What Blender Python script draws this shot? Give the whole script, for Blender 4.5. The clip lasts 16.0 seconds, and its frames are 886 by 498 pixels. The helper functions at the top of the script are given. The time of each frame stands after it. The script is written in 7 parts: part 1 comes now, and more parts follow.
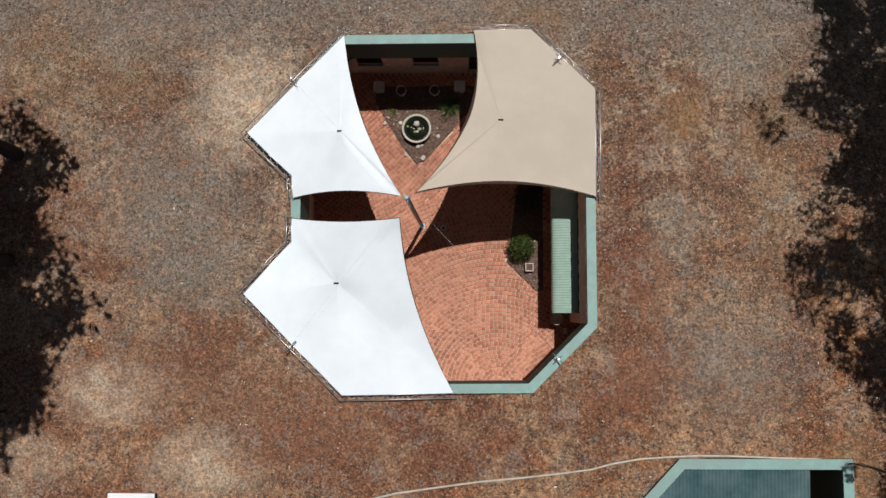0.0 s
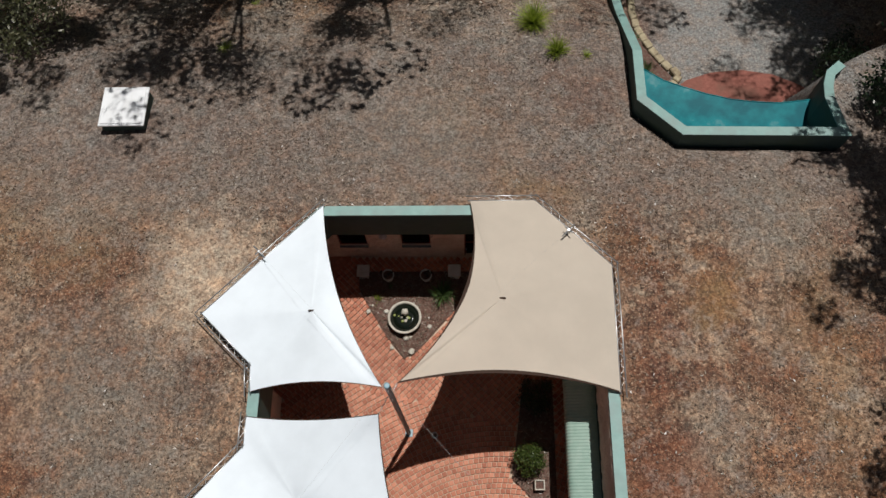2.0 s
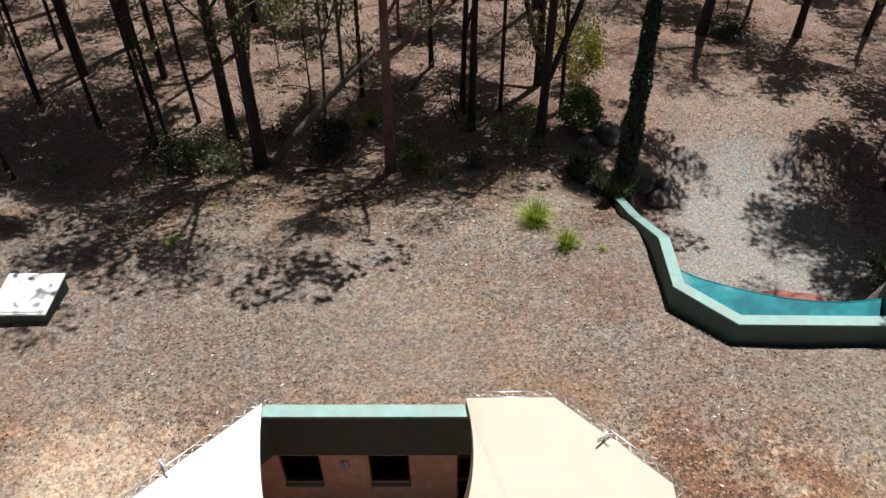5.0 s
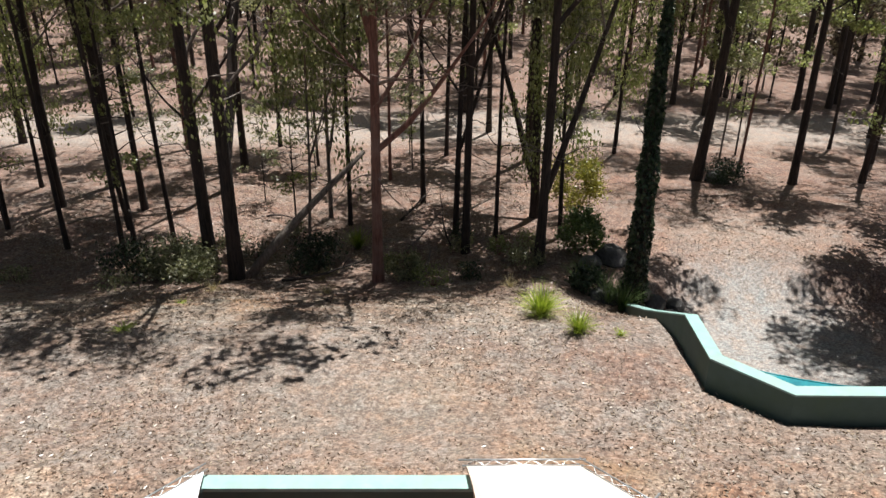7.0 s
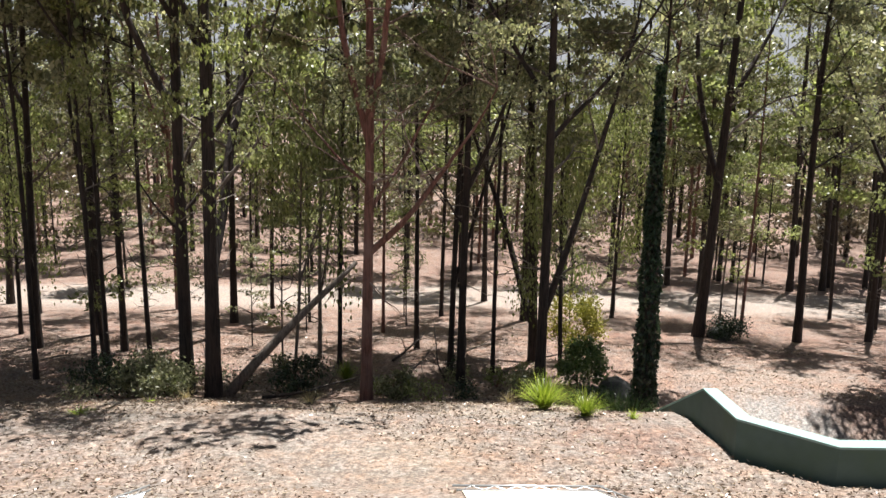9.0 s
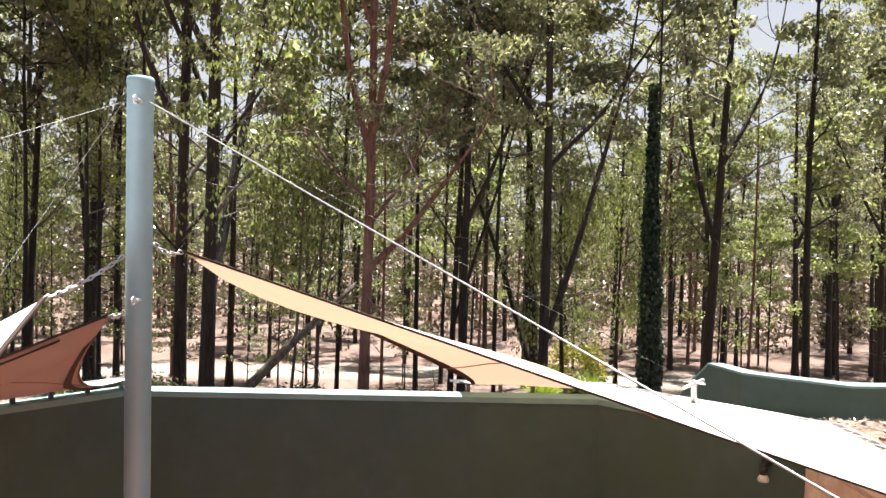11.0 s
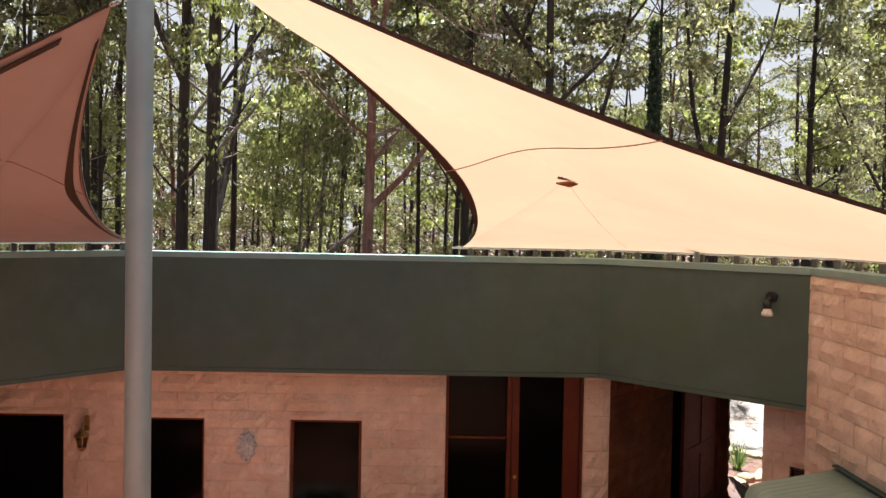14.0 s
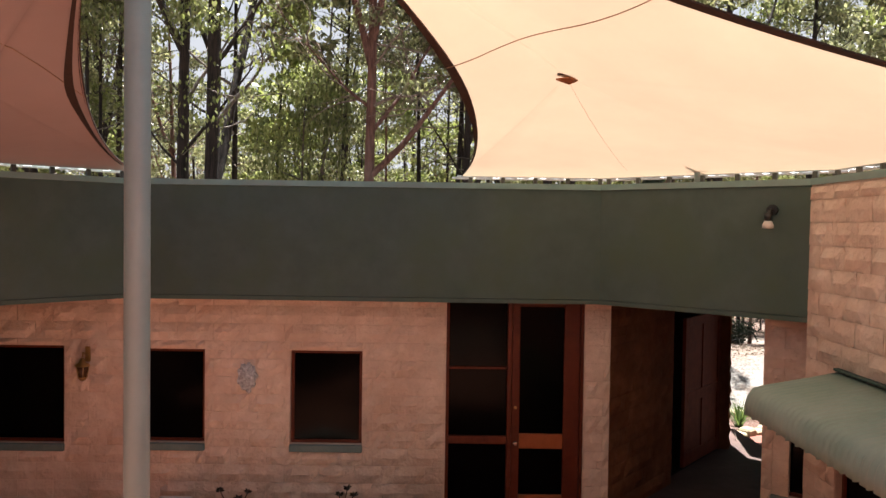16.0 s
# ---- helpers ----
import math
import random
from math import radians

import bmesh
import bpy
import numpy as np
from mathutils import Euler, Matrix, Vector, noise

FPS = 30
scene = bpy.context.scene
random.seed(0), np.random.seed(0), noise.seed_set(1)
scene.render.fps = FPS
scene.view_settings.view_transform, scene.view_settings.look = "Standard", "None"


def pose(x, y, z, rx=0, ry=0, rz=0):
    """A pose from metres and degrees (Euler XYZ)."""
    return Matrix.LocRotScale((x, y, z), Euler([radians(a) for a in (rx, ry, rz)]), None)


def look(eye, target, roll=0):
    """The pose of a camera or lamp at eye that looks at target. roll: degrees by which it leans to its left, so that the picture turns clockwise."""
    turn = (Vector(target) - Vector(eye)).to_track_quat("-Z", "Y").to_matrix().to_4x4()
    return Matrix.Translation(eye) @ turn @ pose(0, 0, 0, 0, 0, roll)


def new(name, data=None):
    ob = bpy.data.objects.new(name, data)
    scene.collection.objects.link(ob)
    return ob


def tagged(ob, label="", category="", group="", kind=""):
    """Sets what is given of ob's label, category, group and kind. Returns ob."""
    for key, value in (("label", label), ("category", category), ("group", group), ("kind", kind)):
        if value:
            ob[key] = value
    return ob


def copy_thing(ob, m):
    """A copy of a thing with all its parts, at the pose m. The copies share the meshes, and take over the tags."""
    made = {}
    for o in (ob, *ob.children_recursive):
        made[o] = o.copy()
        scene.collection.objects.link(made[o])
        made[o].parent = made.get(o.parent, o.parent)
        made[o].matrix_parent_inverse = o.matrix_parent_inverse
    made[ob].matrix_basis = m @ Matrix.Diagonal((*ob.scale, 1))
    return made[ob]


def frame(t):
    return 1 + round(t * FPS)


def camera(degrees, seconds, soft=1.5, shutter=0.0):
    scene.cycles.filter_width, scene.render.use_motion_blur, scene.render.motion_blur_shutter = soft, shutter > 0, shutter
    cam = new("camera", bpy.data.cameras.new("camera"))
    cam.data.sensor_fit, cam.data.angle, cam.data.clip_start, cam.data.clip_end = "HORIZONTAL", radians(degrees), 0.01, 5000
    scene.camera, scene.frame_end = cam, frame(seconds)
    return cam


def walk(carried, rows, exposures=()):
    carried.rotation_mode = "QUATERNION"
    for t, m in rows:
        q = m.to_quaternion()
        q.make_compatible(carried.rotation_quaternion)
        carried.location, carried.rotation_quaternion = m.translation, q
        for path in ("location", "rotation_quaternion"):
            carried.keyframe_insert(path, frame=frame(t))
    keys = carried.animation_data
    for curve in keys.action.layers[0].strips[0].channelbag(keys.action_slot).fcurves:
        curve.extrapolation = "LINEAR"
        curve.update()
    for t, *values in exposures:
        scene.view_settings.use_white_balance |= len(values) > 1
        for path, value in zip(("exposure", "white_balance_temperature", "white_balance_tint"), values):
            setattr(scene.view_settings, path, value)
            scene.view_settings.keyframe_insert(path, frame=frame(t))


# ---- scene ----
cam = camera(59.5, 16.0)
PATH = [
    (0, (0.054, 0.942, 24.968), (-0.015, 1.109, 22.976), -22.4),
    (0.5, (0.073, 0.906, 24.29), (0.005, 1.208, 22.313), -12.6),
    (1, (0.048, 0.837, 23.293), (-0.014, 1.283, 21.344), -7.9),
    (1.5, (0.049, 0.816, 22.318), (-0.01, 1.397, 20.406), -5.7),
    (2, (0.05, 0.717, 21.261), (-0.008, 1.452, 19.402), -4.4),
    (2.5, (0.047, 0.682, 20.323), (-0.004, 1.549, 18.521), -3.3),
    (3, (0.021, 0.676, 19.273), (-0.022, 1.676, 17.542), -2.4),
    (3.5, (0.013, 0.649, 18.363), (-0.025, 1.766, 16.704), -1.8),
    (4, (-0.036, 0.639, 17.37), (-0.07, 1.876, 15.799), -1.4),
    (4.2, (-0.029, 0.64, 16.966), (-0.06, 1.922, 15.432), -1.2),
    (6.3, (-0.21, 0.639, 13.051), (-0.209, 2.306, 11.947), -0.1),
    (6.5, (-0.213, 0.689, 12.648), (-0.208, 2.386, 11.589), 0.1),
    (7, (-0.204, 0.658, 11.683), (-0.196, 2.431, 10.756), 0.2),
    (7.5, (-0.18, 0.656, 10.833), (-0.169, 2.491, 10.037), 0.3),
    (8, (-0.159, 0.616, 9.953), (-0.145, 2.506, 9.3), 0.5),
    (8.5, (-0.175, 0.57, 9.234), (-0.159, 2.501, 8.712), 0.6),
    (9, (-0.16, 0.502, 8.473), (-0.143, 2.466, 8.095), 0.8),
    (9.2, (-0.165, 0.48, 8.18), (-0.147, 2.453, 7.853), 0.8),
    (11.3, (-0.094, 0.149, 5.585), (-0.084, 2.149, 5.535), 1.3),
    (11.5, (-0.096, 0.143, 5.519), (-0.086, 2.143, 5.464), 1.4),
    (12, (-0.107, 0.153, 5.252), (-0.095, 2.152, 5.196), 1.2),
    (12.5, (-0.105, 0.14, 5.003), (-0.093, 2.139, 4.948), 1.2),
    (13, (-0.101, 0.152, 4.757), (-0.09, 2.152, 4.7), 1.1),
    (13.5, (-0.102, 0.15, 4.51), (-0.089, 2.149, 4.453), 1.1),
    (14, (-0.087, 0.158, 4.248), (-0.077, 2.157, 4.192), 1.0),
    (14.5, (-0.073, 0.151, 4.049), (-0.064, 2.15, 3.992), 1.0),
    (15, (-0.07, 0.139, 3.877), (-0.061, 2.138, 3.819), 0.9),
    (15.5, (-0.073, 0.141, 3.687), (-0.064, 2.14, 3.63), 0.9),
    (16, (-0.069, 0.143, 3.464), (-0.061, 2.142, 3.407), 0.8),
]
EXPOSURE = [(0, -0.22), (1.0, -0.38), (1.6, -0.34), (2.5, -0.06), (4.2, 0.45), (6.3, 1.03), (9.0, 1.7), (11.3, 2.34), (12.5, 2.40), (14.0, 2.32), (16, 2.28)]
walk(cam, [(t, look(eye, target, roll)) for t, eye, target, roll in PATH], EXPOSURE)

# ---- world, sun, exposure ----
SUN_DIR = Vector((0.13, 0.237, 1.0)).normalized()
sun_el = math.asin(SUN_DIR.z)
sun_az = math.atan2(SUN_DIR.x, SUN_DIR.y)
world = bpy.data.worlds.new("sky")
scene.world = world
world.use_nodes = True
wn = world.node_tree
wn.nodes.clear()
w_out = wn.nodes.new("ShaderNodeOutputWorld")
w_bg = wn.nodes.new("ShaderNodeBackground")
w_sky = wn.nodes.new("ShaderNodeTexSky")
w_sky.sky_type = "NISHITA"
w_sky.sun_disc = False
w_sky.sun_elevation = sun_el
w_sky.sun_rotation = sun_az
w_sky.altitude = 200
w_sky.dust_density = 1.5
# thin broken cloud
w_co = wn.nodes.new("ShaderNodeTexCoord")
w_no = wn.nodes.new("ShaderNodeTexNoise")
w_no.inputs["Scale"].default_value = 5.0
w_no.inputs["Detail"].default_value = 6.0
w_ra = wn.nodes.new("ShaderNodeValToRGB")
w_ra.color_ramp.elements[0].position = 0.53
w_ra.color_ramp.elements[1].position = 0.70
w_mx = wn.nodes.new("ShaderNodeMix")
w_mx.data_type = "RGBA"
w_mx.inputs["B"].default_value = (6.8, 7.0, 7.5, 1)
wn.links.new(w_co.outputs["Generated"], w_no.inputs["Vector"])
wn.links.new(w_no.outputs["Fac"], w_ra.inputs["Fac"])
w_se = wn.nodes.new("ShaderNodeSeparateXYZ")
w_hz = wn.nodes.new("ShaderNodeMapRange")
w_hz.inputs["From Min"].default_value = 0.22
w_hz.inputs["From Max"].default_value = 0.62
w_hz.inputs["To Min"].default_value = 0.92
w_hz.inputs["To Max"].default_value = 0.0
w_ad = wn.nodes.new("ShaderNodeMath")
w_ad.operation = "MAXIMUM"
wn.links.new(w_co.outputs["Generated"], w_se.inputs[0])
wn.links.new(w_se.outputs["Z"], w_hz.inputs["Value"])
wn.links.new(w_ra.outputs["Color"], w_ad.inputs[0])
wn.links.new(w_hz.outputs["Result"], w_ad.inputs[1])
wn.links.new(w_ad.outputs[0], w_mx.inputs["Factor"])
wn.links.new(w_sky.outputs["Color"], w_mx.inputs["A"])
wn.links.new(w_mx.outputs["Result"], w_bg.inputs["Color"])
w_bg.inputs["Strength"].default_value = 0.024
wn.links.new(w_bg.outputs["Background"], w_out.inputs["Surface"])

sun_data = bpy.data.lights.new("sun", "SUN")
sun_data.energy = 4.6
sun_data.angle = radians(0.45)
sun_data.color = (1.0, 0.965, 0.92)
sun = new("sun", sun_data)
sun.matrix_world = look(SUN_DIR * 60, (0, 0, 0))


# ---- materials ----
def rgba(c):
    return (c[0], c[1], c[2], 1.0)


def mat_base(name, rough=0.8, metal=0.0):
    m = bpy.data.materials.new(name)
    m.use_nodes = True
    nt = m.node_tree
    b = nt.nodes["Principled BSDF"]
    b.inputs["Roughness"].default_value = rough
    b.inputs["Metallic"].default_value = metal
    return m, nt, b


def noise_node(nt, scale, detail=4.0, rough=0.55, vec=None):
    n = nt.nodes.new("ShaderNodeTexNoise")
    n.inputs["Scale"].default_value = scale
    n.inputs["Detail"].default_value = detail
    n.inputs["Roughness"].default_value = rough
    if vec is not None:
        nt.links.new(vec, n.inputs["Vector"])
    return n.outputs["Fac"]


def coords(nt, kind="Object"):
    return nt.nodes.new("ShaderNodeTexCoord").outputs[kind]


def world_pos(nt):
    return nt.nodes.new("ShaderNodeNewGeometry").outputs["Position"]


def ramp(nt, fac, stops):
    r = nt.nodes.new("ShaderNodeValToRGB")
    el = r.color_ramp.elements
    while len(el) < len(stops):
        el.new(0.5)
    for e, (p, c) in zip(el, stops):
        e.position = p
        e.color = rgba(c) if len(c) == 3 else c
    nt.links.new(fac, r.inputs["Fac"])
    return r.outputs["Color"]


def mix(nt, fac, a, b, mode="MIX"):
    m = nt.nodes.new("ShaderNodeMix")
    m.data_type = "RGBA"
    m.blend_type = mode
    for sock, v in (("Factor", fac), ("A", a), ("B", b)):
        if isinstance(v, (int, float)):
            m.inputs[sock].default_value = v
        elif isinstance(v, tuple):
            m.inputs[sock].default_value = rgba(v)
        else:
            nt.links.new(v, m.inputs[sock])
    return m.outputs["Result"]


def bump(nt, b, height, strength=0.3, dist=0.01):
    n = nt.nodes.new("ShaderNodeBump")
    n.inputs["Strength"].default_value = strength
    n.inputs["Distance"].default_value = dist
    nt.links.new(height, n.inputs["Height"])
    nt.links.new(n.outputs["Normal"], b.inputs["Normal"])


def surface(name, c1, c2, scale=8.0, rough=0.8, metal=0.0, stain=None, stain_scale=0.8, bump_s=0.25, bump_d=0.005, per_object=0.0, kind="pos"):
    """Two-scale mottled surface: grain between c1 and c2, larger stains, fine relief."""
    m, nt, b = mat_base(name, rough, metal)
    v = world_pos(nt) if kind == "pos" else coords(nt)
    fine = noise_node(nt, scale, 6, 0.65, v)
    col = ramp(nt, fine, [(0.3, c1), (0.7, c2)])
    if stain:
        big = noise_node(nt, stain_scale, 5, 0.6, v)
        f = ramp(nt, big, [(0.45, (0, 0, 0)), (0.68, (1, 1, 1))])
        col = mix(nt, f, col, stain)
    if per_object:
        info = nt.nodes.new("ShaderNodeObjectInfo")
        k = 1.0 - per_object
        g = ramp(nt, info.outputs["Random"], [(0.0, (k, k, k)), (1.0, (1.0, 1.0, 1.0))])
        col = mix(nt, 1.0, col, g, "MULTIPLY")
    nt.links.new(col, b.inputs["Base Color"])
    bump(nt, b, noise_node(nt, scale * 3, 4, 0.6, v), bump_s, bump_d)
    return m


def fabric(name, top, through_col, amount):
    """Shade cloth: diffuse weave that lets some sun through in its own colour."""
    m = bpy.data.materials.new(name)
    m.use_nodes = True
    nt = m.node_tree
    nt.nodes.clear()
    out = nt.nodes.new("ShaderNodeOutputMaterial")
    d = nt.nodes.new("ShaderNodeBsdfDiffuse")
    t = nt.nodes.new("ShaderNodeBsdfTranslucent")
    mx = nt.nodes.new("ShaderNodeMixShader")
    v = world_pos(nt)
    dirt = noise_node(nt, 0.9, 5, 0.6, v)
    k = tuple(x * 0.9 for x in top)
    nt.links.new(ramp(nt, dirt, [(0.35, k), (0.7, top)]), d.inputs["Color"])
    k2 = tuple(x * 0.88 for x in through_col)
    nt.links.new(ramp(nt, dirt, [(0.35, k2), (0.7, through_col)]), t.inputs["Color"])
    mx.inputs["Fac"].default_value = amount
    bm_ = nt.nodes.new("ShaderNodeBump")
    bm_.inputs["Strength"].default_value = 0.15
    bm_.inputs["Distance"].default_value = 0.01
    nt.links.new(noise_node(nt, 2.0, 3, 0.5, v), bm_.inputs["Height"])
    nt.links.new(bm_.outputs["Normal"], d.inputs["Normal"])
    nt.links.new(d.outputs["BSDF"], mx.inputs[1])
    nt.links.new(t.outputs["BSDF"], mx.inputs[2])
    nt.links.new(mx.outputs["Shader"], out.inputs["Surface"])
    return m


def leaf_mat(name, c1, c2, c3, trans=0.35):
    m = bpy.data.materials.new(name)
    m.use_nodes = True
    nt = m.node_tree
    nt.nodes.clear()
    out = nt.nodes.new("ShaderNodeOutputMaterial")
    d = nt.nodes.new("ShaderNodeBsdfPrincipled")
    d.inputs["Roughness"].default_value = 0.36
    t = nt.nodes.new("ShaderNodeBsdfTranslucent")
    mx = nt.nodes.new("ShaderNodeMixShader")
    geo = nt.nodes.new("ShaderNodeNewGeometry")
    col = ramp(nt, geo.outputs["Random Per Island"], [(0.0, c1), (0.55, c2), (1.0, c3)])
    clump = noise_node(nt, 0.55, 3, 0.5, geo.outputs["Position"])
    k = ramp(nt, clump, [(0.3, (0.62, 0.62, 0.62)), (0.7, (1.15, 1.12, 1.0))])
    col = mix(nt, 1.0, col, k, "MULTIPLY")
    nt.links.new(col, d.inputs["Base Color"])
    nt.links.new(mix(nt, 1.0, col, (1.28, 1.30, 0.92), "MULTIPLY"), t.inputs["Color"])
    mx.inputs["Fac"].default_value = trans
    nt.links.new(d.outputs["BSDF"], mx.inputs[1])
    nt.links.new(t.outputs["BSDF"], mx.inputs[2])
    nt.links.new(mx.outputs["Shader"], out.inputs["Surface"])
    return m


def math_node(nt, op, a, b=None):
    n = nt.nodes.new("ShaderNodeMath")
    n.operation = op
    for k, v in enumerate((a, b)):
        if v is None:
            continue
        if isinstance(v, (int, float)):
            n.inputs[k].default_value = v
        else:
            nt.links.new(v, n.inputs[k])
    return n.outputs[0]


SANDY, OCHRE, ASH, RUST = (0.40, 0.315, 0.235), (0.20, 0.118, 0.055), (0.158, 0.136, 0.114), (0.118, 0.050, 0.029)
# patches on the earth: place, size, colour, strength
SILT, STONE, CLAY = (0.205, 0.168, 0.142), (0.20, 0.195, 0.187), (0.175, 0.078, 0.046)
PATCHES = [
    (-7.4, 2.9, 3.0, 2.6, ASH, 0.60), 
    (5.9, 6.4, 1.0, 0.9, OCHRE, 0.80), (2.0, 9.4, 1.4, 1.0, OCHRE, 0.45), (-11.9, 8.4, 2.3, 2.5, OCHRE, 0.50),
    (-9.6, 7.9, 1.5, 1.6, OCHRE, 0.55), (8.3, 5.5, 1.2, 4.8, OCHRE, 0.40), (-8.2, 4.3, 2.6, 2.7, ASH, 0.75),
    (-7.8, 1.8, 1.9, 1.3, ASH, 0.70), (5.6, 3.0, 1.2, 1.7, ASH, 0.60), (7.1, -0.3, 2.8, 2.4, ASH, 0.70),
    (8.0, 8.2, 2.1, 1.5, ASH, 0.50), (-7.7, -0.5, 3.4, 1.9, RUST, 0.75), (-10.4, 2.1, 1.4, 2.6, RUST, 0.45),
    (-3.2, -2.6, 6.5, 1.5, RUST, 0.55), (4.0, 2.1, 0.9, 2.7, RUST, 0.55), (3.8, -1.5, 2.4, 1.5, RUST, 0.40),
    (10.0, -3.1, 1.5, 1.2, OCHRE, 0.60), (-11.9, -3.3, 1.4, 1.1, SANDY, 0.50), (-0.2, 12.1, 2.2, 2.0, OCHRE, 0.22),
    (1.2, 9.6, 1.8, 1.4, OCHRE, 0.15), (-1.7, 10.8, 2.9, 1.7, ASH, 0.50), (-9.8, 8.6, 1.9, 1.4, ASH, 0.60),
    (7.2, 9.0, 2.3, 1.6, ASH, 0.60), (3.6, 12.6, 2.0, 1.4, RUST, 0.40), (-4.2, 15.2, 3.7, 2.0, ASH, 0.40),
    (5.7, 6.4, 1.0, 0.8, OCHRE, 0.50), (-6.3, 7.0, 1.9, 2.1, SANDY, 1.0), (-10.0, -1.2, 2.0, 1.4, SANDY, 0.8), (-7.3, -3.3, 1.9, 1.2, SANDY, 0.75), (4.9, 1.9, 0.9, 1.5, CLAY, 0.85), (4.6, -0.6, 1.6, 1.2, CLAY, 0.7), (-4.6, -1.9, 3.2, 1.8, CLAY, 0.7), (10.4, 25.0, 4.6, 3.2, SILT, 0.75), (9.4, 21.0, 3.6, 3.0, STONE, 0.7),
]


def ground_mat():
    m, nt, b = mat_base("leaf_litter_ground", 0.95)
    v = world_pos(nt)
    patch = noise_node(nt, 0.30, 7, 0.66, v)
    soil = ramp(nt, patch, [(0.36, (0.088, 0.044, 0.031)), (0.46, (0.128, 0.080, 0.055)), (0.53, (0.150, 0.112, 0.085)), (0.66, (0.195, 0.170, 0.142))])
    warm = ramp(nt, noise_node(nt, 0.17, 6, 0.62, v), [(0.52, (0, 0, 0)), (0.66, (0.55, 0.55, 0.55))])
    soil = mix(nt, warm, soil, (0.205, 0.118, 0.052))
    pale = ramp(nt, noise_node(nt, 0.62, 8, 0.74, v), [(0.50, (0, 0, 0)), (0.57, (0.9, 0.9, 0.9))])
    soil = mix(nt, pale, soil, (0.205, 0.178, 0.146))
    deep = ramp(nt, noise_node(nt, 0.95, 7, 0.72, v), [(0.33, (0.7, 0.7, 0.7)), (0.44, (0, 0, 0))])
    soil = mix(nt, deep, soil, (0.075, 0.040, 0.028))
    mid = noise_node(nt, 3.2, 5, 0.7, v)
    soil = mix(nt, 1.0, soil, ramp(nt, mid, [(0.36, (0.5, 0.46, 0.44)), (0.5, (1, 1, 1)), (0.64, (1.5, 1.48, 1.42))]), "MULTIPLY")
    dark = noise_node(nt, 9.0, 6, 0.8, v)
    soil = mix(nt, ramp(nt, dark, [(0.52, (0, 0, 0)), (0.60, (0.95, 0.95, 0.95))]), soil, (0.026, 0.016, 0.011))
    flecks = noise_node(nt, 17.0, 6, 0.8, v)
    soil = mix(nt, ramp(nt, flecks, [(0.54, (0, 0, 0)), (0.62, (0.9, 0.9, 0.9))]), soil, (0.34, 0.285, 0.23))
    sep = nt.nodes.new("ShaderNodeSeparateXYZ")
    nt.links.new(v, sep.inputs[0])
    X, Y = sep.outputs[0], sep.outputs[1]
    wob = math_node(nt, "MULTIPLY", math_node(nt, "SUBTRACT", noise_node(nt, 0.7, 5, 0.6, v), 0.5), 1.3)
    # grey gravel of the drive
    ex = math_node(nt, "DIVIDE", math_node(nt, "SUBTRACT", X, 9.5), 3.7)
    ey = math_node(nt, "DIVIDE", math_node(nt, "SUBTRACT", Y, 17.2), 6.2)
    rad = math_node(nt, "SQRT", math_node(nt, "ADD", math_node(nt, "MULTIPLY", ex, ex), math_node(nt, "MULTIPLY", ey, ey)))
    g = ramp(nt, math_node(nt, "ADD", rad, math_node(nt, "MULTIPLY", wob, 0.5)), [(0.62, (0.95, 0.95, 0.95)), (1.15, (0, 0, 0))])
    grav = ramp(nt, noise_node(nt, 22, 6, 0.75, v), [(0.36, (0.145, 0.141, 0.135)), (0.5, (0.195, 0.190, 0.182)), (0.62, (0.25, 0.243, 0.233))])
    # washed greyish silt on the bank north of the courtyard
    silt = ramp(nt, math_node(nt, "DIVIDE", math_node(nt, "ADD", Y, wob), 20.0), [(0.40, (0, 0, 0)), (0.47, (0.72, 0.72, 0.72)), (0.72, (0.72, 0.72, 0.72)), (0.82, (0, 0, 0))])
    tone = ramp(nt, noise_node(nt, 5.5, 7, 0.8, v), [(0.36, (0.070, 0.057, 0.049)), (0.5, (0.138, 0.115, 0.102)), (0.64, (0.218, 0.190, 0.172))])
    soil = mix(nt, silt, soil, tone)
    # pale sandy track through the bush
    band = math_node(nt, "ABSOLUTE", math_node(nt, "SUBTRACT", math_node(nt, "SUBTRACT", Y, math_node(nt, "MULTIPLY", X, 0.05)), 41.5))
    tr = ramp(nt, math_node(nt, "DIVIDE", math_node(nt, "ADD", band, math_node(nt, "MULTIPLY", wob, 2.2)), 6.0), [(0.4, (0.85, 0.85, 0.85)), (0.75, (0, 0, 0))])
    # redder bare earth on the south side
    south = ramp(nt, math_node(nt, "DIVIDE", math_node(nt, "ADD", math_node(nt, "ADD", Y, math_node(nt, "MULTIPLY", wob, 6.0)), 12.0), 24.0), [(0.5, (1, 1, 1)), (1.0, (0, 0, 0))])
    soil = mix(nt, south, soil, mix(nt, 1.0, soil, (1.24, 0.90, 0.68), "MULTIPLY"))
    # red-brown fresh litter under the trees
    under = ramp(nt, math_node(nt, "DIVIDE", math_node(nt, "ADD", Y, math_node(nt, "MULTIPLY", wob, 4.0)), 100.0), [(0.165, (0, 0, 0)), (0.20, (0.75, 0.75, 0.75)), (0.36, (0.7, 0.7, 0.7)), (0.41, (0.5, 0.5, 0.5)), (0.47, (0.8, 0.8, 0.8))])
    soil = mix(nt, under, soil, ramp(nt, noise_node(nt, 11, 6, 0.8, v), [(0.34, (0.030, 0.016, 0.013)), (0.5, (0.115, 0.066, 0.052)), (0.63, (0.27, 0.20, 0.165))]))
    soil = mix(nt, tr, soil, (0.215, 0.186, 0.164))
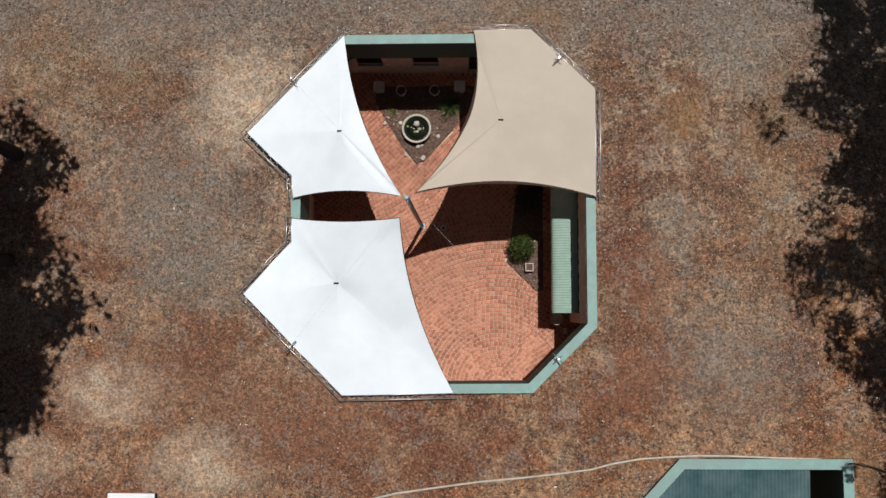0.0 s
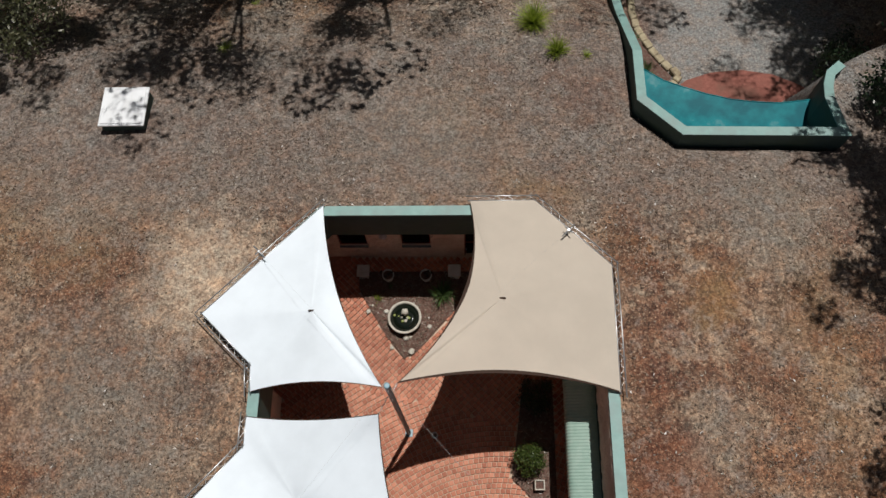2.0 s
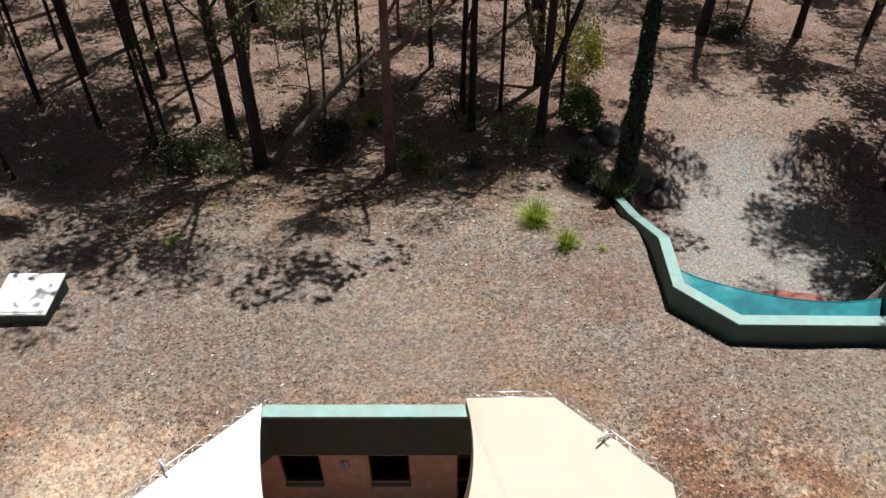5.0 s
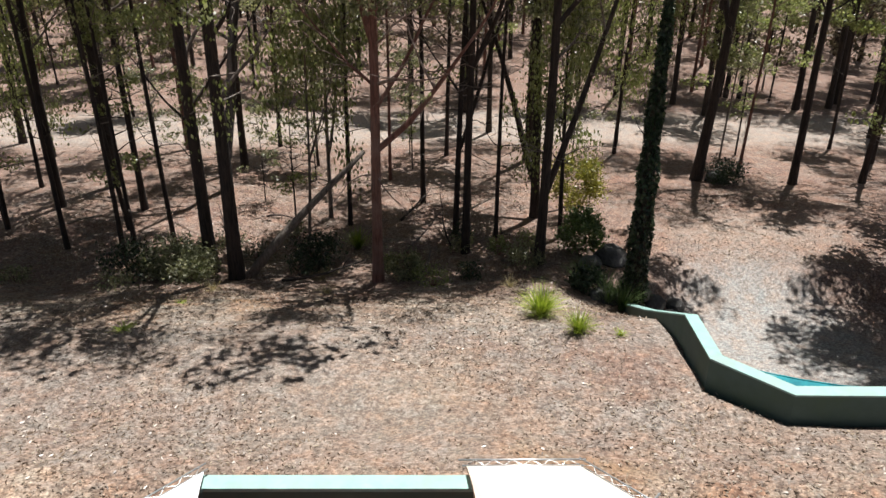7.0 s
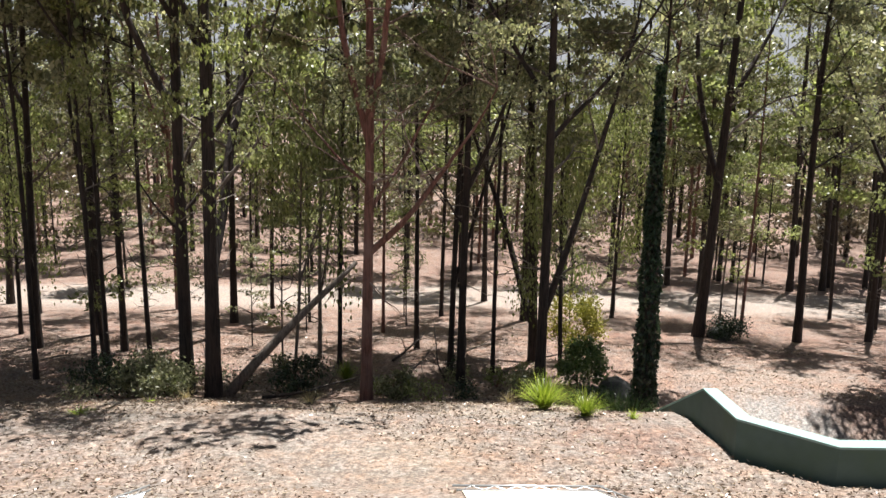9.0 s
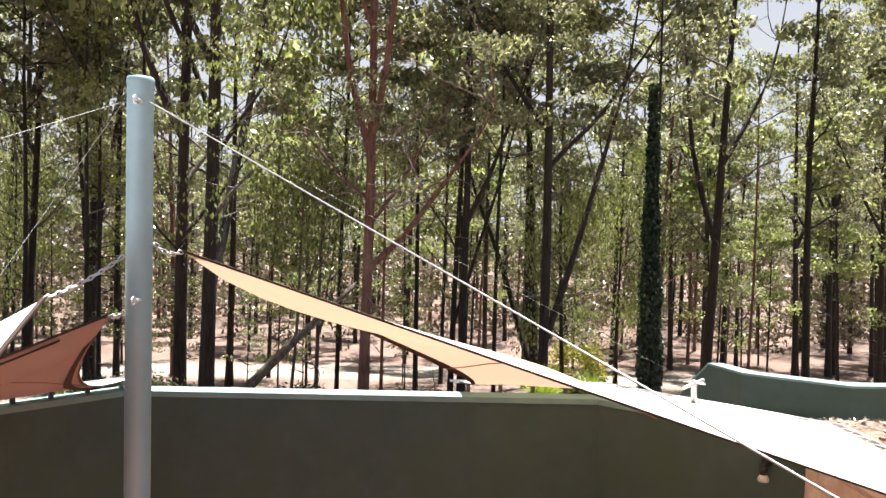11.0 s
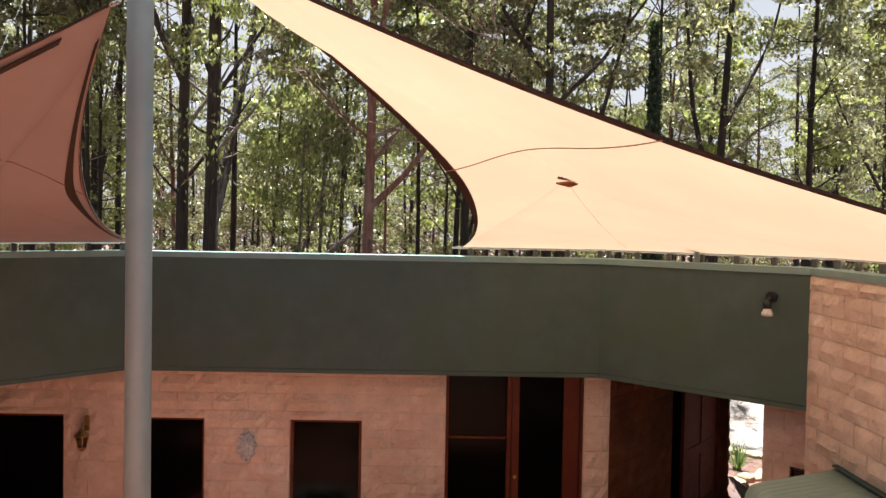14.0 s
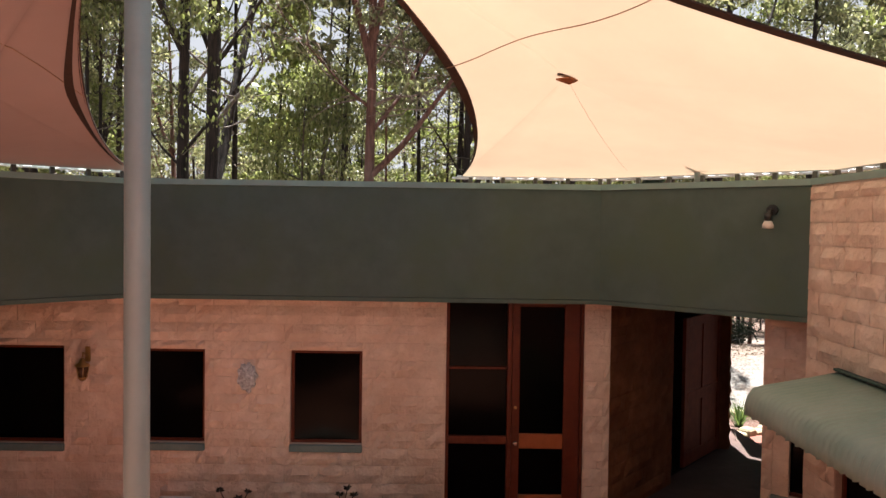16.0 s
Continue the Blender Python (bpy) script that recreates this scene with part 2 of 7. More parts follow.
    soil = mix(nt, g, soil, grav)
    # worn, sandy and dark patches
    dv = nt.nodes.new("ShaderNodeVectorMath")
    dv.operation = "MULTIPLY_ADD"
    nz = nt.nodes.new("ShaderNodeTexNoise")
    nz.inputs["Scale"].default_value = 0.9
    nz.inputs["Detail"].default_value = 5.0
    nt.links.new(v, nz.inputs["Vector"])
    nt.links.new(nz.outputs["Color"], dv.inputs[0])
    dv.inputs[1].default_value = (1.9, 1.9, 0)
    nt.links.new(v, dv.inputs[2])
    mottle = ramp(nt, noise_node(nt, 2.4, 7, 0.72, v), [(0.40, (0.45, 0.45, 0.45)), (0.54, (1.0, 1.0, 1.0))])
    for px, py, rx_, ry_, col_, amt in PATCHES:
        mp = nt.nodes.new("ShaderNodeMapping")
        mp.vector_type = "TEXTURE"
        mp.inputs["Location"].default_value = (px + 0.95, py + 0.95, 0)
        mp.inputs["Scale"].default_value = (rx_, ry_, 1000)
        nt.links.new(dv.outputs[0], mp.inputs["Vector"])
        ln = nt.nodes.new("ShaderNodeVectorMath")
        ln.operation = "LENGTH"
        nt.links.new(mp.outputs[0], ln.inputs[0])
        f = mix(nt, 1.0, ramp(nt, ln.outputs["Value"], [(0.25, (amt, amt, amt)), (1.0, (0, 0, 0))]), mottle, "MULTIPLY")
        soil = mix(nt, f, soil, col_)
    # pale web of dead grass
    web = ramp(nt, noise_node(nt, 1.5, 8, 0.82, v), [(0.52, (0, 0, 0)), (0.60, (0.45, 0.45, 0.45))])
    soil = mix(nt, web, soil, (0.190, 0.163, 0.145))
    # matted straw and twigs: fine grain over every soil
    grain = noise_node(nt, 12.0, 3, 0.75, v)
    soil = mix(nt, 1.0, soil, ramp(nt, grain, [(0.36, (0.58, 0.53, 0.51)), (0.5, (1, 1, 1)), (0.62, (1.42, 1.41, 1.39))]), "MULTIPLY")
    tint = noise_node(nt, 2.1, 6, 0.75, v)
    soil = mix(nt, 1.0, soil, ramp(nt, tint, [(0.38, (0.92, 1.0, 1.04)), (0.5, (1, 1, 1)), (0.62, (1.10, 0.98, 0.90))]), "MULTIPLY")
    straw = noise_node(nt, 27.0, 3, 0.8, v)
    soil = mix(nt, 1.0, soil, ramp(nt, straw, [(0.38, (0.74, 0.70, 0.68)), (0.5, (1, 1, 1)), (0.62, (1.34, 1.34, 1.32))]), "MULTIPLY")
    nt.links.new(soil, b.inputs["Base Color"])
    bump(nt, b, noise_node(nt, 22, 5, 0.7, v), 0.7, 0.03)
    return m


M_GROUND = ground_mat()
M_FASCIA = surface("grey_green_render", (0.059, 0.092, 0.083), (0.079, 0.119, 0.108), 3, 0.75, stain=(0.068, 0.105, 0.078), stain_scale=1.2, bump_s=0.2)
M_CAP = surface("pale_aqua_paint", (0.165, 0.29, 0.27), (0.22, 0.36, 0.335), 5, 0.6, stain=(0.19, 0.27, 0.255), stain_scale=1.5)
M_BLOCK = surface("split_face_block", (0.64, 0.50, 0.405), (0.79, 0.645, 0.54), 5, 0.95, stain=(0.60, 0.45, 0.355), stain_scale=1.3, bump_s=1.0, bump_d=0.03, per_object=0.06)
M_MORTAR = surface("mortar", (0.56, 0.44, 0.35), (0.68, 0.55, 0.45), 30, 0.95)
M_PAVER = surface("red_clay_paver", (0.36, 0.125, 0.065), (0.50, 0.20, 0.105), 6, 0.85, stain=(0.40, 0.20, 0.13), stain_scale=0.7)
# red paver again, darkened so its colour carries the passage's shade
M_PAVER_SHADE = surface("paver_shade_in_colour", (0.085, 0.05, 0.042), (0.13, 0.078, 0.066), 6, 0.85, stain=(0.07, 0.045, 0.04), stain_scale=0.9)
# block of the passage walls, its shade put into a dark brown
M_BLOCK_SHADE = surface("block_shade_in_colour", (0.17, 0.072, 0.036), (0.28, 0.125, 0.066), 5, 0.9, stain=(0.14, 0.055, 0.028), stain_scale=1.4, bump_s=0.5, bump_d=0.01)
M_DOOR_D = surface("dull_dark_red_timber", (0.115, 0.022, 0.009), (0.19, 0.038, 0.015), 9, 0.6)
M_CABLE = surface("dull_wire_rope", (0.34, 0.34, 0.34), (0.46, 0.46, 0.46), 60, 0.5, 0.4)
M_SAND = surface("joint_sand", (0.46, 0.34, 0.25), (0.58, 0.45, 0.34), 40, 0.95)
M_WHITE_SAIL = fabric("white_shade_cloth", (0.845, 0.92, 0.985), (0.62, 0.50, 0.45), 0.11)
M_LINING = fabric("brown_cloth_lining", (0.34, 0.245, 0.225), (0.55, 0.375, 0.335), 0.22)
M_TAN_SAIL = fabric("tan_shade_cloth", (0.62, 0.55, 0.465), (0.62, 0.445, 0.31), 0.22)
M_HEM = surface("dark_brown_webbing", (0.025, 0.012, 0.008), (0.05, 0.025, 0.015), 40, 0.9)
M_PATCH = surface("brown_patch_cloth", (0.26, 0.09, 0.035), (0.34, 0.125, 0.05), 20, 0.9)
M_STEEL = surface("galvanised_steel", (0.5, 0.51, 0.52), (0.66, 0.67, 0.68), 20, 0.4, 0.85)
M_POLE = surface("grey_painted_steel", (0.21, 0.335, 0.395), (0.25, 0.39, 0.455), 6, 0.45, stain=(0.20, 0.31, 0.36))
M_WOOD = surface("oiled_red_timber", (0.085, 0.017, 0.008), (0.15, 0.034, 0.014), 9, 0.45, stain=(0.10, 0.02, 0.01))
M_WOOD_L = surface("orange_timber_rail", (0.27, 0.07, 0.02), (0.36, 0.10, 0.03), 9, 0.45)
M_ROOM_DARK = surface("room_dark_in_colour", (0.012, 0.011, 0.010), (0.02, 0.018, 0.016), 4, 0.9)
M_SILL = surface("slate_green_tile", (0.10, 0.16, 0.16), (0.14, 0.20, 0.20), 12, 0.6)
M_AWNING = surface("green_corrugated_steel", (0.21, 0.32, 0.265), (0.27, 0.38, 0.325), 5, 0.4, stain=(0.30, 0.39, 0.34), stain_scale=1.5)
for _m, _k in ((M_BLOCK_SHADE, 0.1), (M_DOOR_D, 0.12), (M_WOOD, 0.25), (M_FASCIA, 0.25), (M_BLOCK, 0.15)):
    _m.node_tree.nodes["Principled BSDF"].inputs["Specular IOR Level"].default_value = _k


def bark(name, c1, c2, c3):
    """Furrowed bark: ridges drawn out along the trunk, darker furrows, paler scorched patches."""
    m, nt, b = mat_base(name, 0.95)
    mp = nt.nodes.new("ShaderNodeMapping")
    mp.inputs["Scale"].default_value = (1, 1, 0.10)
    nt.links.new(world_pos(nt), mp.inputs["Vector"])
    v = mp.outputs["Vector"]
    rid = noise_node(nt, 22, 5, 0.7, v)
    col = ramp(nt, rid, [(0.36, c1), (0.6, c2)])
    col = mix(nt, ramp(nt, noise_node(nt, 1.1, 5, 0.6, world_pos(nt)), [(0.5, (0, 0, 0)), (0.7, (0.7, 0.7, 0.7))]), col, c3)
    nt.links.new(col, b.inputs["Base Color"])
    bump(nt, b, rid, 0.9, 0.04)
    return m


M_BARK = bark("dark_ironbark", (0.006, 0.005, 0.0045), (0.040, 0.029, 0.025), (0.050, 0.033, 0.027))
M_BARK_RED = bark("red_brown_bark", (0.066, 0.028, 0.022), (0.180, 0.088, 0.070), (0.22, 0.145, 0.125))
M_BARK_GREY = bark("pale_grey_bark", (0.055, 0.045, 0.039), (0.165, 0.142, 0.122), (0.15, 0.10, 0.075))
M_LIMB = bark("brown_grey_limb", (0.050, 0.040, 0.035), (0.17, 0.142, 0.125), (0.34, 0.30, 0.27))
M_LIMB_RED = bark("pinkish_grey_limb", (0.09, 0.058, 0.048), (0.24, 0.172, 0.145), (0.40, 0.35, 0.31))
M_LEAF = leaf_mat("eucalypt_leaf", (0.080, 0.092, 0.055), (0.208, 0.222, 0.142), (0.385, 0.38, 0.29), 0.50)
M_LEAF_L = leaf_mat("bright_drooping_leaf", (0.096, 0.120, 0.044), (0.210, 0.245, 0.102), (0.36, 0.385, 0.23), 0.52)
# dry leaves of the far scrub, greyed and paled to hold distance haze
M_LEAF_THICK_HAZE = leaf_mat("hazed_thicket_leaf", (0.080, 0.067, 0.050), (0.145, 0.120, 0.092), (0.235, 0.20, 0.16), 0.3)
M_LEAF_DULL_HAZE = leaf_mat("hazed_scrub_leaf", (0.092, 0.082, 0.062), (0.165, 0.148, 0.115), (0.27, 0.24, 0.19), 0.35)
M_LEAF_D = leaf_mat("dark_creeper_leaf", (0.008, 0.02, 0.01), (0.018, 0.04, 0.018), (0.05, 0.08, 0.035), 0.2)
M_GRASS = leaf_mat("yellow_green_grass", (0.11, 0.16, 0.018), (0.21, 0.285, 0.035), (0.33, 0.37, 0.08))
M_STRAW = leaf_mat("dry_straw", (0.20, 0.16, 0.08), (0.33, 0.27, 0.15), (0.45, 0.39, 0.25), 0.3)
M_LITTER = leaf_mat("dry_leaf", (0.080, 0.054, 0.040), (0.165, 0.122, 0.090), (0.38, 0.33, 0.275), 0.05)


# ---- mesh helpers ----
def mesh_obj(name, bm, material, parent=None, label=""):
    me = bpy.data.meshes.new(name)
    bm.normal_update()
    bm.to_mesh(me)
    bm.free()
    for m in (material if isinstance(material, (list, tuple)) else [material]):
        me.materials.append(m)
    ob = new(name, me)
    if parent is not None:
        ob.parent = parent
    if label:
        ob["label"] = label
    return ob


def part(name, bm, material, parent, label=""):
    return mesh_obj(name, bm, material, parent, label)


def raw_obj(name, verts, faces, material, parent=None, smooth=False):
    me = bpy.data.meshes.new(name)
    me.from_pydata([tuple(v) for v in verts], [], faces)
    for m in (material if isinstance(material, (list, tuple)) else [material]):
        me.materials.append(m)
    if smooth:
        me.shade_smooth()
    me.update()
    ob = new(name, me)
    if parent is not None:
        ob.parent = parent
    return ob


def empty(name, label, category, group="", at=(0, 0, 0), kind=""):
    e = new(name)
    e.location = at
    tagged(e, label, category, group, kind)
    return e


def add_box(bm, lo, hi, m=None, bevel=0.0):
    r = bmesh.ops.create_cube(bm, size=1.0)
    vs = r["verts"]
    c = [(a + b) / 2 for a, b in zip(lo, hi)]
    s = [abs(b - a) for a, b in zip(lo, hi)]
    for v in vs:
        v.co = Vector((v.co.x * s[0] + c[0], v.co.y * s[1] + c[1], v.co.z * s[2] + c[2]))
    if bevel:
        es = list({e for v in vs for e in v.link_edges})
        g = bmesh.ops.bevel(bm, geom=es, offset=bevel, segments=1, affect="EDGES", profile=0.5)
        vs = list({v for f in g["faces"] for v in f.verts} | {v for v in vs if v.is_valid})
    if m is not None:
        bmesh.ops.transform(bm, matrix=m, verts=vs)
    return vs


def box_bm(lo, hi, bevel=0.0, m=None):
    bm = bmesh.new()
    add_box(bm, lo, hi, m, bevel)
    return bm


def add_tube(bm, pts, radii, seg=8, cap=True):
    """A tube along points with a radius at each."""
    pts = [Vector(p) for p in pts]
    if isinstance(radii, (int, float)):
        radii = [radii] * len(pts)
    rings = []
    for i, p in enumerate(pts):
        d = (pts[min(i + 1, len(pts) - 1)] - pts[max(i - 1, 0)]).normalized()
        a = Vector((0, 0, 1)) if abs(d.z) < 0.9 else Vector((1, 0, 0))
        u = d.cross(a).normalized()
        w = d.cross(u)
        rings.append([bm.verts.new(p + (u * math.cos(k * math.tau / seg) + w * math.sin(k * math.tau / seg)) * radii[i]) for k in range(seg)])
    for r0, r1 in zip(rings, rings[1:]):
        for k in range(seg):
            f = bm.faces.new((r0[k], r0[(k + 1) % seg], r1[(k + 1) % seg], r1[k]))
            f.smooth = True
    if cap:
        bm.faces.new(rings[0])
        bm.faces.new(list(reversed(rings[-1])))


def tube_bm(pts, radii, seg=8):
    bm = bmesh.new()
    add_tube(bm, pts, radii, seg)
    bmesh.ops.recalc_face_normals(bm, faces=bm.faces[:])
    return bm


def lathe_bm(profile, seg=24):
    """Turned shape from (radius, height) pairs, closed at both ends."""
    bm = bmesh.new()
    rings = []
    for r, z in profile:
        rings.append([bm.verts.new((r * math.cos(k * math.tau / seg), r * math.sin(k * math.tau / seg), z)) for k in range(seg)])
    for a, b in zip(rings, rings[1:]):
        for k in range(seg):
            bm.faces.new((a[k], a[(k + 1) % seg], b[(k + 1) % seg], b[k])).smooth = True
    bm.faces.new(rings[0])
    bm.faces.new(rings[-1])
    bmesh.ops.recalc_face_normals(bm, faces=bm.faces[:])
    return bm


def inset_poly(poly, d):
    """Mitred offset of a clockwise polygon, inward by d."""
    n = len(poly)
    out = []
    for i in range(n):
        p0, p1, p2 = Vector(poly[i - 1]), Vector(poly[i]), Vector(poly[(i + 1) % n])
        e0, e1 = (p1 - p0).normalized(), (p2 - p1).normalized()
        n0, n1 = Vector((e0.y, -e0.x)), Vector((e1.y, -e1.x))
        b = n0 + n1
        out.append(tuple(p1 + b * (d / (1 + n0.dot(n1)))))
    return out


def in_poly(x, y, poly):
    c = np.zeros(np.shape(x), bool)
    n = len(poly)
    for i in range(n):
        (x0, y0), (x1, y1) = poly[i - 1], poly[i]
        with np.errstate(divide="ignore", invalid="ignore"):
            hit = ((y0 > y) != (y1 > y)) & (x < (x1 - x0) * (y - y0) / (y1 - y0 + 1e-12) + x0)
        c ^= hit
    return c


def poly_dist(x, y, poly):
    d = np.full(np.shape(x), 1e9)
    n = len(poly)
    for i in range(n):
        (x0, y0), (x1, y1) = poly[i - 1], poly[i]
        ex, ey = x1 - x0, y1 - y0
        t = np.clip(((x - x0) * ex + (y - y0) * ey) / (ex * ex + ey * ey), 0, 1)
        d = np.minimum(d, np.hypot(x - x0 - t * ex, y - y0 - t * ey))
    return d


# ---- plan ----
FLOOR = 0.15
TOP = 3.94
UNDER = 2.70
CAP_W = 0.22
# outer line of the parapet, clockwise seen from above
OUTER = [(-3.52, 8.70), (1.74, 8.70), (3.46, 7.15), (3.46, 0.60), (1.73, -1.15), (-3.40, -1.20), (-6.13, 1.45), (-4.85, 2.90), (-4.85, 4.75), (-6.13, 5.95)]
INNER = inset_poly(OUTER, CAP_W)
# sunk entry court with its gravel drive
COURT = [(4.72, 13.40), (4.60, 11.85), (5.64, 10.82), (9.74, 10.74), (9.56, 12.10), (10.3, 13.3), (14.0, 15.5), (17.0, 22.0), (7.0, 22.5), (5.5, 20.8), (4.80, 18.6), (4.68, 16.0)]
# second sunk court with a sheeted roof
COURT_S = [(5.70, -3.02), (9.95, -2.98), (9.95, -9.0), (4.0, -9.0), (4.0, -4.75)]


def mound(x, y):
    """Height of the earth roof and of the bush floor round it."""
    ys = np.array([-60, -30, -14, -8, 8.7, 10.7, 12.5, 14, 16, 18.6, 20.4, 23, 27, 32, 40, 50, 90, 400.0])
    zs = np.array([1.2, 2.2, 3.3, 3.72, 3.72, 3.08, 2.90, 2.70, 2.10, 1.08, 0.52, -0.10, -0.50, -1.05, -1.95, -2.7, -4.0, -8.0])
    h = np.interp(y, ys, zs)
    side = np.clip((np.abs(x - 0.0) - 14) / 26.0, 0, 1)
    h = h - np.maximum(h - 0.4, 0) * side * side * (3 - 2 * side) * 0.9
    h = h - np.clip(x - 4, 0, 40) * np.clip((y - 22) / 15, 0, 1) * 0.03
    h = h - 0.5 * np.clip((x - 3) / 1.5, 0, 1) * np.clip((y - 15) / 2, 0, 1) * np.clip((24 - y) / 4, 0, 1)
    h = h + 0.05 * np.sin(x * 0.9 + 1.3) * np.cos(y * 0.7) + 0.03 * np.sin(x * 2.3 + y * 1.9)
    return h


def ground_z(x, y):
    x, y = np.asarray(x, float), np.asarray(y, float)
    h = mound(x, y)
    low = np.interp(y, [10, 11.5, 15.4, 19.5, 24], [0.12, 0.05, -0.34, -1.0, -0.6])
    d = poly_dist(x, y, COURT)
    sd = np.where(in_poly(x, y, COURT), d, -d)
    wid = 0.10 + np.where(x < 8, 1.5 * np.clip((y - 19.2) / 1.2, 0, 1), 0.9 * np.clip((y - 12.8) / 1.0, 0, 1)) + 0.25 * np.clip(y - 19.0, 0, 1) * np.sin(x * 2.1 + y * 3.3)
    k = np.clip((sd + 0.06) / wid, 0, 1)
    h = h + (np.minimum(low, h) - h) * k * k * (3 - 2 * k)
    for poly, z in ((COURT_S, 0.1),):
        d = poly_dist(x, y, poly)
        sd = np.where(in_poly(x, y, poly), d, -d)
        k = np.clip((sd - 0.05) / 0.1, 0, 1)
        h = h + (z - h) * k
    return h


def gz(x, y):
    return float(ground_z(x, y))


def grown(a, b, step, far):
    """Even steps from a to b, widening steps beyond, out to far."""
    out = list(np.arange(a, b + step / 2, step))
    s, p = step, out[-1]
    while p < far:
        s *= 1.16
        p += s
        out.append(p)
    s, p, left = step, out[0], []
    while p > -far:
        s *= 1.16
        p -= s
        left.append(p)
    return np.array(left[::-1] + out)


def build_ground():
    gx, gy = grown(-7.0, 11.0, 0.11, 420), grown(-5.0, 16.5, 0.11, 420)
    X, Y = np.meshgrid(gx, gy)
    Z = ground_z(X, Y)
    n, m = len(gy), len(gx)
    verts = np.column_stack([X.ravel(), Y.ravel(), Z.ravel()])
    idx = np.arange(n * m).reshape(n, m)
    faces = np.column_stack([idx[:-1, :-1].ravel(), idx[:-1, 1:].ravel(), idx[1:, 1:].ravel(), idx[1:, :-1].ravel()])
    fx, fy = X[:-1, :-1].ravel() + 0.055, Y[:-1, :-1].ravel() + 0.055
    hole = in_poly(fx, fy, inset_poly(OUTER, 0.10))
    # the passage mouth in the court's cut-off corner
    q = [(4.35, 11.85), (5.55, 10.70), (5.85, 11.0), (4.95, 12.1), (4.95, 13.30), (4.45, 13.30)]
    zs = [Z[:-1, :-1].ravel(), Z[1:, 1:].ravel(), Z[:-1, 1:].ravel(), Z[1:, :-1].ravel()]
    steep = np.max(zs, axis=0) - np.min(zs, axis=0) > 0.5
    hole |= in_poly(fx, fy, q) & steep
    faces, fx, fy = faces[~hole], fx[~hole], fy[~hole]
    me = bpy.data.meshes.new("ground")
    me.vertices.add(len(verts))
    me.vertices.foreach_set("co", verts.ravel())
    me.loops.add(len(faces) * 4)
    me.loops.foreach_set("vertex_index", faces.ravel().astype(np.int32))
    me.polygons.add(len(faces))
    me.polygons.foreach_set("loop_start", (np.arange(len(faces)) * 4).astype(np.int32))
    me.materials.append(M_GROUND)
    me.update()
    me.validate()
    me.shade_smooth()
    tagged(new("ground", me), "dry reddish earth strewn with fallen leaves", "ground", kind="structure")


build_ground()


# ---- courtyard shell ----
def ring_wall(bm, out_poly, in_poly_, z0, z1, skip=()):
    """Upright ring between two polygons."""
    n = len(out_poly)
    for i in range(n):
        if i in skip:
            continue
        j = (i + 1) % n
        q = [out_poly[i], out_poly[j], in_poly_[j], in_poly_[i]]
        lo = [bm.verts.new((x, y, z0)) for x, y in q]
        hi = [bm.verts.new((x, y, z1)) for x, y in q]
        for a in range(4):
            b = (a + 1) % 4
            bm.faces.new((lo[a], lo[b], hi[b], hi[a]))
        bm.faces.new(lo)
        bm.faces.new(hi)


def build_shell():
    bm = bmesh.new()
    ring_wall(bm, OUTER, INNER, UNDER, TOP - 0.06, skip=(2,))
    bmesh.ops.remove_doubles(bm, verts=bm.verts[:], dist=0.0005)
    bmesh.ops.recalc_face_normals(bm, faces=bm.faces[:])
    tagged(mesh_obj("wall_parapet", bm, M_FASCIA), "grey-green rendered parapet band round the courtyard", "wall", kind="structure")
    bm = bmesh.new()
    o2, i2 = inset_poly(OUTER, -0.015), inset_poly(INNER, 0.02)
    ring_wall(bm, o2, i2, TOP - 0.06, TOP)
    bmesh.ops.remove_doubles(bm, verts=bm.verts[:], dist=0.0005)
    bmesh.ops.recalc_face_normals(bm, faces=bm.faces[:])
    tagged(mesh_obj("trim_coping", bm, M_CAP), "pale aqua painted coping along the parapet", "coping", kind="structure")
    # soffit under the band, back to the walls
    WALL = inset_poly(OUTER, -0.15)
    bm = bmesh.new()
    ring_wall(bm, inset_poly(OUTER, -0.6), INNER, UNDER - 0.05, UNDER - 0.005, skip=(2,))
    bmesh.ops.remove_doubles(bm, verts=bm.verts[:], dist=0.0005)
    bmesh.ops.recalc_face_normals(bm, faces=bm.faces[:])
    tagged(mesh_obj("ceiling_soffit", bm, M_FASCIA), "dark shaded soffit under the parapet band", "soffit", kind="structure")
    return WALL


WALL = build_shell()

# floor slab of bedding sand under the pavers
bm = bmesh.new()
vs = [bm.verts.new((x, y, FLOOR - 0.05)) for x, y in inset_poly(OUTER, -0.35)]
bm.faces.new(vs)
r = bmesh.ops.extrude_face_region(bm, geom=bm.faces[:])
bmesh.ops.translate(bm, verts=[v for v in r["geom"] if isinstance(v, bmesh.types.BMVert)], vec=(0, 0, -0.08))
bmesh.ops.recalc_face_normals(bm, faces=bm.faces[:])
FLOOR_OB = tagged(mesh_obj("floor", bm, M_SAND), "courtyard floor of small red clay pavers", "floor", kind="structure")


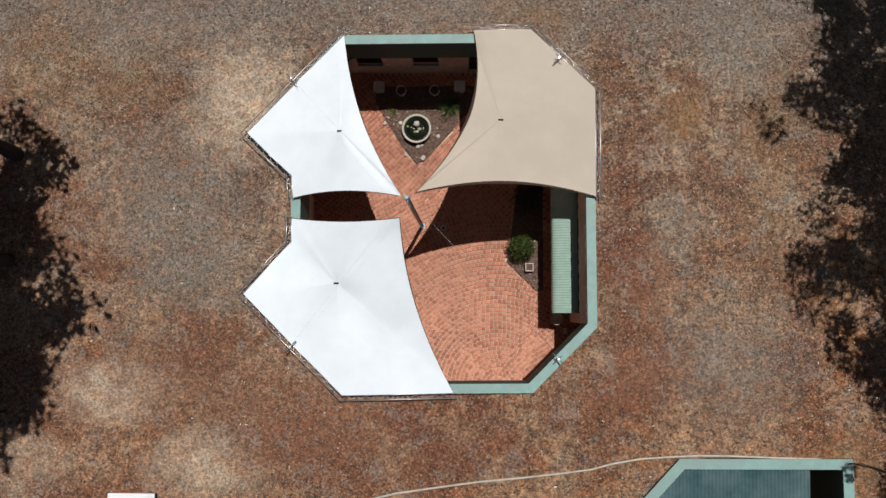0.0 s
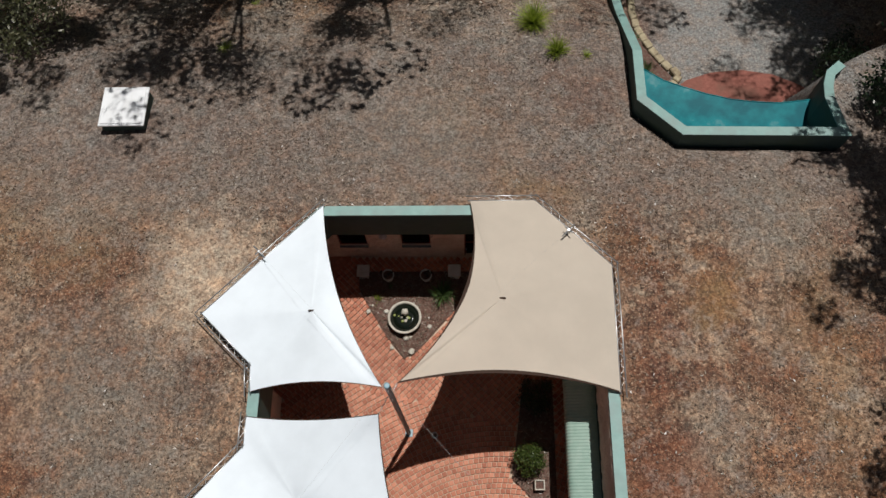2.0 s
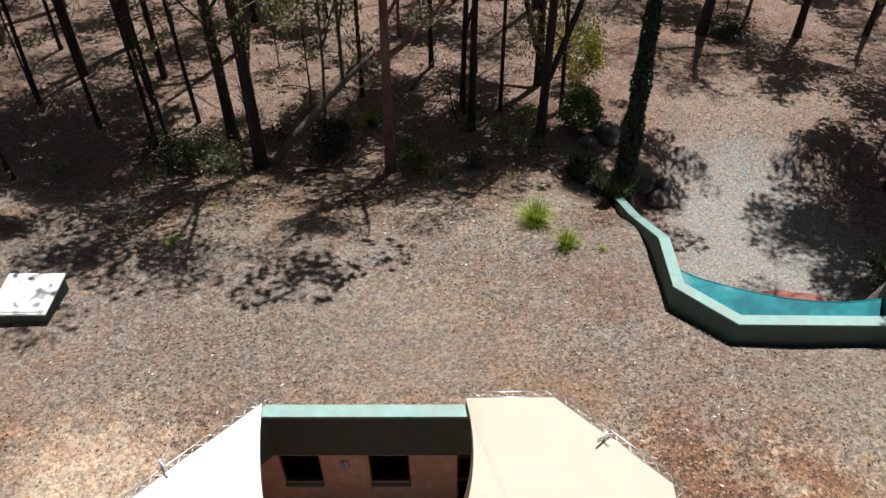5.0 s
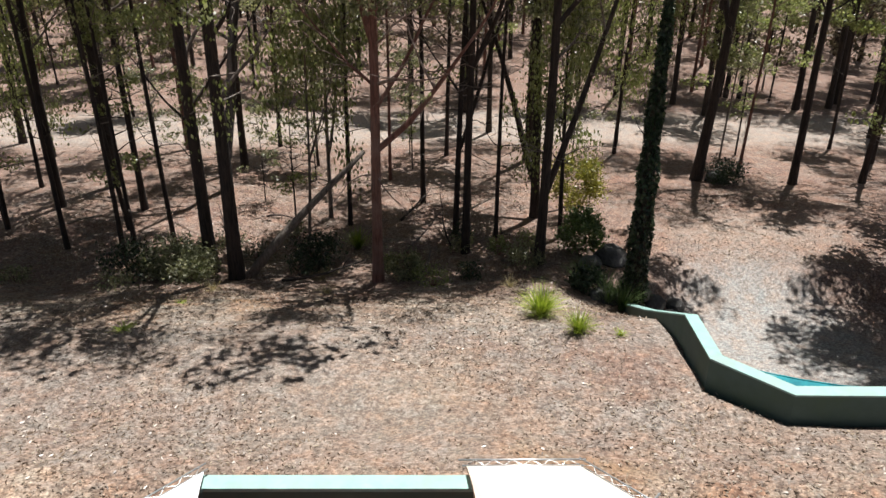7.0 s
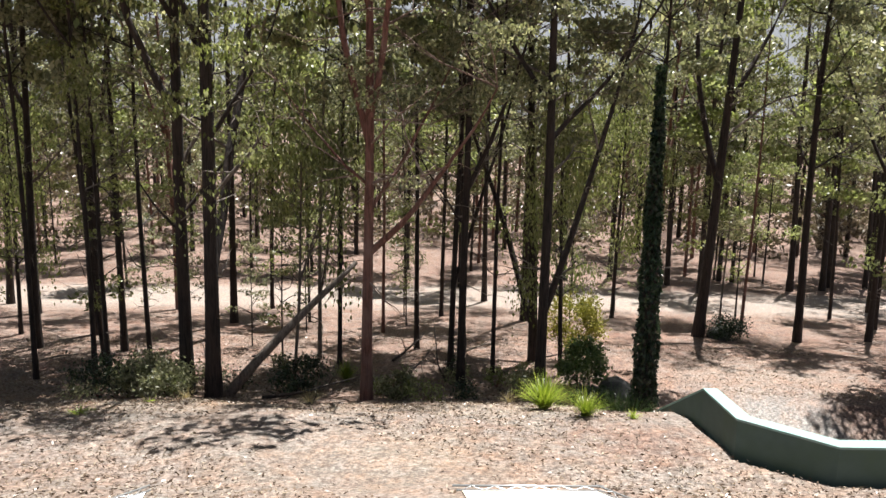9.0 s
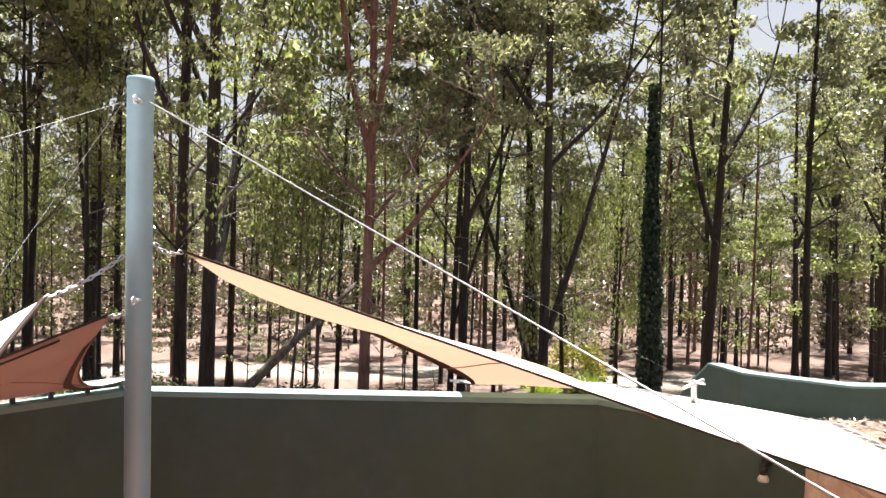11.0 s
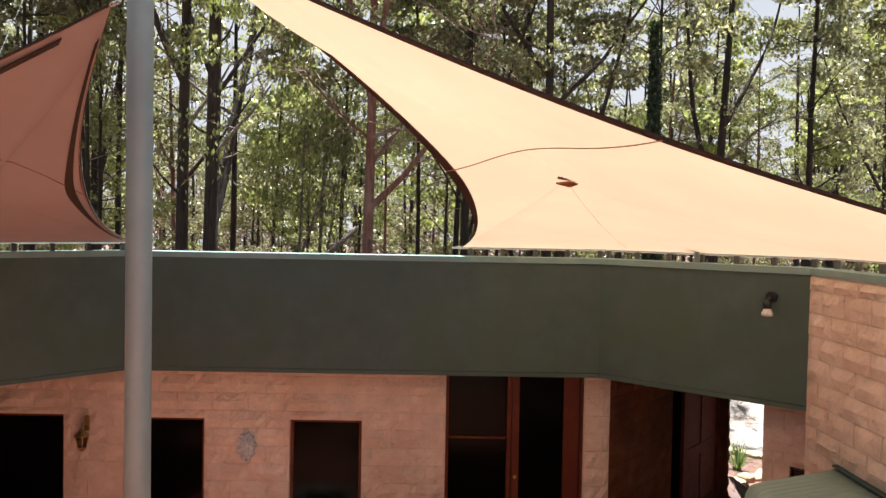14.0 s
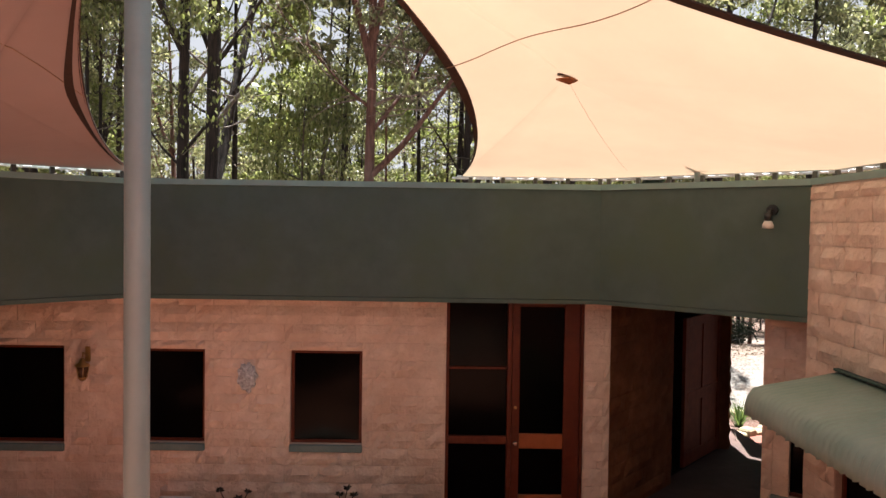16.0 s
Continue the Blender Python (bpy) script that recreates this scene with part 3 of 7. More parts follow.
def quad_wall(name, a, b, z0, z1, thick, material, holes=(), label="", category="wall"):
    """Upright wall from a to b, its face on the line and its body behind (left of a to b), with rectangular holes (s0, s1, z0, z1)."""
    a, b = Vector(a), Vector(b)
    L = (b - a).length
    ss = sorted({0.0, L, *[h[0] for h in holes], *[h[1] for h in holes]})
    zz = sorted({z0, z1, *[h[2] for h in holes], *[h[3] for h in holes]})
    d = (b - a).normalized()
    nrm = Vector((-d.y, d.x))
    bm = bmesh.new()
    solid = {}
    for i in range(len(ss) - 1):
        for j in range(len(zz) - 1):
            sm, zm = (ss[i] + ss[i + 1]) / 2, (zz[j] + zz[j + 1]) / 2
            solid[i, j] = not any(h[0] < sm < h[1] and h[2] < zm < h[3] for h in holes)
    P = lambda s, z, t: (a.x + d.x * s + nrm.x * t, a.y + d.y * s + nrm.y * t, z)
    def face(*p):
        bm.faces.new([bm.verts.new(q) for q in p])
    for (i, j), s in solid.items():
        if not s:
            continue
        s0, s1, q0, q1 = ss[i], ss[i + 1], zz[j], zz[j + 1]
        face(P(s0, q0, 0), P(s1, q0, 0), P(s1, q1, 0), P(s0, q1, 0))
        face(P(s0, q0, thick), P(s0, q1, thick), P(s1, q1, thick), P(s1, q0, thick))
        if not solid.get((i - 1, j), False):
            face(P(s0, q0, 0), P(s0, q1, 0), P(s0, q1, thick), P(s0, q0, thick))
        if not solid.get((i + 1, j), False):
            face(P(s1, q0, 0), P(s1, q0, thick), P(s1, q1, thick), P(s1, q1, 0))
        if not solid.get((i, j - 1), False):
            face(P(s0, q0, 0), P(s0, q0, thick), P(s1, q0, thick), P(s1, q0, 0))
        if not solid.get((i, j + 1), False):
            face(P(s0, q1, 0), P(s1, q1, 0), P(s1, q1, thick), P(s0, q1, thick))
    bmesh.ops.remove_doubles(bm, verts=bm.verts[:], dist=0.0005)
    bmesh.ops.recalc_face_normals(bm, faces=bm.faces[:])
    return tagged(mesh_obj(name, bm, material), label, category, kind="structure")

# ---- courtyard walls ----
def along(a, b, s):
    a, b = Vector(a), Vector(b)
    return a + (b - a).normalized() * s


x0 = -7.0
NW0 = (x0, 8.85)
quad_wall("wall_north", NW0, (1.87, 8.85), FLOOR - 0.05, UNDER, 0.25, M_MORTAR,
          [(-5.45 - x0, -4.28 - x0, 0.965, 2.07), (-3.50 - x0, -2.70 - x0, 0.99, 2.05), (-1.735 - x0, -0.925 - x0, 0.99, 2.05), (0.02 - x0, 1.58 - x0, FLOOR - 0.05, UNDER)],
          "salmon split-faced block wall under the parapet band")
NWC = (x0, WALL[9][1])
quad_wall("wall_northwest", WALL[9], NWC, FLOOR - 0.05, UNDER, 0.25, M_BLOCK, (), "shaded block wall in the corner of the courtyard")
quad_wall("wall_corner", NWC, NW0, FLOOR - 0.05, UNDER, 0.25, M_BLOCK, (), "shaded block wall in the corner of the courtyard")
corner = [(x0 - 0.2, WALL[9][1] - 0.2), (x0 - 0.2, 9.05), (-3.3, 9.05), (-3.3, 8.75), (-6.05, 6.0)]
for nm_, zlo, zhi, mt_, lab_ in (("ceiling_corner", UNDER + 0.004, UNDER + 0.08, M_FASCIA, "dark shaded soffit over the corner of the courtyard"), ("floor_corner", FLOOR - 0.1, FLOOR - 0.004, M_PAVER, "red paved floor in the shaded corner")):
    bm = bmesh.new()
    vs = [bm.verts.new((x, y, zlo)) for x, y in corner]
    r = bmesh.ops.extrude_face_region(bm, geom=[bm.faces.new(vs)])
    bmesh.ops.translate(bm, verts=[v for v in r["geom"] if isinstance(v, bmesh.types.BMVert)], vec=(0, 0, zhi - zlo))
    bmesh.ops.recalc_face_normals(bm, faces=bm.faces[:])
    tagged(mesh_obj(nm_, bm, mt_), lab_, nm_.split("_")[0], kind="structure")
e_a = along(WALL[1], WALL[2], 1.77)
quad_wall("wall_northeast", e_a, WALL[2], FLOOR - 0.05, UNDER, 0.25, M_MORTAR, [(0.10, 0.52, 0.92, 2.02)],
          "tan split-faced block pier beside the passage")
quad_wall("wall_east", INNER[2], INNER[3], FLOOR - 0.05, TOP - 0.06, 0.22, M_MORTAR,
          [(0.55, 1.75, 0.75, 1.85), (2.6, 3.6, 0.75, 1.85), (4.3, 5.3, FLOOR, 2.1)], "tall tan split-faced block wall behind the awning")
for k, nm in ((3, "southeast"), (4, "south"), (5, "southwest"), (6, "west_south"), (7, "west"), (8, "west_north")):
    quad_wall("wall_" + nm, WALL[k], WALL[(k + 1) % 10], FLOOR - 0.05, UNDER, 0.25, M_BLOCK, (), "salmon split-faced block wall in shade")


# passage from the courtyard to the entry court
p_l0, p_l1 = Vector((1.87, 8.85)), Vector((4.36, 11.84))
p_l2 = Vector((4.65, 13.32))
p_r0, p_r1 = Vector((e_a.x, e_a.y)), Vector((5.66, 10.72))
# both left walls take the browned colour in place of deep shade
quad_wall("wall_passage_left", p_l0, p_l1, FLOOR - 0.05, UNDER, 0.25, M_BLOCK_SHADE, [(1.75, 3.84, FLOOR - 0.05, 2.5)], "block wall of the passage, browned in colour for its shade")
quad_wall("wall_passage_mouth", p_l1, p_l2, FLOOR - 0.35, UNDER, 0.25, M_BLOCK_SHADE, (), "wall at the mouth of the passage, browned in colour for its shade")
quad_wall("wall_passage_right", p_r1, p_r0, FLOOR - 0.05, UNDER, 0.25, M_BLOCK, (), "shaded block wall of the passage")
bm = bmesh.new()
vs = [bm.verts.new((p.x, p.y, UNDER + 0.01)) for p in (p_l0, p_l1, p_l2, Vector((4.72, 13.32)), Vector((4.72, 11.95)), p_r1, p_r0)]
f = bm.faces.new(vs)
r = bmesh.ops.extrude_face_region(bm, geom=[f])
bmesh.ops.translate(bm, verts=[v for v in r["geom"] if isinstance(v, bmesh.types.BMVert)], vec=(0, 0, 0.12))
bmesh.ops.recalc_face_normals(bm, faces=bm.faces[:])
tagged(mesh_obj("ceiling_passage", bm, M_FASCIA), "painted ceiling over the passage", "ceiling", kind="structure")
bm = bmesh.new()
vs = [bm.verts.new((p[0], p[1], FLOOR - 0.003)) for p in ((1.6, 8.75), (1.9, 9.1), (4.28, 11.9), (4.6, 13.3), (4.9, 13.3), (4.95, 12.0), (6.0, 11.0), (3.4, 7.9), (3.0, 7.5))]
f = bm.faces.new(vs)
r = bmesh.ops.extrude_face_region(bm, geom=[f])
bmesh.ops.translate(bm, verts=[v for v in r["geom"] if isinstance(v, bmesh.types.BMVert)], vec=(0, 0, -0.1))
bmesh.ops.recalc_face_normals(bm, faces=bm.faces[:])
tagged(mesh_obj("floor_passage", bm, M_PAVER_SHADE), "red paved floor of the passage, darkened in colour for its shade", "floor", kind="structure")

# boxes behind the openings, an unlit room's darkness put into their colour
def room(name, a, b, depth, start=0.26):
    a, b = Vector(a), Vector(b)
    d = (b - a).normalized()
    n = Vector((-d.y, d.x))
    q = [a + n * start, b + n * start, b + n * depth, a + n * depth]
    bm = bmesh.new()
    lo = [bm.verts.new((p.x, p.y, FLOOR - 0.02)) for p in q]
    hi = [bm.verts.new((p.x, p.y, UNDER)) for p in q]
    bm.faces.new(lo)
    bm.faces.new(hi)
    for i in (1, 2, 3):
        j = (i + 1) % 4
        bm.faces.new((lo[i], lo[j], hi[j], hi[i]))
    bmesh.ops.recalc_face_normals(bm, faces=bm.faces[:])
    tagged(mesh_obj(name, bm, M_ROOM_DARK), "near-black box behind the openings, its darkness put into the colour", "room", kind="structure")


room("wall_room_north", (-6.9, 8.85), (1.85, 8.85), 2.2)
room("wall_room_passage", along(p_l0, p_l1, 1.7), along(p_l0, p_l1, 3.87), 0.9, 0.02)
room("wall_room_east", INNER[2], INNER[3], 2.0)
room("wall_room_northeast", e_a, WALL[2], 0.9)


# ---- retaining walls of the sunk courts ----
def ribbon(bm, pts, width, z_bot, lift=0.0, cap=None, before=None, after=None):
    """Upright wall of a given width along plan points with a top height each, mitred to a neighbouring run."""
    n = len(pts)
    L, R = [], []
    for i in range(n):
        p = Vector(pts[i][:2])
        prev = pts[i - 1] if i else before
        nxt = pts[i + 1] if i < n - 1 else after
        d0 = (p - Vector(prev[:2])).normalized() if prev else (Vector(pts[1][:2]) - p).normalized()
        d1 = (Vector(nxt[:2]) - p).normalized() if nxt else d0
        n0, n1 = Vector((-d0.y, d0.x)), Vector((-d1.y, d1.x))
        b = (n0 + n1) / (1 + n0.dot(n1))
        L.append(p + b * width / 2)
        R.append(p - b * width / 2)
    rows = []
    for i in range(n):
        top = pts[i][2] + lift
        bot = top - cap if cap else z_bot
        rows.append([bm.verts.new((L[i].x, L[i].y, bot)), bm.verts.new((L[i].x, L[i].y, top)), bm.verts.new((R[i].x, R[i].y, top)), bm.verts.new((R[i].x, R[i].y, bot))])
    for a, b in zip(rows, rows[1:]):
        for k in range(4):
            bm.faces.new((a[k], a[(k + 1) % 4], b[(k + 1) % 4], b[k]))
    bm.faces.new(rows[0])
    bm.faces.new(rows[-1])
    bmesh.ops.recalc_face_normals(bm, faces=bm.faces[:])


CW = [(4.77, 18.35, 0.78), (4.70, 16.0, 2.04), (4.74, 13.55, 3.46), (4.733, 13.30, 3.482)]
CW2 = [(4.733, 13.30, 3.482), (4.70, 11.94, 3.60), (5.70, 10.93, 3.64)]
CW3 = [(5.70, 10.93, 3.64), (9.74, 10.84, 3.68), (9.56, 11.9, 3.62), (9.70, 12.4, 3.42), (9.92, 12.9, 3.25), (10.36, 13.3, 3.1)]
bm = bmesh.new()
ribbon(bm, CW, 0.22, -0.6, after=CW2[1])
ribbon(bm, CW3, 0.22, -0.6, before=CW2[1])
ribbon(bm, CW2, 0.22, UNDER, before=CW[-2], after=CW3[1])
tagged(mesh_obj("wall_entry_court", bm, M_FASCIA), "grey-green rendered retaining wall of the entry court", "retaining wall", kind="structure")
bm = bmesh.new()
ribbon(bm, CW[:-1] + CW2 + CW3[1:], 0.25, 0, lift=0.035, cap=0.035)
tagged(mesh_obj("trim_entry_coping", bm, M_CAP), "pale aqua coping on the retaining wall", "coping", kind="structure")
bm = bmesh.new()
CS = [(3.6, -5.2, 3.85), (5.66, -3.0, 3.85), (9.97, -2.97, 3.85), (9.97, -8.5, 3.85)]
ribbon(bm, CS, 0.24, -0.2)
tagged(mesh_obj("wall_south_court", bm, M_FASCIA), "grey-green rendered wall of the roofed south court", "retaining wall", kind="structure")
bm = bmesh.new()
ribbon(bm, CS, 0.27, 0, lift=0.035, cap=0.035)
tagged(mesh_obj("trim_south_coping", bm, M_CAP), "pale aqua coping on the south court wall", "coping", kind="structure")


# ---- shade sails ----
from mathutils.bvhtree import BVHTree
M_BRACKET = surface("dull_grey_bracket", (0.06, 0.06, 0.055), (0.11, 0.11, 0.10), 20, 0.6)
M_SEAM = surface("tan_stitching", (0.26, 0.15, 0.08), (0.34, 0.21, 0.12), 30, 0.9)

def bez(a, c, b, n):
    return [a * (1 - t) ** 2 + c * 2 * t * (1 - t) + b * t * t for t in [i / n for i in range(n)]]


def sail_mesh(corners, bows, peak, rings=14):
    """Boundary of straight and bowed edges, an inner peak, and a soap-film surface between them."""
    b = []
    n = len(corners)
    for i in range(n):
        p, q = Vector(corners[i]), Vector(corners[(i + 1) % n])
        bow = bows.get(i)
        steps = 22 if bow else max(3, int((q - p).length / 0.3))
        c = (p + q) / 2 + (Vector(bow) * 2 if bow else Vector((0, 0, 0)))
        b += bez(p, c, q, steps)
    N = len(b)
    pk = Vector(peak)
    P = np.zeros((rings + 1, N, 3))
    for i in range(rings + 1):
        u = i / rings
        for k in range(N):
            P[i, k] = pk.lerp(b[k], u)
    z = P[:, :, 2].copy()
    for _ in range(1100):
        zn = z.copy()
        zn[1:-1] = (z[2:] * 1.04 + z[:-2] * 0.96 + (np.roll(z, 1, 1)[1:-1] + np.roll(z, -1, 1)[1:-1]) * 0.6) / 3.2
        zn[0] = zn[1].mean()
        z = zn
    u = (np.arange(rings + 1) / rings)[:, None]
    z = z + (pk.z - z[0, 0]) * (1 - u) ** 2 * (1 + 0.6 * u)
    pk.z = z[0, 0]
    P[:, :, 2] = z
    verts = [tuple(pk)] + [tuple(P[i, k]) for i in range(1, rings + 1) for k in range(N)]
    faces = [(0, 1 + k, 1 + (k + 1) % N) for k in range(N)]
    for i in range(rings - 1):
        for k in range(N):
            a, c = 1 + i * N + k, 1 + i * N + (k + 1) % N
            faces.append((a, a + N, c + N, c))
    return verts, faces, b


TIP_T, TIP_W, TIP_S = (-1.35, 3.97, 5.617), (-1.695, 3.95, 5.30), (-1.728, 3.38, 5.43)
ZR = 4.03
SAILS = [
    ("tan", [TIP_T, (0.16, 8.80, ZR), (1.75, 8.81, ZR), (3.50, 7.12, ZR), (3.48, 4.10, ZR)], {0: (0.62, -0.10, -0.20), 4: (0, 0.33, -0.055)}, (0.88, 6.10, 4.63)),
    ("white", [TIP_W, (-4.80, 4.10, ZR), (-4.86, 4.73, ZR), (-6.12, 5.93, ZR), (-3.44, 8.70, ZR)], {0: (-0.05, 0.17, -0.02), 4: (-0.30, -0.08, -0.19)}, (-3.46, 5.87, 4.44)),
    ("white", [TIP_S, (-0.37, -1.17, ZR), (-3.38, -1.25, ZR), (-6.12, 1.47, ZR), (-4.83, 2.90, ZR), (-4.83, 3.55, ZR)], {0: (-0.30, 0.0, -0.2), 5: (0.0, -0.08, -0.1)}, (-3.50, 1.75, 4.42)),
]
SAIL_LABEL = {"tan": "tan shade sail stretched from the pole to the parapet frame", "white": "white shade sail with a dark hem above the courtyard"}
def strap_bm(pts, inward, w, t=0.006, inset=-0.012):
    """Flat webbing along a line, lying towards inward."""
    bm = bmesh.new()
    rows = []
    for p in pts:
        d = (Vector(inward) - p)
        d.normalize()
        a, b = p + d * inset, p + d * w
        rows.append([bm.verts.new(q + Vector((0, 0, o))) for q, o in ((a, -t), (b, -t), (b, t), (a, t))])
    for r0, r1 in zip(rows, rows[1:]):
        for k in range(4):
            bm.faces.new((r0[k], r0[(k + 1) % 4], r1[(k + 1) % 4], r1[k]))
    bm.faces.new(rows[0])
    bm.faces.new(rows[-1])
    bmesh.ops.recalc_face_normals(bm, faces=bm.faces[:])
    return bm


def lattice_rail(corners, free, group):
    """Flat lattice rail that carries a sail's fixed edges, lying just outside the coping on small brackets."""
    fr = empty("lattice_rail", "galvanised lattice rail bracketed off the coping", "rail", group)
    n = len(corners)
    cx = sum(c[0] for c in corners) / n
    cy = sum(c[1] for c in corners) / n
    for i in range(n):
        if i in free or (i + 1) % n == 0:
            continue
        p, q = Vector(corners[i]), Vector(corners[(i + 1) % n])
        d = (q - p).normalized()
        o = Vector((d.y, -d.x, 0))
        if o.dot(Vector((cx, cy, p.z)) - p) > 0:
            o = -o
        L = (q - p).length
        side = o.copy()
        o = o * 0.13 - Vector((0, 0, 0.012))
        a0, a1, b0, b1 = p - d * 0.05, q + d * 0.05, p - d * 0.10 + o, q + d * 0.10 + o
        part("rail", tube_bm([a0, a1], 0.012, 6), M_STEEL, fr)
        part("rail", tube_bm([b0, b1], 0.014, 6), M_STEEL, fr)
        k = max(2, int(L / 0.13))
        zig = [p.lerp(q, s_ / k) + (o if s_ % 2 else Vector((0, 0, 0))) for s_ in range(k + 1)]
        part("lacing", tube_bm(zig, 0.007, 4), M_STEEL, fr, "zigzag lacing bar")
        for s_ in range(int(L / 0.36) + 1):
            c = p + d * min(L, 0.10 + s_ * 0.36) - side * 0.05
            m = Matrix.Translation((c.x, c.y, 0)) @ Matrix.Rotation(math.atan2(d.y, d.x), 4, "Z")
            part("bracket", box_bm((-0.022, -0.02, TOP - 0.005), (0.022, 0.02, ZR - 0.012), 0.004, m), M_BRACKET, fr)


for col, corners, bows, peak in SAILS:
    v, f, edge = sail_mesh(corners, bows, peak)
    s_ob = empty("shade_sail", SAIL_LABEL[col], "shade sail", "courtyard shade sails")
    raw_obj("cloth", v, f, M_TAN_SAIL if col == "tan" else M_WHITE_SAIL, s_ob, True)
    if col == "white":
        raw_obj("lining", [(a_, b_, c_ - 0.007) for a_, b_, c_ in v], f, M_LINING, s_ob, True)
    nC = len(corners)
    for i in sorted(bows):
        p, q = Vector(corners[i]), Vector(corners[(i + 1) % nC])
        c = (p + q) / 2 + Vector(bows[i]) * 2
        pts = bez(p, c, q, 26) + [q]
        if col == "white":
            part("hem", strap_bm(pts, v[0], 0.012), M_HEM, s_ob, "dark webbing hem")
            part("strap", strap_bm([Vector((p_.x, p_.y, p_.z - 0.024)) for p_ in pts[2:-1]], v[0], 0.125, 0.004, 0.06), M_HEM, s_ob, "dark webbing strap")
        else:
            part("hem", strap_bm(pts, v[0], 0.065), M_HEM, s_ob, "dark webbing hem")
    # reinforced opening near the middle
    pk = Vector(v[0])
    bm = bmesh.new()
    vs = [bm.verts.new((pk.x + a, pk.y + b, pk.z - 0.045 - 0.25 * b)) for a, b in ((-0.085, -0.03), (0.01, -0.065), (0.085, -0.015), (0.03, 0.05))]
    fc = bm.faces.new(vs)
    rr_ = bmesh.ops.extrude_face_region(bm, geom=[fc])
    bmesh.ops.translate(bm, verts=[w_ for w_ in rr_["geom"] if isinstance(w_, bmesh.types.BMVert)], vec=(0, 0, 0.012))
    bmesh.ops.recalc_face_normals(bm, faces=bm.faces[:])
    part("patch", bm, M_PATCH, s_ob, "brown reinforcing patch")
    bm = bmesh.new()
    add_box(bm, (pk.x - 0.07, pk.y - 0.022, pk.z + 0.008), (pk.x + 0.07, pk.y + 0.022, pk.z + 0.02), None, 0.004)
    part("vent_flap", bm, M_HEM, s_ob, "small dark vent slot")
    # seam across the cloth between its two free edges
    tree_ = BVHTree.FromPolygons([Vector(q_) for q_ in v], f)
    i0, i1 = sorted(bows)[0], sorted(bows)[-1]
    ends = []
    for i, u in ((i0, 0.46), (i1, 0.49)):
        p, q = Vector(corners[i]), Vector(corners[(i + 1) % nC])
        c = (p + q) / 2 + Vector(bows[i]) * 2
        ends.append(p * (1 - u) ** 2 + c * 2 * u * (1 - u) + q * u * u)
    pts = []
    for k in range(41):
        p = ends[0].lerp(ends[1], k / 40)
        if col == "tan":
            p = p + (pk - (ends[0] + ends[1]) / 2) * (0.27 * 4 * k / 40 * (1 - k / 40))
        hit_ = tree_.ray_cast(Vector((p.x, p.y, 9.0)), Vector((0, 0, -1)))[0]
        if hit_ is not None:
            pts.append(Vector((p.x, p.y, hit_.z - 0.014)))
    zs = [p.z for p in pts]
    for k, p in enumerate(pts):
        w_ = zs[max(0, k - 6):k + 7]
        p.z = min(p.z, sum(w_) / len(w_))
    part("seam", tube_bm(pts, 0.004, 4), M_SEAM, s_ob, "stitched brown seam")
    if col == "tan":
        for a_, b_ in ((pk, Vector((1.85, 8.15, 9))),):
            line = []
            for k in range(25):
                p = a_.lerp(b_, k / 24)
                hit_ = tree_.ray_cast(Vector((p.x, p.y, 9.0)), Vector((0, 0, -1)))[0]
                if hit_ is not None:
                    line.append(Vector((p.x, p.y, hit_.z - 0.012)))
            part("stitch_line", tube_bm(line, 0.0013, 4), M_SEAM, s_ob, "fine line of stitching")
    lattice_rail(corners, bows, "sail rails")

# steel pole that holds the sails' inner corners
pole = empty("sail_pole", "tall grey painted steel pole holding the sails", "pole", at=(-1.48, 3.76, FLOOR))
part("shaft", lathe_bm([(0.059, 0.0), (0.059, 6.235), (0.0615, 6.24), (0.0615, 6.258), (0.057, 6.268), (0.03, 6.274)], 28), M_POLE, pole)
part("base_plate", box_bm((-0.10, -0.10, 0), (0.10, 0.10, 0.012), 0.004), M_POLE, pole)



def chain(a, b, sag=0.03):
    a, b = Vector(a), Vector(b)
    ch = empty("chain", "galvanised chain tying a sail corner to the pole", "chain", "sail chains")
    n = max(4, int((b - a).length / 0.027))
    d = (b - a).normalized()
    for k in range(n):
        u = (k + 0.5) / n
        p = a.lerp(b, u) - Vector((0, 0, sag * 4 * u * (1 - u)))
        side = d.cross(Vector((0, 0, 1))).normalized() if k % 2 else Vector((0, 0, 1))
        ring = [p + d * (0.019 * math.cos(q * math.tau / 8)) + side * (0.0095 * math.sin(q * math.tau / 8)) for q in range(9)]
        bm = bmesh.new()
        add_tube(bm, ring, 0.0042, 5, False)
        part("link", bm, M_STEEL, ch)


chain((-1.425, 3.80, 5.66), TIP_T)
chain((-1.53, 3.71, 5.60), TIP_S, 0.02)
chain((-1.535, 3.80, 5.37), TIP_W)
POSTS = [(-4.86, 7.40), (2.50, 7.92), (-4.76, 0.06), (2.40, -0.24)]
for (x, y) in POSTS:
    pb = empty("guy_post", "short galvanised guy post with a cross bracket on the parapet", "post", "guy posts", (x, y, TOP - 0.02))
    part("tube", lathe_bm([(0.03, 0), (0.03, 0.34), (0.026, 0.35)], 12), M_STEEL, pb)
    dx, dy = (1 if x > -1 else -1) * 0.7, (1 if y > 3 else -1) * 0.7
    part("bracket", tube_bm([(-dx * 0.22, -dy * 0.22, 0.30), (dx * 0.2, dy * 0.2, 0.33)], 0.018, 6), M_STEEL, pb)
    part("arm", tube_bm([(-dy * 0.12, dx * 0.12, 0.33), (dy * 0.12, -dx * 0.12, 0.33)], 0.014, 6), M_STEEL, pb)
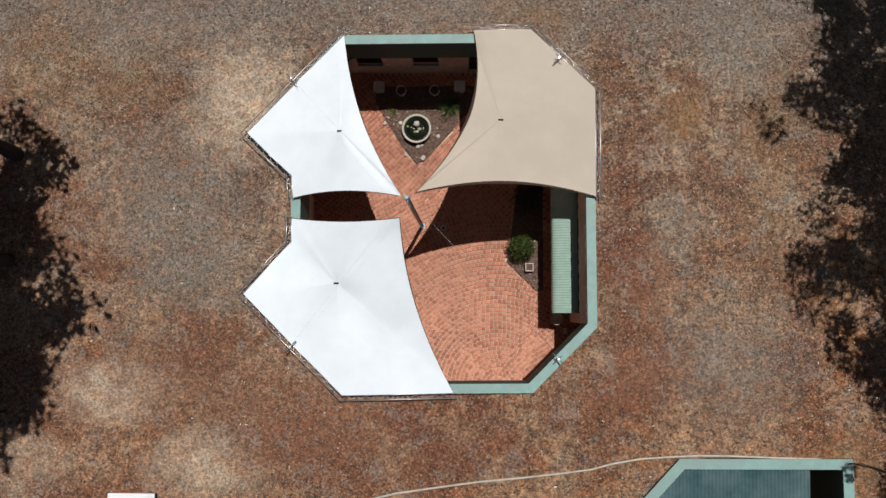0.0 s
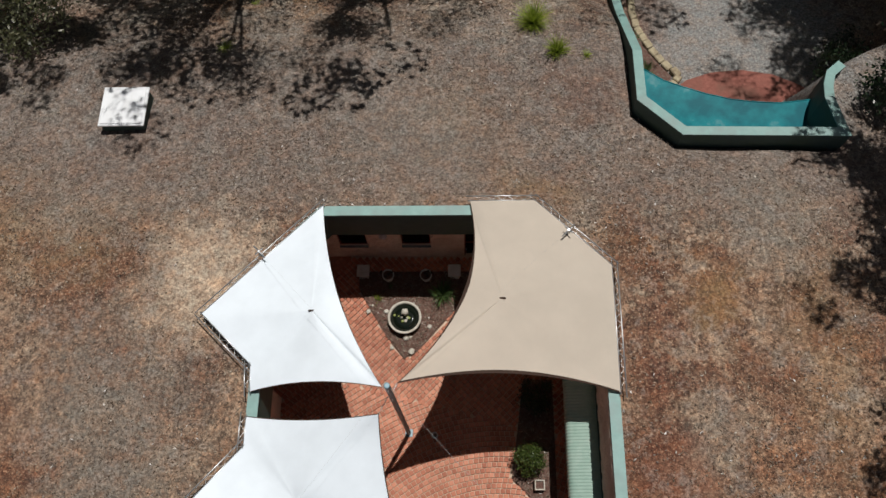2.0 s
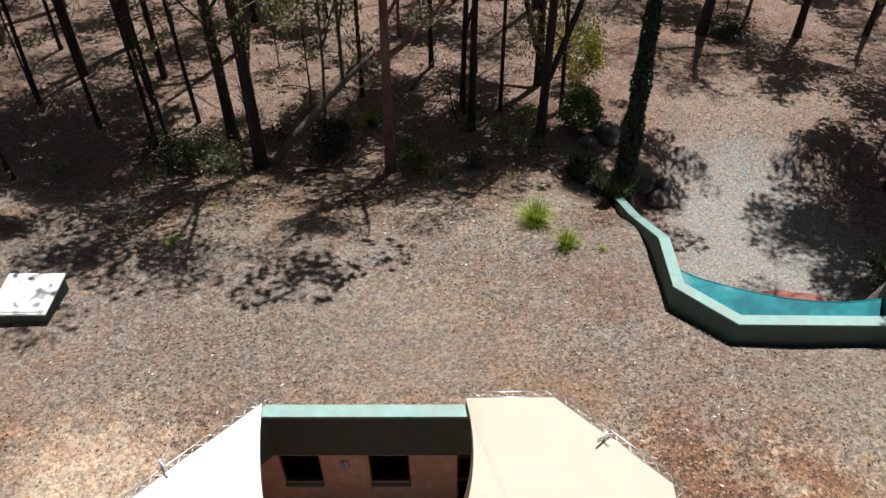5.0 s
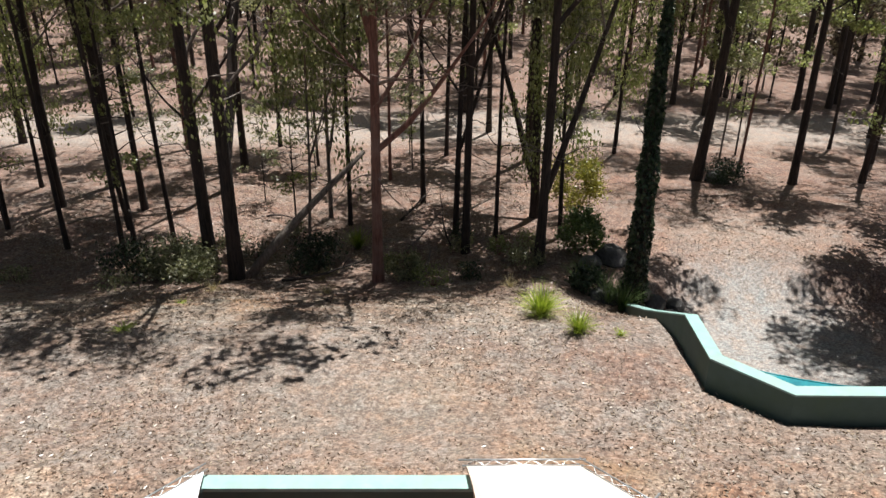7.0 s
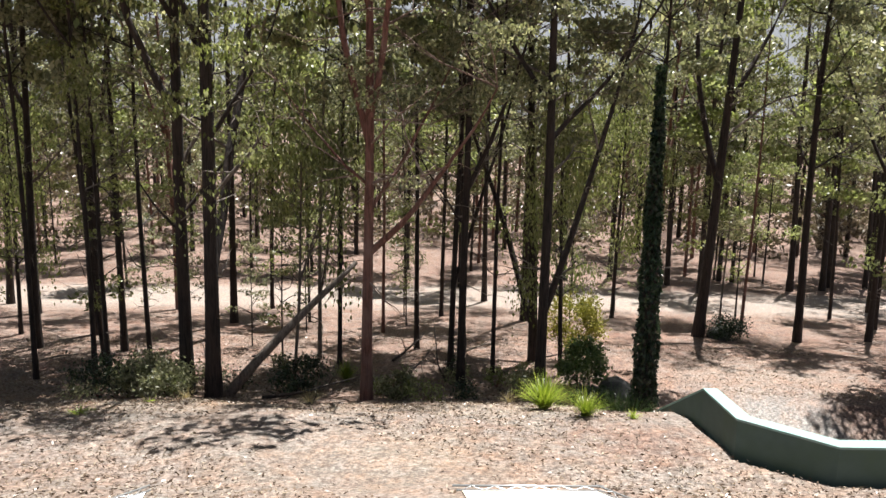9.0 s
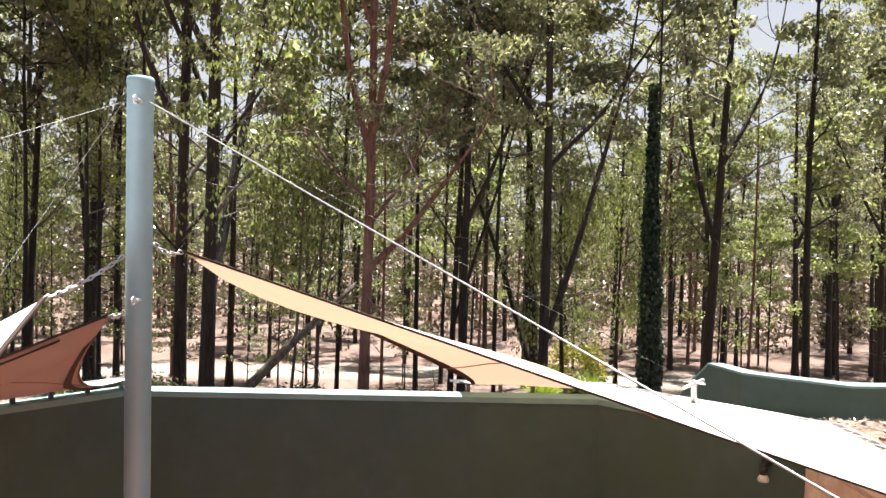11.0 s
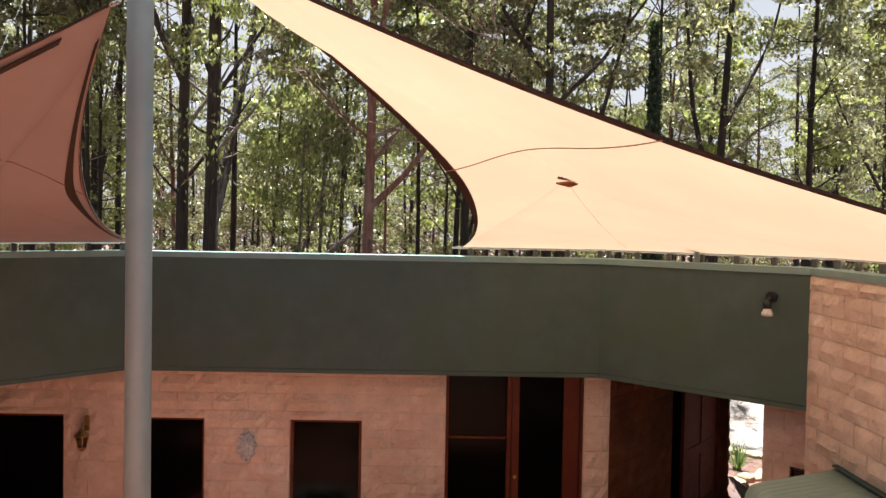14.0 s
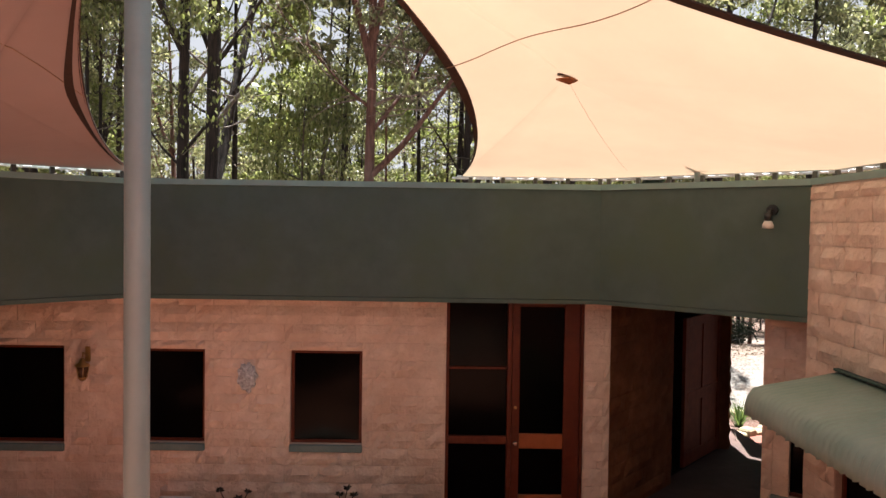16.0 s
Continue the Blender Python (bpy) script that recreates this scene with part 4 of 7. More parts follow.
for end, thick in (((2.60, -0.36, TOP + 0.36), 0.0028), ((2.50, 7.92, TOP + 0.3), 0.0006), ((-4.86, 7.40, TOP + 0.3), 0.0012), ((-4.76, 0.06, TOP + 0.3), 0.0012)):
    tagged(mesh_obj("guy_cable", tube_bm([(-1.48 + (0.06 if end[0] > 0 else -0.06), 3.72, 6.30), end], thick, 5), M_CABLE), "thin steel guy cable from the pole to the parapet", "cable", "guy cables")
for z_, nm in ((6.15, "eye_bolt"), (5.25, "eye_bolt")):
    bm = bmesh.new()
    add_tube(bm, [(0.02, -0.10, z_), (0.02, -0.05, z_)], 0.012, 6)
    ringp = [Vector((0.02, -0.115 + 0.018 * math.cos(q * math.tau / 8), z_ + 0.018 * math.sin(q * math.tau / 8))) for q in range(9)]
    add_tube(bm, ringp, 0.005, 5, False)
    part(nm, bm, M_STEEL, pole)

# ---- trees ----
def quads_obj(name, C, A, Ln, Wd, material, parent=None, seed=1):
    """Many small leaves: one rhombus each, by centre, axis, length and width."""
    r = np.random.RandomState(seed)
    A = A / np.linalg.norm(A, axis=1, keepdims=True)
    S = np.cross(A, r.normal(size=A.shape))
    S /= np.linalg.norm(S, axis=1, keepdims=True) + 1e-9
    Ln, Wd = Ln[:, None], Wd[:, None]
    V = np.stack([C - A * Ln / 2, C + S * Wd / 2 - A * Ln * 0.1, C + A * Ln / 2, C - S * Wd / 2 - A * Ln * 0.1], 1).reshape(-1, 3)
    n = len(C)
    me = bpy.data.meshes.new(name)
    me.vertices.add(4 * n)
    me.vertices.foreach_set("co", V.ravel())
    me.loops.add(4 * n)
    me.loops.foreach_set("vertex_index", np.arange(4 * n, dtype=np.int32))
    me.polygons.add(n)
    me.polygons.foreach_set("loop_start", (np.arange(n) * 4).astype(np.int32))
    me.materials.append(material)
    me.update()
    ob = new(name, me)
    if parent is not None:
        ob.parent = parent
    return ob


def bent(r, a, d, length, n, wob, rise=0.0):
    """A wandering line from a along d."""
    pts = [Vector(a)]
    d = Vector(d).normalized()
    for i in range(n):
        d = (d + Vector((r.gauss(0, wob), r.gauss(0, wob), r.gauss(0, wob) + rise))).normalized()
        pts.append(pts[-1] + d * (length / n))
    return pts


def leaf_clumps(nr, tips, weights, leaves, leaf, per, size, droop, broad=1.2):
    """Leaves gathered into tight clumps round some of the twig ends."""
    K = max(8, leaves // per)
    w = np.array(weights, float)
    T = np.array([tuple(t) for t in tips])
    cen = T[nr.choice(len(T), K, p=w / w.sum())] + nr.normal(size=(K, 3)) * np.array([1, 1, 0.6]) * size * 0.55
    rad = size * nr.uniform(0.55, 1.25, K)
    fill = nr.uniform(0.5, 1.5, K) * rad ** 2
    pick = nr.choice(K, leaves, p=fill / fill.sum())
    off = nr.normal(size=(leaves, 3))
    off *= (nr.uniform(0.25, 1.0, (leaves, 1)) ** 0.5) / np.linalg.norm(off, axis=1, keepdims=True)
    C = cen[pick] + off * rad[pick, None] * np.array([1.2, 1.2, 0.5])
    if droop > 0.7:
        C[:, 2] -= np.abs(nr.normal(size=leaves)) * size * 1.5
    A = nr.normal(size=(leaves, 3)) * (1 - droop) + np.array([0, 0, -1.0]) * droop * 1.4
    Ln = leaf * nr.uniform(0.6, 1.4, leaves)
    return C, A, Ln, Ln * nr.uniform(0.30, 0.5, leaves) * broad


def limb_set(r, bm, stems, h, lo, limbs, spread, far, tips, wts):
    """Limbs with side branches along the stems; their ends are kept for the leaves."""
    for k in range(limbs):
        pts, rr = stems[k % len(stems)]
        zt = lo + (h * 0.96 - lo) * ((k + 0.5) / limbs) ** 0.85
        j = min(range(len(pts)), key=lambda i: abs(pts[i].z - zt))
        a = pts[j]
        ang = k * 2.4 + r.uniform(-0.6, 0.6)
        up = r.uniform(0.25, 1.3)
        L = spread * r.uniform(0.45, 1.2) * (1.0 - 0.4 * (zt - lo) / max(h - lo, 0.1))
        lp = bent(r, a, (math.cos(ang), math.sin(ang), up), L, 6, 0.20, 0.03)
        r0 = max(0.016, rr * 0.40 * (1 - 0.5 * zt / h))
        add_tube(bm, lp, [r0 * (1 - 0.85 * i / 6) for i in range(7)], 3 if far else 5, False)
        tips += [lp[5], lp[6]]
        wts += [0.5, 1.3]
        for q in range(1 if far else 4):
            tp = bent(r, lp[2 + q], (math.cos(ang) + r.gauss(0, 0.9), math.sin(ang) + r.gauss(0, 0.9), r.uniform(-0.1, 0.9)), L * 0.42, 3, 0.25)
            add_tube(bm, tp, [r0 * 0.42, r0 * 0.3, r0 * 0.2, r0 * 0.1], 3 if far else 4, False)
            tips.append(tp[3])
            wts.append(1.1)


def dead_twigs(r, bm, stems, h, count, z_from=0.25):
    """Bare grey twigs below and inside the crown."""
    for k in range(count):
        pts, rr = stems[k % len(stems)]
        a = pts[r.randrange(max(1, int(len(pts) * z_from)), len(pts) - 1)]
        ang = r.uniform(0, math.tau)
        L = r.uniform(0.8, 2.6) * min(1.0, h / 14)
        lp = bent(r, a, (math.cos(ang), math.sin(ang), r.uniform(-0.2, 0.8)), L, 5, 0.28)
        add_tube(bm, lp, [0.027, 0.021, 0.016, 0.012, 0.008, 0.004], 3, False)
        add_tube(bm, bent(r, lp[2], (r.gauss(0, 1), r.gauss(0, 1), r.uniform(-0.3, 0.8)), L * 0.5, 3, 0.3), [0.011, 0.008, 0.006, 0.003], 3, False)


def tree_parts(seed, h, rad, crown_from, limbs, leaves, leaf, spread, lean=(0, 0), droop=0.35, fork=0, bark=None, leafm=None, clump=0.5, per=70, far=False, bare=14, top=0):
    """A tree kind to copy: trunk, limbs and a crown of leaf clumps under an Empty."""
    r = random.Random(seed)
    nr = np.random.RandomState(seed)
    bm = bmesh.new()
    main = bent(r, (0, 0, -0.3), (lean[0], lean[1], 1), h, 14, 0.012, 0.05)
    stems = [(main, rad)]
    for q in range(fork):
        a = main[6 + 2 * q]
        stems.append((bent(r, a, (r.choice((-1, 1)) * r.uniform(0.2, 0.45), r.uniform(-0.3, 0.3), 1), h * 0.5, 8, 0.06, 0.09), rad * 0.6))
    tips, wts = [], []
    lo = crown_from * h
    for pts, rr in stems:
        n = len(pts)
        radii = [rr * (1.25 if (i == 0 and pts is main) else 1.0) * (1 - 0.84 * (i / (n - 1)) ** 1.1) for i in range(n)]
        add_tube(bm, pts, radii, 6 if far else 10, False)
        tips.append(pts[-1])
        wts.append(1.2)
    limb_set(r, bm, stems, h, lo, limbs, spread, far, tips, wts)
    dead_twigs(r, bm, stems, h, 0 if far else bare)
    bmesh.ops.recalc_face_normals(bm, faces=bm.faces[:])
    tree = new("eucalypt_tree")
    part("trunk", bm, bark or M_BARK, tree)
    sets = [leaf_clumps(nr, tips, wts, leaves, leaf, per, clump, droop, 1.35 if far else 1.25)]
    high = [(t, w) for t, w in zip(tips, wts) if t.z > h * 0.66]
    if top:
        sets.append(leaf_clumps(nr, [t for t, w in high], [w for t, w in high], top, 0.34, 55, 0.75, droop, 1.4))
    C, A, Ln, Wd = (np.concatenate(q) for q in zip(*sets))
    quads_obj("crown", C, A, Ln, Wd, leafm or M_LEAF, tree, seed)
    return tree


LBL = {"dark": ("dark ironbark tree with a sparse grey-green crown", "tree", "bush trees"),
       "red": ("red-barked gum tree with a spreading green crown", "tree", "bush trees"),
       "grey": ("slender pale-barked gum tree with a thin crown", "tree", "bush trees"),
       "sap": ("young gum sapling with small hanging leaves", "sapling", "bush saplings"),
       "far": ("distant tall gum tree in the bush", "tree", "distant bush trees")}


def tag_tree(t, kind):
    tagged(t, *LBL[kind])
    return t


def stem_line(r, a, d, length, n, wob):
    """A nearly straight stem from a along d with a slow, slight sway."""
    a, d = Vector(a), Vector(d).normalized()
    p1, p2 = r.uniform(0, 6.28), r.uniform(0, 6.28)
    out = []
    for i in range(n + 1):
        u = i / n
        k = wob * min(1.0, u * 3)
        out.append(a + d * (length * u) + Vector((math.sin(u * 5 + p1) * k, math.sin(u * 4 + p2) * k, 0)))
    return out


def bush_tree(seed, x, y, rad, lean, h, kind, lo, limbs, leaves, spread, forks=(), leafm=None, droop=0.35, bare=12, clump=0.46, leaf=0.125, top=450):
    """One tree of the bush edge: a straight trunk, its own forks (height, sideways, depth, length, thickness), limbs and crown."""
    r = random.Random(seed)
    nr = np.random.RandomState(seed)
    bark_m, limb_m = {"dark": (M_BARK, M_LIMB), "red": (M_BARK_RED, M_LIMB_RED), "grey": (M_BARK_GREY, M_BARK_GREY)}[kind]
    tree = new("eucalypt_tree")
    tree.location = (x, y, gz(x, y) - 0.05)
    n = 16
    main = stem_line(r, (0, 0, -0.3), (lean, 0.004, 1), h, n, 0.05)
    bm = bmesh.new()
    radii = [rad * (1.35 if i == 0 else 1.08 if i == 1 else 1.0) * (1 - 0.80 * (i / n) ** 1.15) for i in range(n + 1)]
    add_tube(bm, main, radii, 12, False)
    stems = [(main, rad)]
    tips, wts = [main[-1]], [1.2]
    for fz, dx, dy, fl, fr in forks:
        j = min(range(n), key=lambda i: abs(main[i].z - fz))
        u = (fz - main[j].z) / (main[j + 1].z - main[j].z)
        a = main[j].lerp(main[j + 1], u)
        pts = [a]
        d = Vector((dx * 1.5, dy * 1.5, 1)).normalized()
        goal = Vector((dx * 0.75, dy * 0.75, 1)).normalized()
        for i in range(9):
            d = (d * 0.8 + goal * 0.2 + Vector((r.gauss(0, 0.05), r.gauss(0, 0.05), r.gauss(0, 0.03)))).normalized()
            pts.append(pts[-1] + d * fl / 9)
        add_tube(bm, pts, [rad * fr * (1 - 0.8 * i / 9) for i in range(10)], 9, False)
        stems.append((pts, rad * fr))
        tips.append(pts[-1])
        wts.append(1.2)
    bmesh.ops.recalc_face_normals(bm, faces=bm.faces[:])
    part("trunk", bm, bark_m, tree)
    bm = bmesh.new()
    limb_set(r, bm, stems, h, lo, limbs, spread, False, tips, wts)
    dead_twigs(r, bm, stems, h, bare, 0.12)
    bmesh.ops.recalc_face_normals(bm, faces=bm.faces[:])
    tw = part("branchwork", bm, limb_m, tree, "pale bare limbs and twigs")
    tw["kind"] = "stuff"
    sets = [leaf_clumps(nr, tips, wts, leaves, leaf, 125, clump * 1.15, droop)]
    high = [(t, w) for t, w in zip(tips, wts) if t.z > 11.5]
    if top and len(high) > 4:
        sets.append(leaf_clumps(nr, [t for t, w in high], [w for t, w in high], top, 0.27, 48, 0.62, droop, 1.4))
    C, A, Ln, Wd = (np.concatenate(q) for q in zip(*sets))
    quads_obj("crown", C, A, Ln, Wd, leafm or M_LEAF, tree, seed)
    return tag_tree(tree, kind)


# trees of the bush edge: place, trunk radius, lean, height, bark, start of the crown, limbs, leaves, reach
bush_tree(101, -6.95, 20.75, 0.185, 0.012, 21, "dark", 5.6, 22, 8200, 3.4, [(7.6, -0.42, -0.1, 8.0, 0.62), (4.6, -0.9, 0.25, 2.6, 0.22), (5.0, 0.7, 0.1, 3.6, 0.32), (10.0, -0.2, -0.8, 5.5, 0.42), (12.0, 0.1, -1.0, 6.0, 0.36), (13.0, -0.5, -0.9, 5.5, 0.34)], M_LEAF_L, 0.6, 16, top=2600)
bush_tree(102, -5.98, 19.85, 0.20, 0.016, 22, "dark", 5.2, 24, 9000, 3.4, [(3.4, 0.055, 0.25, 15, 0.72), (6.8, 0.6, 0.1, 4.6, 0.32), (9.0, -0.3, 0.1, 7, 0.5), (10.2, 0.2, -0.8, 5.5, 0.42), (11.6, 0.3, -0.95, 6.4, 0.38), (12.4, -0.3, -0.9, 6.0, 0.36)], M_LEAF_L, 0.75, 14, top=3000)
bush_tree(103, -1.93, 19.5, 0.145, 0.010, 19, "red", 4.8, 34, 9000, 4.4, [(3.9, 0.85, -0.1, 5.2, 0.62), (6.6, -0.22, 0.1, 8, 0.7), (7.2, 0.25, -0.2, 8, 0.62), (5.6, -0.8, 0.3, 3.6, 0.3), (5.0, 0.55, 0.5, 5.5, 0.4), (9.8, -0.3, -0.7, 5.0, 0.42), (11.4, -0.35, -0.6, 5.0, 0.36)], M_LEAF, 0.45, 46, top=1500)
bush_tree(104, -0.84, 28.0, 0.095, -0.012, 17, "dark", 6.0, 16, 5200, 2.4, (), None, 0.4, 12)
bush_tree(105, 0.62, 22.9, 0.125, 0.006, 20, "dark", 5.4, 24, 7600, 3.6, [(6.0, 0.3, 0.1, 7, 0.6), (5.0, -0.6, -0.2, 3.5, 0.3)], None, 0.4, 26)
bush_tree(106, 0.33, 24.7, 0.10, 0.028, 18, "dark", 6.0, 18, 5200, 2.8, [(3.0, 0.16, 0.1, 10, 0.7)], None, 0.4, 16)
bush_tree(107, 3.28, 26.5, 0.16, -0.035, 20, "dark", 6.4, 20, 6000, 3.4, [(1.3, -0.30, 0.2, 9, 0.85)], None, 0.4, 12)
bush_tree(108, 2.82, 21.5, 0.15, 0.004, 21, "dark", 5.6, 26, 8600, 4.2, [(2.3, 0.22, 0.1, 11, 0.72), (7.2, 0.65, 0.2, 7, 0.5), (8.2, -0.55, 0.1, 6, 0.5)], None, 0.4, 22)
bush_tree(109, 10.72, 31.4, 0.22, 0.055, 22, "dark", 7.0, 24, 8000, 4.2, [(6.4, -0.14, 0.2, 12, 0.62), (9.5, 0.5, 0.1, 8, 0.5)], None, 0.4, 14)
bush_tree(110, 13.5, 33.8, 0.075, 0.015, 15, "red", 5.6, 14, 3600, 2.2, (), M_LEAF_L, 0.4, 8)
bush_tree(111, 12.9, 34.8, 0.05, 0.01, 9, "grey", 3.0, 12, 2000, 1.4, (), M_LEAF, 0.4, 10)
bush_tree(112, 18.0, 31.6, 0.13, 0.0, 19, "dark", 5.6, 20, 6000, 3.2, [(7.0, -0.3, 0.2, 7, 0.6)], None, 0.4, 12)
bush_tree(113, 20.5, 35.5, 0.10, -0.01, 17, "dark", 6.0, 16, 4200, 2.6, (), None, 0.4, 10)
bush_tree(114, 22.2, 48.0, 0.20, -0.02, 22, "dark", 7.0, 20, 4800, 3.6, [(8.0, 0.3, 0, 8, 0.6)], None, 0.4, 8, 0.55, 0.16)
bush_tree(115, 25.6, 49.8, 0.20, -0.03, 22, "dark", 7.0, 20, 4800, 3.6, [(9.0, -0.3, 0, 8, 0.6)], None, 0.4, 8, 0.55, 0.16)
bush_tree(116, -14.5, 27.4, 0.15, 0.030, 20, "dark", 5.6, 22, 6400, 3.4, [(8.5, -0.4, 0.1, 7, 0.6)], None, 0.4, 14)
bush_tree(117, -9.86, 21.6, 0.078, 0.006, 16, "dark", 5.4, 16, 4400, 2.4, [(9.5, -0.2, -0.8, 5.0, 0.5), (11.0, 0.2, -0.9, 5.0, 0.45)], None, 0.4, 16, top=1500)
bush_tree(118, -9.82, 22.5, 0.072, -0.010, 15, "dark", 5.6, 14, 3800, 2.2, (), M_LEAF_L, 0.4, 14)
bush_tree(119, -13.6, 30.3, 0.21, 0.012, 22, "dark", 5.4, 24, 7200, 3.8, [(6.5, 0.2, 0.1, 9, 0.6)], None, 0.4, 18)
bush_tree(120, -11.3, 27.2, 0.12, 0.008, 19, "dark", 5.8, 18, 5200, 2.8, (), None, 0.4, 16)
bush_tree(121, -21.1, 37.6, 0.17, 0.045, 20, "dark", 6.0, 20, 5000, 3.4, (), None, 0.4, 10, 0.5, 0.15)
bush_tree(122, -4.2, 26.4, 0.075, 0.03, 14, "grey", 4.4, 14, 3400, 2.0, [(2.4, 0.2, 0.1, 6, 0.7)], M_LEAF, 0.5, 16)
bush_tree(123, -4.4, 22.6, 0.055, 0.06, 9.0, "grey", 3.6, 16, 4200, 2.0, [(3.2, 0.3, -0.1, 4.2, 0.7)], M_LEAF_L, 0.85, 12, 0.42, 0.13)
bush_tree(124, -2.3, 31.1, 0.07, 0.0, 15, "red", 5.0, 14, 3200, 2.0, (), None, 0.4, 10)
bush_tree(125, 3.9, 34.6, 0.19, -0.01, 21, "dark", 6.4, 20, 5200, 3.6, (), None, 0.4, 10, 0.5, 0.15)
bush_tree(126, 2.4, 40.3, 0.14, 0.0, 19, "dark", 6.4, 18, 4000, 3.0, (), None, 0.4, 8, 0.55, 0.16)
bush_tree(127, -8.9, 33.0, 0.16, 0.01, 20, "dark", 6.0, 18, 4600, 3.2, (), None, 0.4, 10, 0.5, 0.15)

VAR = {
    "dark": [tree_parts(11, 21, 0.21, 0.40, 26, 8200, 0.15, 4.0, fork=1), tree_parts(12, 19, 0.20, 0.36, 26, 8200, 0.15, 3.6, (-0.01, 0.01), fork=2),
             tree_parts(13, 22, 0.22, 0.40, 26, 8200, 0.15, 4.4, (0.02, 0.0), fork=2), tree_parts(14, 17, 0.15, 0.40, 22, 6400, 0.145, 3.0, (0.01, 0.01))],
    "droop": [tree_parts(41, 12, 0.10, 0.24, 20, 6000, 0.145, 2.6, (0.02, -0.02), droop=0.85, leafm=M_LEAF_L)],
    "dense": [tree_parts(71, 19, 0.19, 0.50, 40, 17000, 0.30, 3.2, (0.05, 0.05), clump=0.62, per=60)],
    "shade": [tree_parts(73, 19, 0.085, 0.50, 30, 10500, 0.24, 4.0, (0.05, 0.05), clump=0.56, per=90)],
    "sap": [tree_parts(51, 5.5, 0.035, 0.18, 16, 1300, 0.12, 1.2, leafm=M_LEAF, clump=0.26, per=30), tree_parts(52, 7.5, 0.05, 0.2, 18, 1600, 0.13, 1.5, leafm=M_LEAF_L, clump=0.3, per=35)],
    "mid": [tree_parts(61, 22, 0.18, 0.30, 22, 2600, 0.20, 3.6, clump=0.6, per=40, far=True, top=800), tree_parts(62, 19, 0.13, 0.26, 22, 2400, 0.20, 3.2, (0.015, 0), clump=0.6, per=40, bark=M_BARK_RED, fork=1, far=True, top=800),
            tree_parts(63, 24, 0.20, 0.34, 22, 2600, 0.21, 3.8, (-0.01, 0), clump=0.64, per=40, fork=1, far=True, top=800), tree_parts(64, 14, 0.09, 0.22, 20, 2400, 0.19, 2.4, clump=0.6, per=40, leafm=M_LEAF_L, far=True, top=800)],
    "far": [tree_parts(65, 22, 0.20, 0.26, 22, 1100, 0.36, 3.8, clump=0.8, per=22, far=True), tree_parts(66, 19, 0.16, 0.22, 22, 1100, 0.36, 3.4, (0.02, 0), clump=0.8, per=22, bark=M_BARK_RED, fork=1, far=True),
            tree_parts(67, 24, 0.22, 0.26, 22, 1200, 0.38, 4.0, (-0.01, 0), clump=0.8, per=22, fork=1, far=True), tree_parts(68, 13, 0.10, 0.12, 22, 1100, 0.34, 2.8, clump=0.75, per=22, leafm=M_LEAF_DULL_HAZE, far=True)],
}
USED = set()


def plant(kind, i, x, y, s=1.0, turn=0.0, tag="dark"):
    src = VAR[kind][i % len(VAR[kind])]
    m = pose(x, y, gz(x, y) - 0.05, 0, 0, turn)
    if src.name in USED:
        t = copy_thing(src, m)
    else:
        USED.add(src.name)
        t = src
        t.matrix_basis = m
    t.scale = (s, s, s)
    return tag_tree(t, tag)


# trees beside and behind: some known only by shade, some added to shade ground
EDGE = [
    ("droop", 0, 3.9, 24.4, 0.85, 210), ("droop", 0, 8.2, 36.0, 1.0, 100), ("droop", 0, -16.5, 30.0, 0.9, 40), ("dark", 1, 23.6, 41.4, 1.0, 300), ("dark", 3, 13.66, 60.6, 1.0, 20),
    ("dark", 0, -21.5, 27.5, 1.0, 330), ("dark", 3, -16.8, 23.5, 1.0, 100), ("dark", 2, -18.5, 35.0, 1.0, 15), ("shade", 0, -9.0, 23.6, 0.95, 225), ("shade", 0, 1.7, 24.4, 0.9, 215),
    ("dense", 0, -12.8, 5.4, 1.0, 0), ("dense", 0, -12.9, 2.4, 0.95, 330), ("dense", 0, -13.5, 3.9, 1.0, 200), ("dense", 0, -15.6, 4.0, 1.0, 130), ("dense", 0, -15.9, 7.8, 0.9, 0), ("shade", 0, -13.2, 18.9, 1.0, 180), ("dark", 0, -15.5, 21.0, 1.0, 310),
    ("shade", 0, 12.8, 9.4, 0.74, 40), ("shade", 0, 12.7, 5.9, 0.70, 160), ("shade", 0, 12.9, 12.6, 0.7, 100), ("shade", 0, 13.3, 2.6, 0.7, 250), ("shade", 0, 13.6, -0.8, 0.66, 330), ("shade", 0, 13.9, 7.6, 0.7, 200), ("shade", 0, 14.6, 6.6, 0.6, 10), ("shade", 0, 14.8, 3.0, 0.6, 70),
    ("dark", 2, 14.4, 20.6, 0.9, 60), ("shade", 0, 6.62, 25.0, 0.95, 215), ("shade", 0, 15.5, 23.4, 1.0, 135), ("shade", 0, 14.9, 18.8, 0.8, 135), ("shade", 0, 15.2, 21.4, 0.8, 120), ("shade", 0, 14.9, 16.4, 0.66, 20), ("dark", 0, 17.3, 22.5, 1.0, 20),
    # extra trees put in the bush for the shade they cast
    ("shade", 0, -12.4, 23.2, 1.0, 55), ("shade", 0, -15.3, 25.0, 1.0, 300), ("shade", 0, -3.4, 25.6, 0.95, 240), ("shade", 0, -11.0, 25.0, 1.0, 150), ("shade", 0, 0.9, 27.4, 1.0, 60), ("shade", 0, -18.5, 24.6, 1.0, 10),
]
for kind, i, x, y, s, turn in EDGE:
    plant(kind, i, x, y, s, turn, "grey" if kind == "droop" else "dark")

